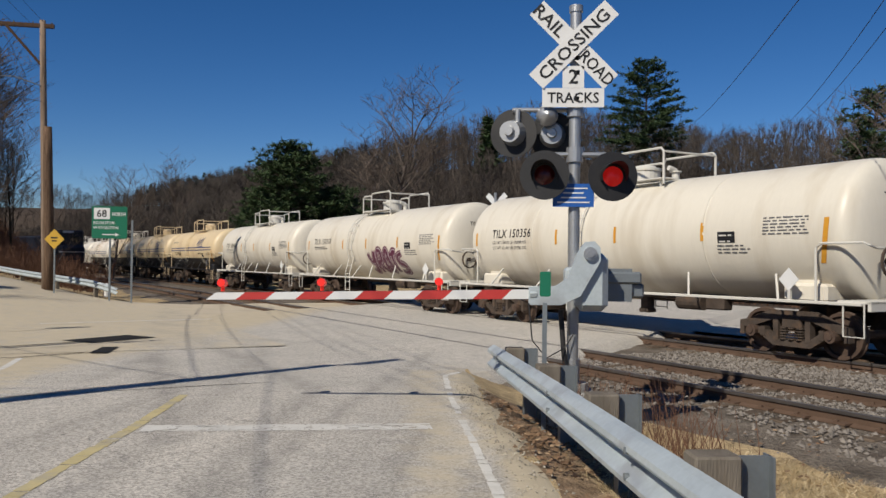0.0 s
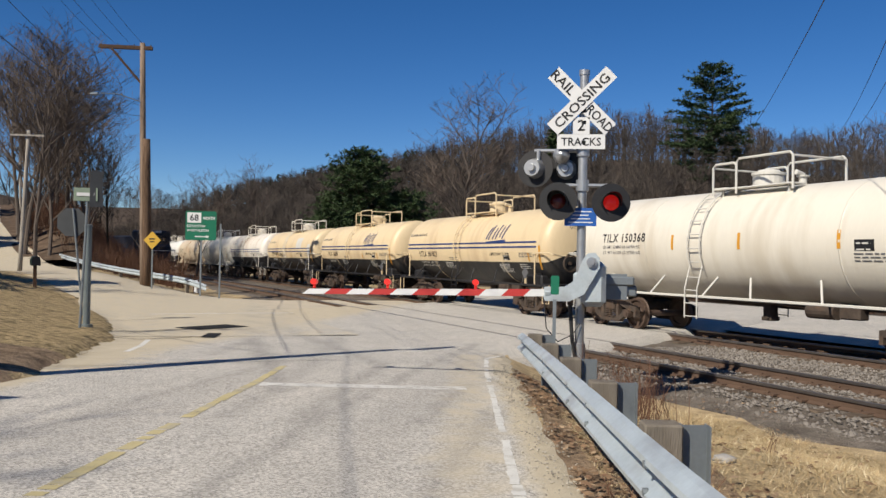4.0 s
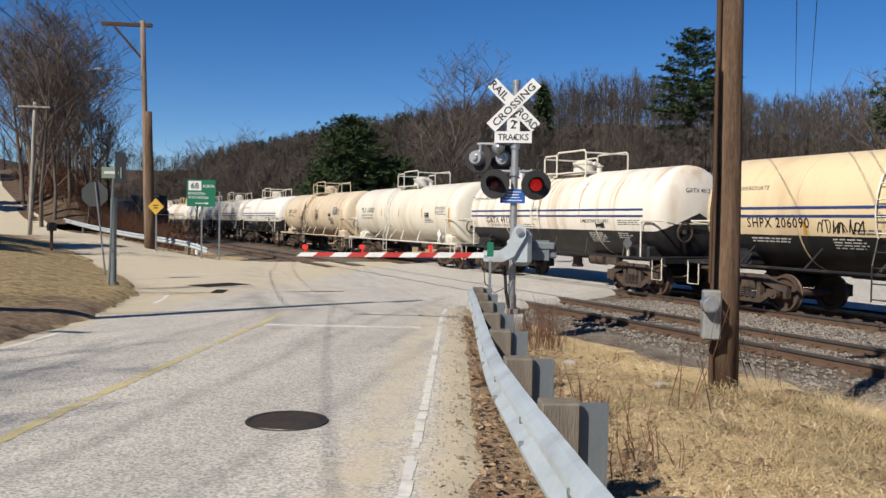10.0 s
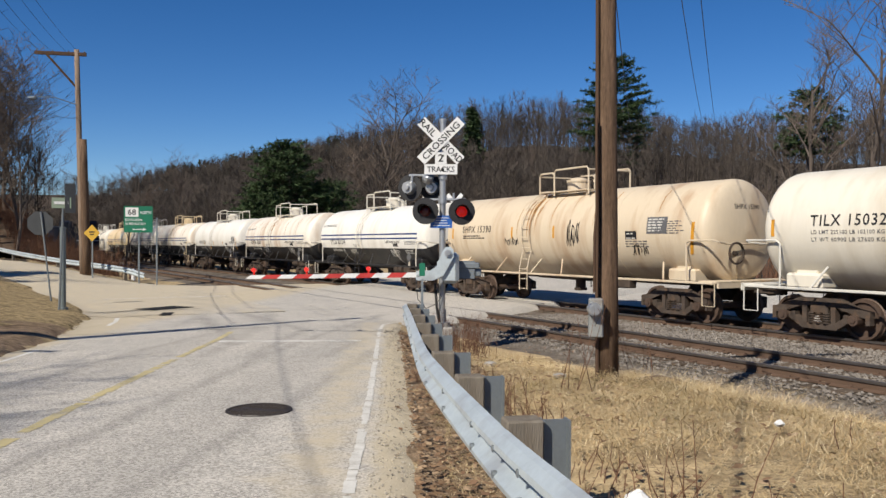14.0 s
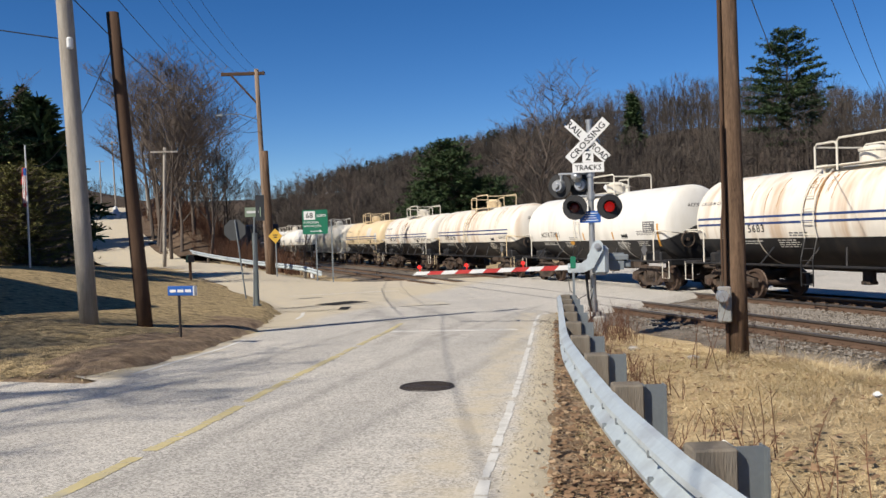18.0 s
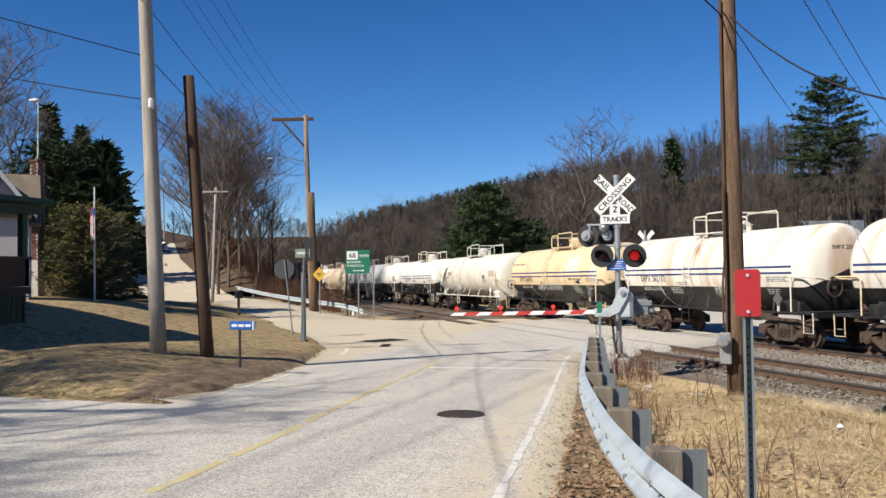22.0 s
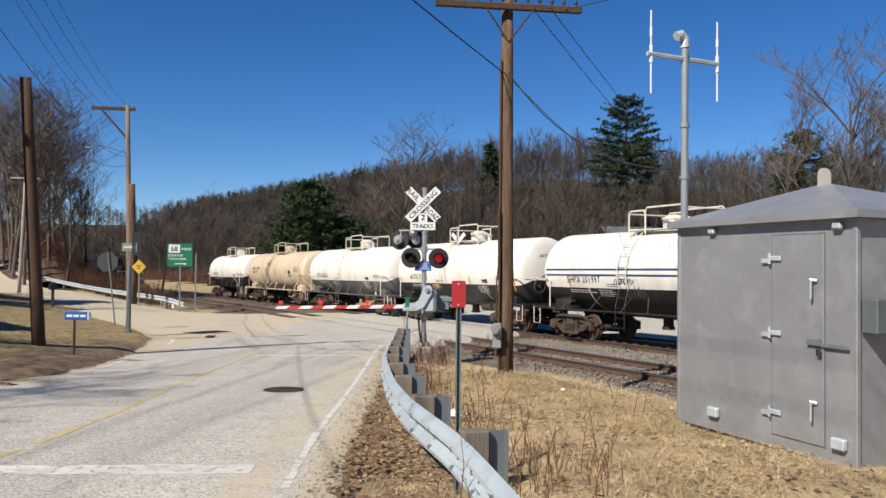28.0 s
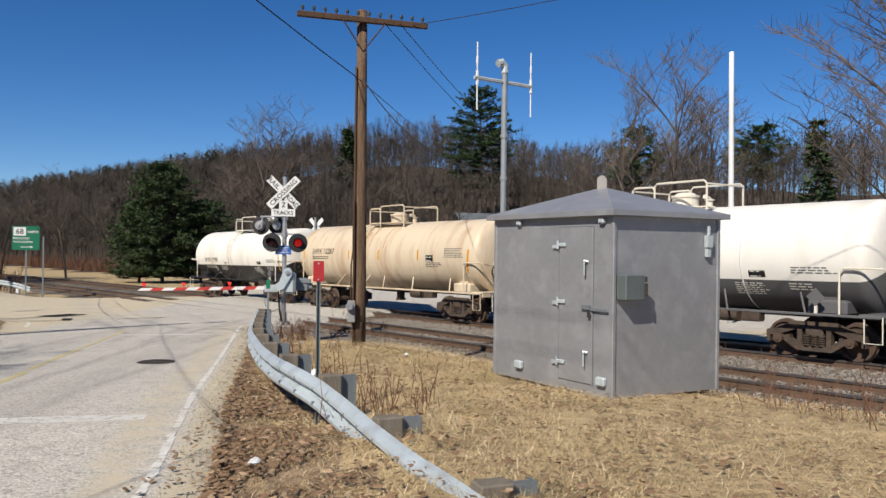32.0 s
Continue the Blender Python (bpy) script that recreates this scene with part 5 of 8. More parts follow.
def crossing_signal():
    x, y = 0.955, 8.2
    root = thing("crossing_signal", pose(0, 0, 0), "railroad crossing mast with crossbuck, red flashers and lowered gate", "crossing signal")
    g = ground_z(x, y)
    part("foundation", Mesh().box((x, y, g + 0.1), (0.5, 0.5, 0.62), bevel=0.03).cyl((x, y, g + 0.4), (x, y, g + 0.5), 0.17, n=16), M_CONC, root, "rough concrete foundation")
    part("mast", Mesh().cyl((x, y, g + 0.38), (x, y, 4.60), 0.063, n=18).cyl((x, y, g + 0.4), (x, y, g + 0.75), 0.085, n=18).cyl((x, y, 4.58), (x, y, 4.65), 0.075, n=18), M_ALU, root, "brushed aluminium mast")
    yf, zc = y - 0.115, 4.20
    for ang, txt, off in ((45, "CROSSING", -0.016), (-45, "RAIL  ROAD", 0.0)):
        mm = pose(x - 0.035, yf + off, zc, 0, -ang, 0)
        blade = flat_sign("crossbuck_blade", rect(1.13, 0.215), M_SIGNW, root, mm, 0.008, "white crossbuck blade")
        t = mm @ pose(0, -0.003, 0, 90, 0, 0)
        if txt == "CROSSING":
            lettering("lettering", txt, 0.135, M_INK, blade, t, width=0.98)
        else:
            lettering("lettering", "RAIL", 0.135, M_INK, blade, mm @ pose(-0.365, -0.003, 0, 90, 0, 0), width=0.40)
            lettering("lettering", "ROAD", 0.135, M_INK, blade, mm @ pose(0.355, -0.003, 0, 90, 0, 0), width=0.44)
    s2 = flat_sign("track_count_plate", rect(0.23, 0.235), M_SIGNW, root, pose(x - 0.035, yf, 3.855), 0.008)
    lettering("lettering", "2", 0.155, M_INK, s2, pose(x - 0.035, yf - 0.003, 3.86, 90, 0, 0))
    st = flat_sign("tracks_plate", rect(0.66, 0.205), M_SIGNW, root, pose(x - 0.035, yf, 3.632), 0.008)
    lettering("lettering", "TRACKS", 0.115, M_INK, st, pose(x - 0.035, yf - 0.003, 3.632, 90, 0, 0), width=0.55)
    for z in (4.06, 4.30, 3.62, 3.9):
        part("clamp", Mesh().cyl((x, y, z - 0.03), (x, y, z + 0.03), 0.075, n=14).box((x, y - 0.085, z), (0.06, 0.06, 0.05)), M_ALU, root)
    # lamps facing the road and the side road
    part("lamp_arm", Mesh().cyl((x - 0.42, y - 0.02, 3.03), (x + 0.46, y - 0.02, 3.03), 0.028, n=10).cyl((x, y, 2.95), (x, y, 3.11), 0.09, n=14)
         .cyl((x - 0.35, y, 2.78), (x - 0.35, y, 3.03), 0.03, n=8).cyl((x + 0.40, y, 2.78), (x + 0.40, y, 3.03), 0.03, n=8), M_ALU, root)
    flasher(root, x - 0.335, y - 0.16, 2.795, -8, False)
    flasher(root, x + 0.39, y - 0.16, 2.785, 4, True)
    part("lamp_arm", Mesh().cyl((x - 0.68, y + 0.02, 3.52), (x + 0.05, y + 0.02, 3.52), 0.026, n=10).cyl((x - 0.30, y, 3.40), (x - 0.30, y, 3.62), 0.05, n=12)
         .cyl((x, y, 3.44), (x, y, 3.58), 0.09, n=14).cyl((x - 0.62, y, 3.30), (x - 0.62, y, 3.52), 0.03, n=8), M_ALU, root)
    flasher(root, x - 0.66, y + 0.05, 3.27, 160, False)
    flasher(root, x - 0.22, y + 0.26, 3.28, 172, False)
    bell = Mesh().lathe([(0.0, 0.0), (0.03, 0.08), (0.10, 0.115), (0.13, 0.12)], (x - 0.30, y - 0.1, 3.46), (x - 0.30, y + 1, 3.46), 16)
    part("bell", bell, M_ALU, root, smooth=True)
    bl = flat_sign("notice_plate", rect(0.44, 0.25), M_BLUE, root, pose(x - 0.02, y - 0.10, 2.585), 0.006, "small blue notice plate")
    for k, w in enumerate((0.30, 0.22, 0.26, 0.34)):
        part("notice_line", Mesh().box((x - 0.02, y - 0.103, 2.66 - k * 0.05), (w, 0.004, 0.014)), M_SIGNW, bl)
    # gate mechanism, arm bracket, counterweight and arm
    part("gate_case", Mesh().box((x + 0.17, y - 0.10, 1.66), (0.34, 0.42, 0.62), bevel=0.07).box((x + 0.0, y - 0.02, 1.66), (0.2, 0.26, 0.3), bevel=0.03), M_GALV, root, "rounded silver gate mechanism case")
    out = [(0.22, 0.20), (0.16, 0.27), (0.06, 0.26), (0.0, 0.18), (-0.12, -0.12), (-0.24, -0.20), (-0.52, -0.21), (-0.52, -0.40), (-0.18, -0.40), (0.02, -0.30), (0.22, 0.06)]
    brk = part("arm_bracket", Mesh().prism(out, 0.05, pose(x + 0.02, y - 0.38, 1.82)), M_GALV, root, "curved galvanised arm bracket")
    part("pivot", Mesh().cyl((x + 0.13, y - 0.42, 1.96), (x + 0.13, y - 0.2, 1.96), 0.07, n=16).cyl((x + 0.13, y - 0.44, 1.96), (x + 0.13, y - 0.38, 1.96), 0.04, n=12), M_ALU, brk)
    part("counterweight", Mesh().box((x + 0.52, y + 0.12, 1.70), (0.46, 0.10, 0.13), bevel=0.02).box((x + 0.62, y + 0.2, 1.56), (0.34, 0.12, 0.16), bevel=0.02).box((x + 0.45, y + 0.12, 1.62), (0.4, 0.05, 0.36)), M_TIN, root)
    part("conduit", Mesh().tube([(x - 0.02, y - 0.08, g + 0.35), (x - 0.10, y - 0.1, g + 0.8), (x - 0.14, y - 0.08, 1.35)], 0.028, 8), M_BLACK, root)
    part("cable", Mesh().tube([(x - 0.50, y - 0.40, 1.44), (x - 0.46, y - 0.42, 1.05), (x - 0.30, y - 0.3, 0.86), (x - 0.1, y - 0.15, 0.95), (x, y - 0.1, 1.1)], 0.008, 5), M_WIRE, root)
    a, b = Vector((x - 0.42, y - 0.36, 1.53)), Vector((-2.85, 7.64, 1.47))
    ax = (b - a)
    n = 11
    arm = part("gate_arm", Mesh().tube([a, a + ax * 0.02], 0.04, 6), M_GALV, root)
    yaw = math.degrees(math.atan2(ax.y, ax.x)) - 180
    ln = ax.length
    for k in range(n):
        c = a + ax * ((k + 0.5) / n)
        sh = 0.05
        wd = 0.098 - 0.028 * k / n
        dx = ln / n / 2
        o = [(-dx - sh, -wd / 2), (dx - sh, -wd / 2), (dx + sh, wd / 2), (-dx + sh, wd / 2)]
        part("arm_stripe", Mesh().prism(o, 0.03, pose(c.x, c.y, c.z, 0, math.degrees(math.asin(ax.z / ln)), yaw)), M_REDARM if k % 2 else M_SIGNW, arm, "red reflective stripe" if k % 2 else "white reflective stripe")
    for fct in (0.30, 0.66, 0.965):
        c = a + ax * fct
        lm = Mesh().cyl((c.x, c.y + 0.02, c.z + 0.05), (c.x, c.y + 0.02, c.z + 0.10), 0.02, n=8).cyl((c.x, c.y - 0.045, c.z + 0.14), (c.x, c.y + 0.06, c.z + 0.13), 0.042, n=14)
        part("arm_lamp", lm, M_ARMLAMP, arm, "small red lamp on the gate arm")
    return root


crossing_signal()
gp = thing("marker_post", pose(0.6, 7.5, ground_z(0.6, 7.5)), "thin steel post with a small green plate", "marker post")
part("post", Mesh().box((0, 0, 0.62), (0.045, 0.03, 1.3)), M_TIN, gp)
part("plate", Mesh().prism(round_rect(0.11, 0.25, 0.02), 0.005, pose(0, -0.03, 1.46)), M_GREEN, gp, "small green plate")

# ---- guardrails ----
W_PROF = [(0.0, -0.155), (0.03, -0.14), (0.075, -0.10), (0.08, -0.07), (0.03, -0.025), (0.0, 0.0), (0.03, 0.025), (0.08, 0.07), (0.075, 0.10), (0.03, 0.14), (0.0, 0.155)]


def guardrail(name, line, tops, face, post_at, label, wood=True, post_side=1):
    """line: plan points; tops: height of the beam's top over the ground at each; face: +1 if the ridge looks to the left of travel."""
    root = thing(name, pose(0, 0, 0), label, "guardrail")
    pts = smooth_line([(x, y, ground_z(x, y) * 0.0 + z) for (x, y), z in zip(line, tops)])
    ms = Mesh()
    k = len(W_PROF)
    vs, fs = [], []
    for sgn in (0.0, -0.004):
        for j, p in enumerate(pts):
            a = (pts[min(j + 1, len(pts) - 1)] - pts[max(j - 1, 0)])
            a.z = 0
            a.normalize()
            nn = Vector((-a.y, a.x, 0)) * face
            for o, z in W_PROF:
                vs.append(p + nn * (o + sgn) + Vector((0, 0, z - 0.155)))
    N = len(pts)
    for s in (0, 1):
        for j in range(N - 1):
            for i in range(k - 1):
                q = (s * N + j) * k + i
                fs.append((q, q + 1, q + k + 1, q + k) if s == 0 else (q, q + k, q + k + 1, q + 1))
    part("beam", ms.add(vs, fs), M_GALV, root, "galvanised W-beam rail", smooth=False)
    bolt = Mesh().cyl((0, 0, -0.012), (0, 0, 0.012), 0.02, n=8).make("bolt", M_TIN)
    for (x, y, dx, dy, top) in post_at:
        yaw = math.degrees(math.atan2(dy, dx))
        g = ground_z(x, y)
        mm = pose(x, y, g, 0, 0, yaw)
        if wood:
            pst = part("post", Mesh().box((0, -post_side * 0.275, (top - 0.02) / 2 - 0.15), (0.010, 0.148, top + 0.28)).box((0, -post_side * 0.206, (top - 0.02) / 2 - 0.15), (0.10, 0.010, top + 0.28)).box((0, -post_side * 0.344, (top - 0.02) / 2 - 0.15), (0.10, 0.010, top + 0.28)), M_TIN, root, "steel I-beam post", at=mm)
            part("blockout", Mesh().box((0.0, -post_side * 0.10, top - 0.19), (0.15, 0.20, 0.36), bevel=0.010), M_POST, pst, "weathered wooden block")
        else:
            part("post", Mesh().box((0, -post_side * 0.1, top / 2 - 0.15), (0.16, 0.16, top + 0.28), bevel=0.01), M_POST, root, "wooden post", at=mm)
    for j in range(2, N - 1, 5):
        p = pts[j]
        a = (pts[j + 1] - pts[j - 1])
        yaw = math.degrees(math.atan2(a.y, a.x))
        for dz in (-0.09, -0.22):
            b = new("bolt", bolt)
            b.parent = root
            nn = Vector((-math.sin(radians(yaw)), math.cos(radians(yaw)), 0)) * face * 0.072
            b.matrix_basis = Matrix.Translation(p + nn + Vector((0, 0, dz + 0.005))) @ pose(0, 0, 0, 90, 0, yaw)
    return root


GR = [(0.12, 9.4), (0.50, 6.0), (0.78, 3.4), (0.92, 2.1), (1.18, -0.2), (1.41, -1.7), (1.69, -3.3), (1.84, -4.1), (1.97, -4.7), (2.21, -5.7), (2.45, -6.5), (2.72, -7.25), (2.93, -7.95), (3.10, -8.55), (3.23, -9.03), (3.37, -9.55), (3.50, -10.05), (3.64, -10.5), (3.96, -11.6), (4.35, -13.0)]
GT = [road_z(y) + h for (x, y), h in zip(GR, (0.56, 0.58, 0.585, 0.585, 0.585, 0.585, 0.585, 0.585, 0.585, 0.585, 0.58, 0.545, 0.505, 0.465, 0.435, 0.41, 0.395, 0.385, 0.36, 0.33))]


def gr_posts():
    out = []
    pts = smooth_line([(x, y, z) for (x, y), z in zip(GR, GT)], 40)
    for yy in (8.3, 6.4, 4.55, 2.72, 0.92, -0.82, -2.38, -4.0, -5.75, -7.35, -9.1, -10.9):
        for a, b in zip(pts, pts[1:]):
            if a.y >= yy > b.y:
                d = b - a
                out.append((a.x, a.y, d.x, d.y, a.z + 0.055 - ground_z(a.x, a.y)))
    return out


guardrail("guardrail", GR, GT, -1, gr_posts(), "galvanised guardrail on steel posts with wooden blocks beside the road", post_side=-1)
GL = [(-15.6, 33.4), (-17.4, 34.9), (-20.5, 37.4), (-24.1, 40.6), (-30.5, 46.8), (-37.4, 53.8)]
GLT = [0.28, 0.54, 0.70, 0.84, 1.17, 1.65]
guardrail("guardrail", GL, GLT, 1, [(x, y, -0.7, 0.7, z - ground_z(x, y)) for (x, y), z in list(zip(GL, GLT))[1:]], "galvanised guardrail along the sanded side road", wood=False, post_side=1)


# ---- poles ----
def pole(name, foot, top, r0, r1, material, label, segs=5):
    root = thing(name, pose(0, 0, 0), label, "utility pole")
    a, b = Vector(foot), Vector(top)
    a.z = ground_z(a.x, a.y) - 0.2
    pts = [a.lerp(b, i / segs) for i in range(segs + 1)]
    part("shaft", Mesh().tube(pts, r0, 16, r1), material, root, smooth=True)
    return root


def crossarm(root, c, d, length, brace=True, pins=6, size=(0.11, 0.09), material=None):
    c, d = Vector(c), Vector((*d, 0)).normalized()
    yaw = math.degrees(math.atan2(d.y, d.x))
    nn = Vector((-d.y, d.x, 0))
    arm = part("crossarm", Mesh().box(c + nn * -0.16, (length, size[1], size[0]), pose(0, 0, 0, 0, 0, yaw), 0.01), material or M_POLE, root, "weathered wooden crossarm")
    for i in range(pins):
        u = (i / (pins - 1) - 0.5) * (length - 0.2)
        p = c + d * u + nn * -0.16
        part("insulator", Mesh().cyl(p + Vector((0, 0, 0.05)), p + Vector((0, 0, 0.12)), 0.014, n=6).lathe([(0.1, 0.0), (0.1, 0.03), (0.14, 0.035), (0.17, 0.025), (0.18, 0.0)], p, p + Vector((0, 0, 1)), 10), M_GLASS_G, arm)
    if brace:
        for sg in (-1, 1):
            part("brace", Mesh().tube([c + d * (sg * 0.45) + nn * -0.2, c + Vector((0, 0, -0.6)) + nn * -0.1], 0.016, 5), M_POLE_DARK, arm)
    return arm


M_METER = mat("meter_steel", (0.36, 0.37, 0.36), 0.55, 0.3, 0.12, 4, 40, 0.1, (0.25, 0.17, 0.11), 0.5, 6)
M_BACK = mat("sign_back", (0.10, 0.105, 0.11), 0.75, 0.1, 0.1, 3, 40, 0.1)
M_DULLPIPE = mat("dull_pipe", (0.20, 0.235, 0.24), 0.5, 0.3, 0.12, 3, 40, 0.1)
M_GLASS_G = mat("insulator", (0.05, 0.06, 0.06), 0.3, 0, 0.1, 5, 40, 0)
bp = pole("utility_pole", (3.11, 0.75, 0.8), (3.08, 1.10, 7.35), 0.120, 0.100, M_POLE, "brown wooden utility pole with meter box and conduit in dry grass")
crossarm(bp, (3.08, 1.06, 7.12), (2.45, 0.55), 2.6, pins=12, material=M_POLE_DARK)
part("conduit", Mesh().tube([(2.98, 0.68, 0.72), (2.98, 0.80, 3.2), (2.98, 0.94, 6.2)], 0.022, 8), M_POLE_DARK, bp, "dark conduit")
part("conduit", Mesh().tube([(2.93, 0.60, 1.7), (2.93, 0.62, 2.3), (2.96, 0.68, 2.6), (2.96, 0.74, 3.6)], 0.014, 8), M_POLE_DARK, bp, "thin bent conduit")
mb = part("meter_box", Mesh().box((2.945, 0.58, 1.43), (0.15, 0.12, 0.42), bevel=0.015), M_METER, bp, "grey electric meter box")
part("meter", Mesh().cyl((2.915, 0.53, 1.53), (2.915, 0.43, 1.53), 0.075, 0.07, 20).cyl((2.915, 0.43, 1.53), (2.915, 0.41, 1.53), 0.055, n=20), M_ALU, mb, "round glass meter")
wp = pole("utility_pole", (-7.95, 3.55, 0.8), (-8.22, 3.36, 10.5), 0.168, 0.125, M_POLE_GREY, "pale grey wooden utility pole on the lawn")
part("bracket", Mesh().box((-7.98, 3.36, 6.0), (0.1, 0.12, 0.22), bevel=0.03), M_SIGNW, wp, "small white cable bracket")
pole("utility_pole", (-7.28, 4.3, 0.8), (-7.60, 4.1, 6.7), 0.148, 0.115, M_POLE_DARK, "dark cut-off wooden pole stub on the lawn")
fp = pole("utility_pole", (-19.75, 35.2, 0), (-20.17, 35.37, 12.3), 0.17, 0.13, M_POLE_TALL, "tall wooden utility pole beside the side road")
crossarm(fp, (-20.9, 35.0, 12.05), (-1, -0.25), 2.6, brace=False, pins=4, size=(0.19, 0.15), material=M_POLE_DARK)
part("brace", Mesh().tube([(-21.6, 34.85, 12.0), (-20.2, 35.3, 10.3)], 0.065, 6), M_POLE_DARK, fp)
part("street_lamp", Mesh().tube([(-20.1, 35.2, 9.3), (-21.0, 34.6, 9.6), (-21.7, 34.2, 9.55)], 0.025, 6).box((-21.95, 34.1, 9.5), (0.42, 0.2, 0.13), bevel=0.04), M_TIN, fp)
st = pole("pole_stub", (-19.3, 34.7, 0), (-19.45, 34.6, 7.35), 0.23, 0.19, M_POLE, "brown wooden pole stub lashed beside a taller pole")
for foot, top in (((-29.35, 39.28, 1), (-29.1, 39.44, 8.5)), ((-50.3, 69.2, 5), (-50.6, 69.2, 11.6)), ((-76.2, 99.8, 8), (-76.5, 99.8, 17.5)), ((-107, 138, 8), (-107, 138, 19))):
    q = pole("utility_pole", foot, top, 0.13, 0.10, M_POLE_GREY, "weathered utility pole along the side road")
    crossarm(q, (top[0], top[1], top[2] - 0.3), (1, 0.3), 1.8, brace=False, pins=3, material=M_POLE_GREY)
pole("white_pole", (17.0, 14.4, 0.3), (17.0, 14.6, 10.3), 0.11, 0.09, M_SIGNW, "tall plain white pole beyond the tracks")


def wire(pts, sag, r=0.011, n=14):
    ms = Mesh()
    out = []
    for a, b in zip(pts, pts[1:]):
        a, b = Vector(a), Vector(b)
        for i in range(n):
            t = i / n
            out.append(a.lerp(b, t) - Vector((0, 0, sag * 4 * t * (1 - t))))
    out.append(Vector(pts[-1]))
    ob = part("overhead_wire", ms.tube(out, r, 5), M_WIRE)
    return tagged(ob, "thin black overhead wire between utility poles", "wire", "overhead wires")


for dx in (-1.0, -0.45, 0.3, 0.9):
    wire([(-20.9 + dx, 35.0 + dx * 0.25, 12.15), (-8.22 + dx * 0.6, 3.36 - dx * 0.3, 10.4 + 0.15 * dx), (8.0 + dx, -32, 10.6)], 0.55, 0.008)
wire([(-20.1, 35.25, 9.1), (-8.15, 3.42, 8.1), (3.0, -32, 9.4)], 0.8, 0.009)
wire([(-20.1, 35.25, 8.6), (-8.12, 3.45, 7.0)], 0.9, 0.012)
wire([(-20.1, 35.25, 9.6), (-29.1, 39.44, 8.3), (-50.6, 69.2, 11.3), (-76.5, 99.8, 17.2)], 0.6, 0.014)
wire([(-20.9, 35.0, 12.1), (-50.6, 69.2, 11.4)], 0.8, 0.011)
wire([(-8.15, 3.40, 7.0), (-19, -10, 10.4)], 0.3, 0.011)
wire([(-8.15, 3.40, 6.1), (-22, -2, 9.6)], 0.35, 0.011)
wire([(-7.55, 4.1, 6.2), (-22.6, 19.5, 5.6)], 0.7, 0.011)
wire([(-6.0, -24, 9.2), (3.0, 0.98, 6.0)], 0.5, 0.011)
wire([(3.1, 0.98, 6.0), (5.14, -3.62, 3.75)], 0.45, 0.011)
wire([(3.9, 1.2, 7.1), (18, -8, 9.0)], 0.4, 0.008)
for k in (0.5, 0.8):
    wire([(3.0 + k, 0.6, 7.0), (19 + k * 3, 60, 11)], 1.2, 0.009)
wire([(3.0, 0.5, 5.9), (20, 90, 16)], 1.6, 0.009)

# ---- signal shed with antenna ----
SH_L, SH_F, SH_R = Vector((4.886, -4.548)), Vector((5.842, -6.584)), Vector((7.34, -5.88))
SH_B = SH_L + SH_R - SH_F


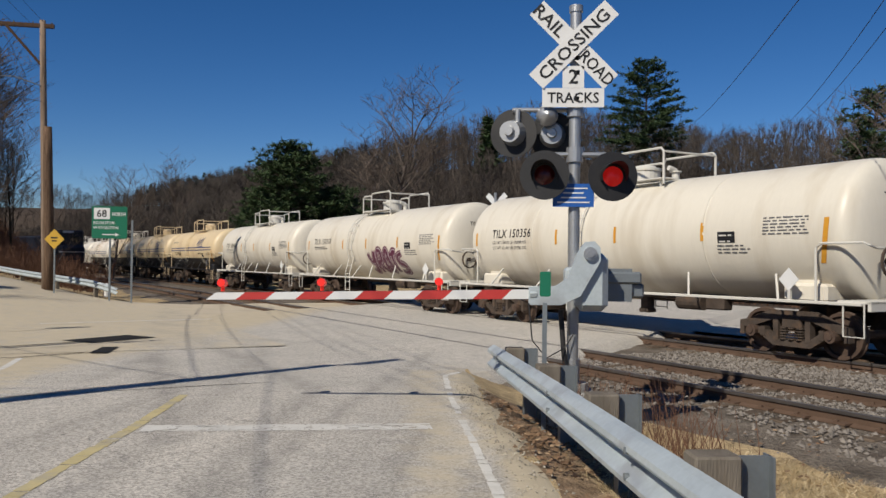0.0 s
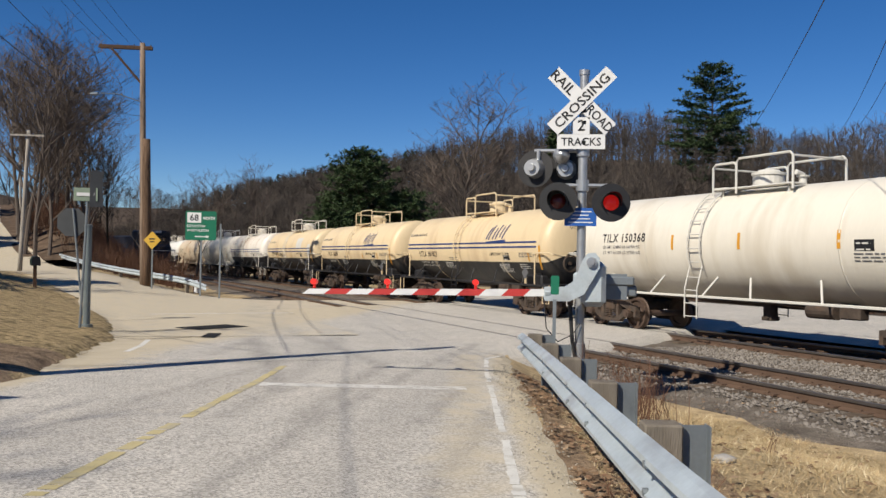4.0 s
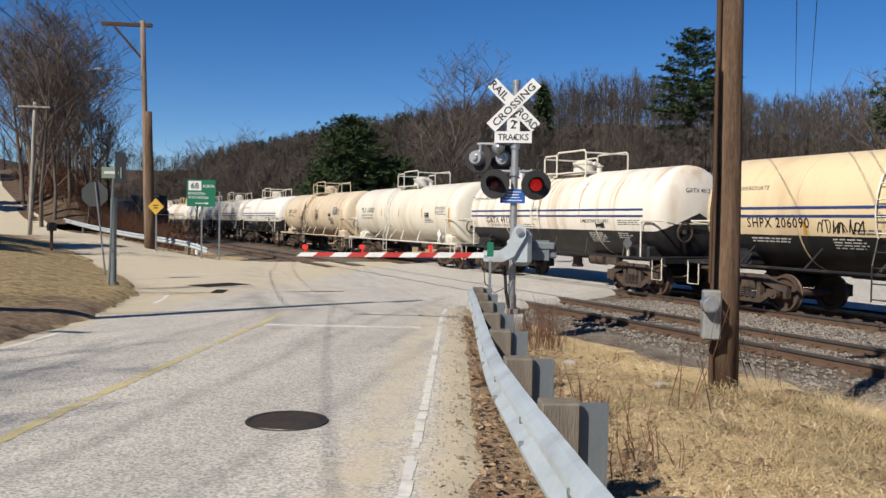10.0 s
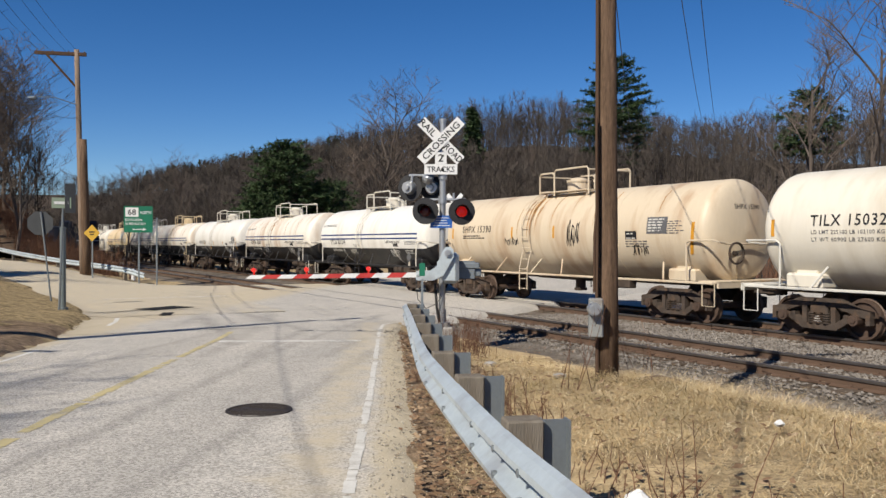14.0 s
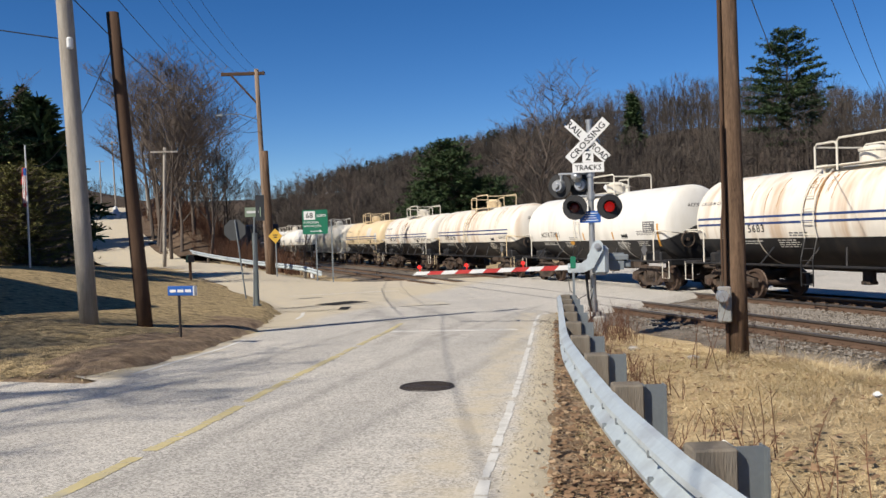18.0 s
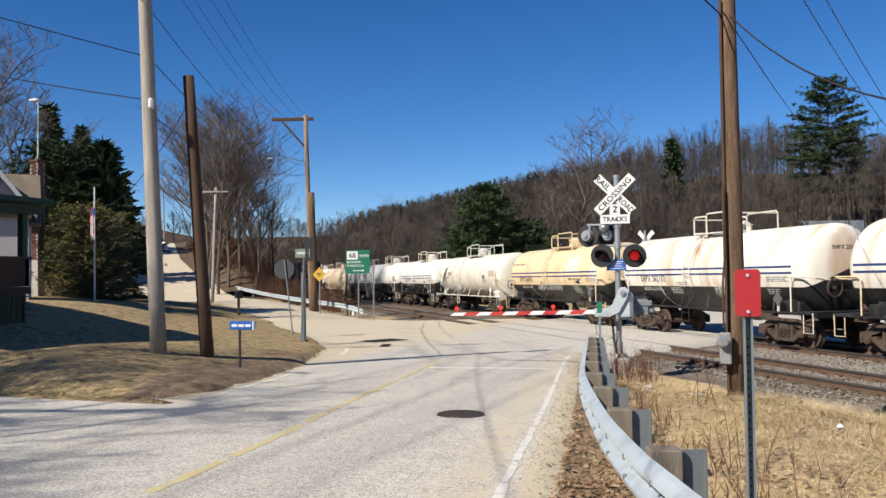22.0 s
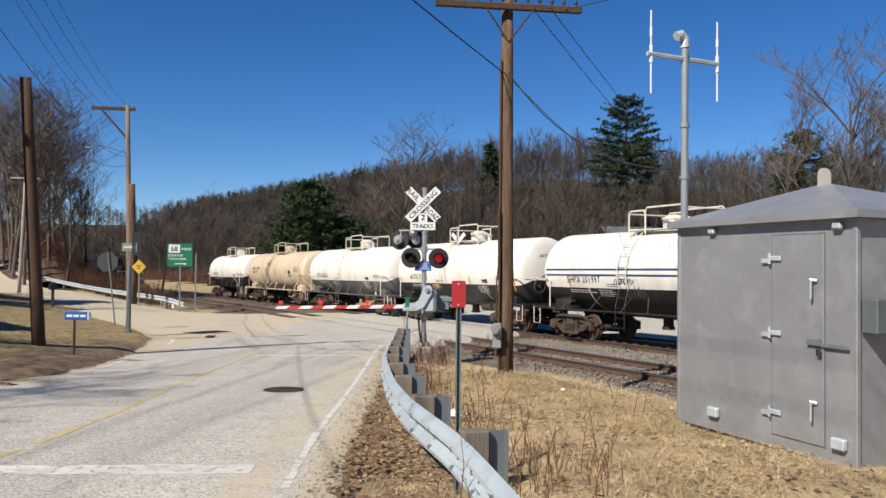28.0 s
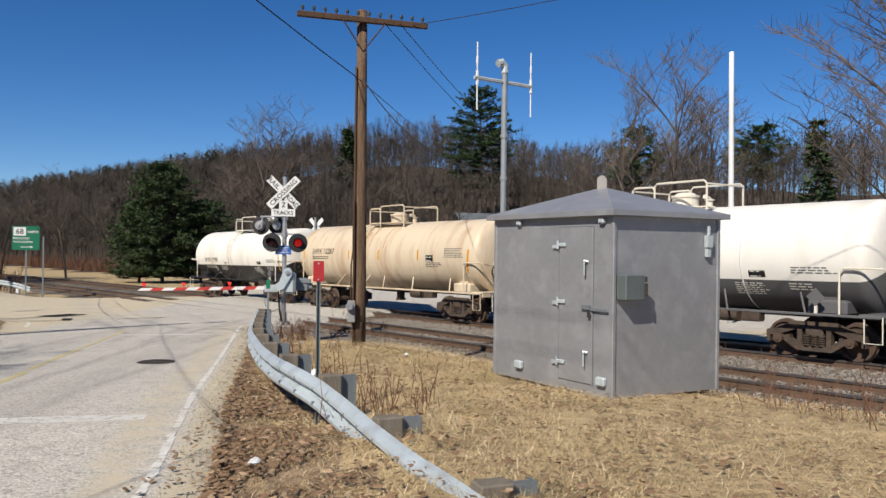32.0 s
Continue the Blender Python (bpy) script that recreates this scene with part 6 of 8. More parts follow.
def shed():
    c = (SH_L + SH_R) / 2
    yaw = math.degrees(math.atan2((SH_F - SH_L).y, (SH_F - SH_L).x))
    lw, dw = (SH_F - SH_L).length, (SH_R - SH_F).length
    g = 1.02
    root = thing("signal_shed", pose(c.x, c.y, g, 0, 0, yaw), "dull silver-painted sheet-metal signal shed with hipped roof on grass", "shed")
    hw, hd, h = lw / 2, dw / 2, 2.0
    # front wall is at local y = -hd (towards the road)
    part("wall", Mesh().box((0, -hd + 0.01, h / 2), (lw, 0.02, h)), M_SILVER, root)
    part("wall", Mesh().box((0, hd - 0.01, h / 2), (lw, 0.02, h)), M_SILVER, root)
    part("wall", Mesh().box((hd * 0 + hw - 0.012, 0, h / 2), (0.02, dw - 0.04, h)), M_SILVER, root)
    part("wall", Mesh().box((-hw + 0.012, 0, h / 2), (0.02, dw - 0.04, h)), M_SILVER, root)
    for sx in (-1, 1):
        for sy in (-1, 1):
            part("corner_post", Mesh().box((sx * (hw - 0.01), sy * (hd - 0.01), h / 2), (0.05, 0.05, h + 0.01), bevel=0.008), M_SILVER, root)
    part("skid", Mesh().box((0, -hd + 0.15, -0.1), (lw - 0.1, 0.14, 0.22)).box((0, hd - 0.15, -0.1), (lw - 0.1, 0.14, 0.22)), M_BLACK, root, "dark support skids")
    o = 0.09
    e, a = h + 0.0, h + 0.40
    rf = Mesh()
    rx = hw - hd * 0.55
    vs = [(-hw - o, -hd - o, e), (hw + o, -hd - o, e), (hw + o, hd + o, e), (-hw - o, hd + o, e),
          (-hw - o, -hd - o, e + 0.06), (hw + o, -hd - o, e + 0.06), (hw + o, hd + o, e + 0.06), (-hw - o, hd + o, e + 0.06), (-0.08, 0, a), (0.08, 0, a)]
    fs = [(3, 2, 1, 0), (0, 1, 5, 4), (1, 2, 6, 5), (2, 3, 7, 6), (3, 0, 4, 7), (4, 5, 9, 8), (5, 6, 9), (6, 7, 8, 9), (7, 4, 8)]
    part("roof", rf.add(vs, fs), M_SILVER, root, "shallow hipped metal roof")
    lug = []
    for i in range(9):
        t = math.pi * i / 8
        lug.append((0.06 * math.cos(t), 0.07 + 0.06 * math.sin(t)))
    part("lifting_lug", Mesh().prism([(0.06, -0.06)] + lug + [(-0.06, -0.06)], 0.02, pose(0.0, 0, a + 0.03, 0, 0, -yaw)), M_CONC, root, "lifting lug on the roof")
    # door with hinges, handles and hasp
    dx, dwid = hw - 0.61, 0.58
    dr = part("door", Mesh().box((dx, -hd - 0.006, 1.0), (dwid, 0.02, 1.76), bevel=0.004), M_SILVER, root, "flush metal door")
    fr = Mesh()
    for xx in (dx - dwid / 2 - 0.006, dx + dwid / 2 + 0.006):
        fr.box((xx, -hd - 0.004, 1.0), (0.010, 0.012, 1.78))
    fr.box((dx, -hd - 0.004, 1.888), (dwid, 0.012, 0.012))
    part("door_gap", fr, M_TIN, dr, "dark gap and bead round the door")
    for z in (0.32, 1.02, 1.68):
        part("hinge", Mesh().box((dx - dwid / 2 + 0.05, -hd - 0.03, z), (0.14, 0.02, 0.045), bevel=0.006).cyl((dx - dwid / 2 - 0.012, -hd - 0.034, z - 0.05), (dx - dwid / 2 - 0.012, -hd - 0.034, z + 0.05), 0.014, n=8).box((dx - dwid / 2 - 0.07, -hd - 0.02, z - 0.02), (0.1, 0.02, 0.04)), M_GALV, dr)
    for z in (0.40, 1.42):
        part("handle", Mesh().tube([(dx + dwid / 2 - 0.09, -hd - 0.02, z + 0.07), (dx + dwid / 2 - 0.09, -hd - 0.06, z + 0.07), (dx + dwid / 2 - 0.09, -hd - 0.06, z - 0.08)], 0.011, 6).cyl((dx + dwid / 2 - 0.06, -hd - 0.02, z + 0.07), (dx + dwid / 2 - 0.11, -hd - 0.05, z + 0.08), 0.016, n=8), M_GALV, dr)
    part("hasp", Mesh().box((dx + dwid / 2 + 0.06, -hd - 0.03, 0.96), (0.42, 0.014, 0.035), bevel=0.004).box((dx + dwid / 2 - 0.08, -hd - 0.04, 0.98), (0.14, 0.02, 0.05)), M_TIN, dr)
    part("padlock", Mesh().box((dx + dwid / 2 - 0.02, -hd - 0.05, 0.90), (0.045, 0.02, 0.06), bevel=0.006), M_IRON, dr)
    for xx, z in ((-hw + 0.58, 0.18), (hw - 0.15, 0.18), (-hw + 0.56, 1.95), (hw - 0.16, 1.94)):
        part("vent", Mesh().box((xx, -hd - 0.03, z), (0.14 if z < 1 else 0.09, 0.06, 0.10 if z < 1 else 0.06), bevel=0.015), M_GALV, root, "small boxed vent")
    jb = part("junction_box", Mesh().box((hw + 0.09, -hd + 0.17, 1.22), (0.15, 0.28, 0.27), bevel=0.008), mat("green_grey_box", (0.17, 0.20, 0.20), 0.5, 0.4, 0.08, 3, 30, 0.1), root, "greenish-grey electrical box")
    part("box_lock", Mesh().box((hw + 0.18, -hd + 0.31, 1.20), (0.03, 0.03, 0.14), bevel=0.006).cyl((hw + 0.16, -hd + 0.32, 1.28), (hw + 0.16, -hd + 0.32, 1.34), 0.02, n=8), M_IRON, jb)
    part("pipe", Mesh().tube([(hw + 0.04, hd - 0.22, 1.66), (hw + 0.04, hd - 0.22, 1.92)], 0.02, 8).box((hw + 0.04, hd - 0.22, 1.74), (0.06, 0.08, 0.14)).box((hw + 0.03, hd - 0.22, 1.62), (0.05, 0.05, 0.12)), M_GALV, root)
    return root


shed()
M_MAST = mat("dull_mast", (0.36, 0.385, 0.40), 0.45, 0.4, 0.12, 3, 40, 0.1)
an = thing("antenna_mast", pose(5.14, -3.62, ground_z(5.14, -3.62)), "galvanised pipe mast with crossbar and two whip antennas behind the shed", "antenna")
za = ground_z(5.14, -3.62) - 0.34
part("pipe", Mesh().cyl((0, 0, -0.2), (0, 0, 4.85 - za + 0.04), 0.042, n=14).cyl((0, 0, 3.9 - za), (0, 0, 3.95 - za), 0.055, n=14).cyl((0, 0, 3.3 - za), (0, 0, 3.34 - za), 0.055, n=14), M_MAST, an)
part("elbow", Mesh().tube([(0, 0, 4.83 - za), (-0.0, 0, 4.93 - za), (-0.05, -0.03, 4.98 - za), (-0.11, -0.06, 4.95 - za)], 0.055, 10), M_GALV, an, "weatherhead at the top")
d0 = Vector((0.86, 0.5, 0)).normalized()
part("crossbar", Mesh().tube([d0 * -0.55 + Vector((0, 0, 4.70 - za)), d0 * 0.52 + Vector((0, 0, 4.70 - za))], 0.028, 6), M_GALV, an)
for u in (-0.5, 0.5):
    b = d0 * u
    part("whip", Mesh().cyl(b + Vector((0, 0, 4.70 - za - 0.45)), b + Vector((0, 0, 4.70 - za + 0.50)), 0.010, n=8).cyl(b + Vector((0, 0, 4.70 - za + 0.2)), b + Vector((0, 0, 4.70 - za + 0.3)), 0.016, n=8)
         .cyl(b + Vector((0, 0, 4.70 - za - 0.1)), b + Vector((0, 0, 4.70 - za + 0.1)), 0.02, n=8), M_SIGNW, an, "white whip antenna")

# ---- road signs ----
rs = thing("red_marker", pose(2.72, -7.2, ground_z(2.72, -7.2)), "blank red plate on a perforated steel post behind the guardrail", "sign")
gz = ground_z(2.72, -7.2)
ps = part("post", Mesh().box((-0.015, 0.02, (2.44 - gz) / 2 - 0.1), (0.009, 0.04, 2.48 - gz + 0.2)).box((0.015, 0.02, (2.44 - gz) / 2 - 0.1), (0.009, 0.04, 2.48 - gz + 0.2)).box((0, 0.038, (2.44 - gz) / 2 - 0.1), (0.036, 0.005, 2.48 - gz + 0.2)), M_DULLPIPE, rs)
hole = Mesh().cyl((0, -0.001, 0), (0, 0.003, 0), 0.005, n=8).make("hole", M_BLACK)
for k in range(34):
    hb = new("hole", hole)
    hb.parent = ps
    hb.matrix_basis = pose(0, 0.033, 0.1 + k * 0.035)
part("plate", Mesh().prism(round_rect(0.104, 0.20, 0.014), 0.004, pose(0, -0.012, 2.50 - gz - 0.10)), M_RED, rs, "blank red reflective plate")
part("bolt", Mesh().cyl((0, -0.02, 2.48 - gz - 0.005), (0, -0.01, 2.48 - gz - 0.005), 0.007, n=8).cyl((0, -0.02, 2.48 - gz - 0.16), (0, -0.01, 2.48 - gz - 0.16), 0.007, n=8), M_GALV, rs)

gs = thing("guide_sign", pose(-15.35, 32.0, ground_z(-15.35, 32.0), 0, 0, 12), "green highway guide sign with a white route shield on two posts", "sign")
zz = 3.05 - ground_z(-15.35, 32.0)
pl = part("panel", Mesh().prism(round_rect(1.38, 1.32, 0.06), 0.012, pose(0, 0, zz)), M_GREEN, gs, "green sign panel")
for sx in (0.12, 0.98):
    part("post", Mesh().box((sx - 0.1, 0.06, (zz + (0.3 if sx < 0.5 else 0.1)) / 2 - 0.2), (0.07, 0.07, zz + 0.4 + (0.3 if sx < 0.5 else 0.1))), M_TIN, gs)
wsq = part("route_shield", Mesh().prism(rect(0.62, 0.46), 0.006, pose(-0.30, -0.008, zz + 0.36)), M_SIGNW, pl, "white route marker")
lettering("lettering", "68", 0.30, M_INK, wsq, pose(-0.30, -0.012, zz + 0.36, 90, 0, 0))
lettering("lettering", "NORTH", 0.15, M_SIGNW, pl, pose(0.36, -0.006, zz + 0.34, 90, 0, 0), width=0.52)
lettering("lettering", "ROYALSTON", 0.12, M_SIGNW, pl, pose(-0.22, -0.006, zz - 0.02, 90, 0, 0), width=0.80)
lettering("lettering", "W ROYALSTON", 0.12, M_SIGNW, pl, pose(-0.14, -0.006, zz - 0.22, 90, 0, 0), width=0.96)
part("arrow", Mesh().prism([(-0.32, -0.02), (0.18, -0.02), (0.18, -0.07), (0.34, 0.0), (0.18, 0.07), (0.18, 0.02), (-0.32, 0.02)], 0.004, pose(0.05, -0.006, zz - 0.50)), M_SIGNW, pl, "white arrow")

ds = thing("warning_diamond", pose(-18.2, 33.0, ground_z(-18.2, 33.0)), "small yellow diamond warning sign by the pole", "sign")
zz = 2.35 - ground_z(-18.2, 33.0)
part("plate", Mesh().prism([(-0.43, 0), (0, -0.43), (0.43, 0), (0, 0.43)], 0.006, pose(0, 0, zz)), M_YSIGN, ds)
part("post", Mesh().box((0, 0.05, zz / 2 - 0.1), (0.06, 0.05, zz + 0.4)), M_TIN, ds)
ms = Mesh()
for k, w in enumerate((0.30, 0.22)):
    ms.box((0, -0.004, zz + 0.06 - k * 0.13), (w, 0.004, 0.06))
part("legend", ms, M_INK, ds)

so_ = thing("stop_sign", pose(-11.5, 15.8, ground_z(-11.5, 15.8), 0, 0, 200), "back of an octagonal stop sign on a leaning steel post", "sign")
zz = 2.62 - ground_z(-11.5, 15.8)
part("plate", Mesh().prism([(0.38 * math.cos(radians(22.5 + 45 * i)), 0.38 * math.sin(radians(22.5 + 45 * i))) for i in range(8)], 0.005, pose(0, -0.03, zz)), M_BACK, so_, "bare grey aluminium back of the sign")
part("post", Mesh().tube([(-0.32, 0, -0.2), (-0.02, 0, zz + 0.35)], 0.028, 6), M_TIN, so_)
ss = thing("street_sign", pose(-9.1, 12.4, ground_z(-9.1, 12.4)), "leaning post with a green street name plate", "sign")
zz = 3.1 - ground_z(-9.1, 12.4)
part("post", Mesh().tube([(-0.05, 0, -0.2), (0.08, 0, zz + 0.1)], 0.028, 8), M_TIN, ss)
npl = part("plate", Mesh().prism(rect(0.46, 0.27), 0.004, pose(0.05, -0.04, zz, 0, 0, 22)), M_PALE, ss, "pale green name plate")
part("legend", Mesh().box((0, -0.006, 0), (0.34, 0.004, 0.07), pose(0.05, -0.045, zz, 0, 0, 22)), M_SIGNW, npl)
part("back_plate", Mesh().prism(rect(0.26, 0.75), 0.005, pose(0.24, 0.04, zz + 0.12, 0, 0, 40)), M_BACK, ss, "grey back of a tall sign")
bo = thing("bollard", pose(-9.28, 12.87, ground_z(-9.28, 12.87)), "grey steel pipe post at the corner of the lawn", "post")
part("pipe", Mesh().cyl((0, 0, -0.2), (0, 0, 2.47 - ground_z(-9.28, 12.87)), 0.075, n=16).lathe([(0.0, 0.085), (0.04, 0.085), (0.06, 0.0)], (0, 0, 2.44 - ground_z(-9.28, 12.87)), (0, 0, 9), 16), M_DULLPIPE, bo)
part("collar", Mesh().cyl((0, 0, 0), (0, 0, 0.1), 0.13, n=16), M_DULLPIPE, bo)
bs = thing("name_sign", pose(-6.02, 3.45, ground_z(-6.02, 3.45)), "small blue name sign on a thin post beside the road", "sign")
zz = 1.47 - ground_z(-6.02, 3.45)
part("box", Mesh().box((0.05, 0, zz), (0.52, 0.06, 0.17), bevel=0.01), M_BLUE, bs, "blue name board")
lg = Mesh()
for k in range(3):
    lg.box((-0.1 + k * 0.15, -0.032, zz), (0.12, 0.004, 0.05))
part("legend", lg, M_SIGNW, bs)
part("side", Mesh().box((0.32, 0.0, zz), (0.03, 0.1, 0.17), bevel=0.005), M_SIGNW, bs)
part("post", Mesh().cyl((0, 0, -0.1), (0, 0, zz - 0.05), 0.025, n=8), M_IRON, bs)
mx = thing("mailbox", pose(-19.4, 26.0, ground_z(-19.4, 26.0), 0, 0, 40), "dark green mailbox on a post at the lawn's edge", "mailbox")
part("post", Mesh().box((0, 0, 0.38), (0.12, 0.14, 1.08)), M_POLE_DARK, mx)
bxm = Mesh().prism([(-0.16, 0), (0.16, 0), (0.16, 0.22), (0.115, 0.33), (0, 0.37), (-0.115, 0.33), (-0.16, 0.22)], 0.62, pose(0, -0.34, 0.92))
part("box", bxm, mat("dark_green_paint", (0.015, 0.035, 0.025), 0.5, 0, 0.1, 4, 40, 0.1), mx)
part("door", Mesh().prism([(-0.15, 0.01), (0.15, 0.01), (0.15, 0.21), (0.11, 0.31), (0, 0.35), (-0.11, 0.31), (-0.15, 0.21)], 0.012, pose(0, -0.355, 0.92)), M_BLACK, mx)
hy = thing("fire_marker", pose(-17.4, 36.2, ground_z(-17.4, 36.2)), "small red and white marker at the guardrail end", "marker")
part("body", Mesh().lathe([(0, 0.12), (0.4, 0.12), (0.5, 0.10), (0.62, 0.05), (0.64, 0.0)], (0, 0, 0), (0, 0, 1), 12), M_SIGNW, hy)
part("cap", Mesh().lathe([(0.3, 0.125), (0.46, 0.125)], (0, 0, 0), (0, 0, 1), 12), M_RED, hy)

# manhole
mh = thing("manhole_cover", pose(-0.43, -0.45, ground_z(-0.43, -0.45) + 0.004), "round dark cast-iron manhole cover in the asphalt", "manhole cover")
part("rim", Mesh().lathe([(0.0, 0.318), (0.008, 0.318), (0.008, 0.288), (0.0, 0.288)], (0, 0, 0), (0, 0, 1), 40), M_IRON, mh)
part("lid", Mesh().cyl((0, 0, -0.01), (0, 0, 0.004), 0.285, n=40), M_IRON, mh)
rib = Mesh()
for i in range(-8, 9):
    w = math.sqrt(max(0, 0.27 ** 2 - (i * 0.035) ** 2))
    if w > 0.05 and abs(i) > 1:
        rib.box((0, i * 0.035, 0.006), (2 * w, 0.012, 0.006))
part("tread", rib, M_IRON, mh)
part("legend_plate", Mesh().box((0, 0, 0.006), (0.42, 0.09, 0.005), pose(0, 0, 0, 0, 0, -20)), M_IRON, mh)
for x, y, r, nm, m_ in ((3.62, 0.62, 0.20, "rusty_block", M_RAIL), (1.85, 2.84, 0.08, "stone", M_CONC), (3.5, 2.4, 0.09, "stone", M_CONC), (2.6, 0.9, 0.07, "stone", M_CONC), (6.9, -3.2, 0.12, "stone", M_CONC)):
    q = thing(nm, pose(x, y, ground_z(x, y)), "rusty lump of iron in the grass by the pole" if nm == "rusty_block" else "small pale stone in the grass", "debris" if nm == "rusty_block" else "stone")
    rm = Mesh()
    rnd = random.Random(int(x * 100))
    vs = []
    for i in range(5):
        for k in range(8):
            t, pz = 2 * math.pi * k / 8, i / 4
            rr = r * (0.75 + 0.35 * math.sin(math.pi * (0.25 + 0.65 * pz))) * rnd.uniform(0.85, 1.1) * (0.35 if i == 4 else 1)
            vs.append((rr * math.cos(t) * (1.3 if nm == "rusty_block" else 1.0), rr * math.sin(t) * 0.8, r * 0.75 * pz - 0.03))
    fs = [(i * 8 + k, i * 8 + (k + 1) % 8, (i + 1) * 8 + (k + 1) % 8, (i + 1) * 8 + k) for i in range(4) for k in range(8)] + [tuple(range(32, 40))]
    part("body", rm.add(vs, fs), m_, q)
for x, y, s in ((2.52, -4.0, 0.09), (3.85, -2.3, 0.04), (4.6, 0.2, 0.04), (2.35, -8.9, 0.05)):
    tr = Mesh()
    rnd = random.Random(int(x * 50))
    vs = []
    for i in range(5):
        for k in range(9):
            a, f = 2 * math.pi * k / 9, math.sin(math.pi * (0.12 + 0.8 * i / 4))
            rr = s * f * rnd.uniform(0.7, 1.25)
            vs.append((rr * math.cos(a), rr * math.sin(a), s * 1.3 * i / 4 * rnd.uniform(0.85, 1.1)))
    tr.add(vs, [(i * 9 + k, i * 9 + (k + 1) % 9, (i + 1) * 9 + (k + 1) % 9, (i + 1) * 9 + k) for i in range(4) for k in range(9)] + [tuple(range(36, 45))])
    tagged(part("litter", tr, M_SIGNW, at=pose(x, y, ground_z(x, y) + 0.02)), "crumpled white paper litter in the grass", "litter")


# white stones along the crest of the side road
for k in range(5):
    gx, gy = -57.0 - 1.9 * k, 73.0 + 2.6 * k
    gs = thing("guard_stone", pose(gx, gy, ground_z(gx, gy), 0, 0, 30 * k), "white-painted stone at the edge of the side road", "stone", "white stones beside the side road")
    part("stone", Mesh().box((0, 0, 0.2), (0.7, 0.5, 0.62), bevel=0.16), M_SIGNW, gs)

# ---- house and outbuildings on the lawn ----
M_BROWNW = mat("brown_siding", (0.085, 0.058, 0.045), 0.8, 0, 0.15, 1.5, 20, 0.3)
M_DKRED = mat("dark_red_gable", (0.09, 0.018, 0.016), 0.75, 0, 0.12, 2, 20, 0.2)
M_DKGREEN = mat("dark_green_trim", (0.012, 0.045, 0.03), 0.6, 0, 0.1, 2, 30, 0.1)
M_SHINGLE = mat("asphalt_shingle", (0.20, 0.165, 0.125), 0.95, 0, 0.2, 2, 25, 0.5)
M_DKROOF = mat("dark_shingle", (0.03, 0.032, 0.035), 0.95, 0, 0.2, 2, 25, 0.5)
M_WSIDE = mat("white_siding", (0.66, 0.64, 0.66), 0.7, 0, 0.06, 2, 30, 0.1)
M_BRICK = mat("brick_red", (0.13, 0.058, 0.044), 0.9, 0, 0.2, 4, 20, 0.4, rand=0.4)
M_PANE = mat("window_glass", (0.02, 0.025, 0.03), 0.06, 0, 0.05, 2, 20, 0, coat=0.5)


def window(parent, m, w, h):
    wf = part("window", Mesh().box((0, -0.02, h / 2 + 0.03), (w + 0.12, 0.05, 0.06)).box((0, -0.02, -h / 2 - 0.03), (w + 0.16, 0.08, 0.06)).box((-w / 2 - 0.03, -0.02, 0), (0.06, 0.05, h)).box((w / 2 + 0.03, -0.02, 0), (0.06, 0.05, h)).box((0, -0.02, 0), (w, 0.04, 0.04)), M_WSIDE, parent, "white window frame", at=m)
    part("pane", Mesh().box((0, 0.0, 0), (w, 0.02, h)), M_PANE, wf)


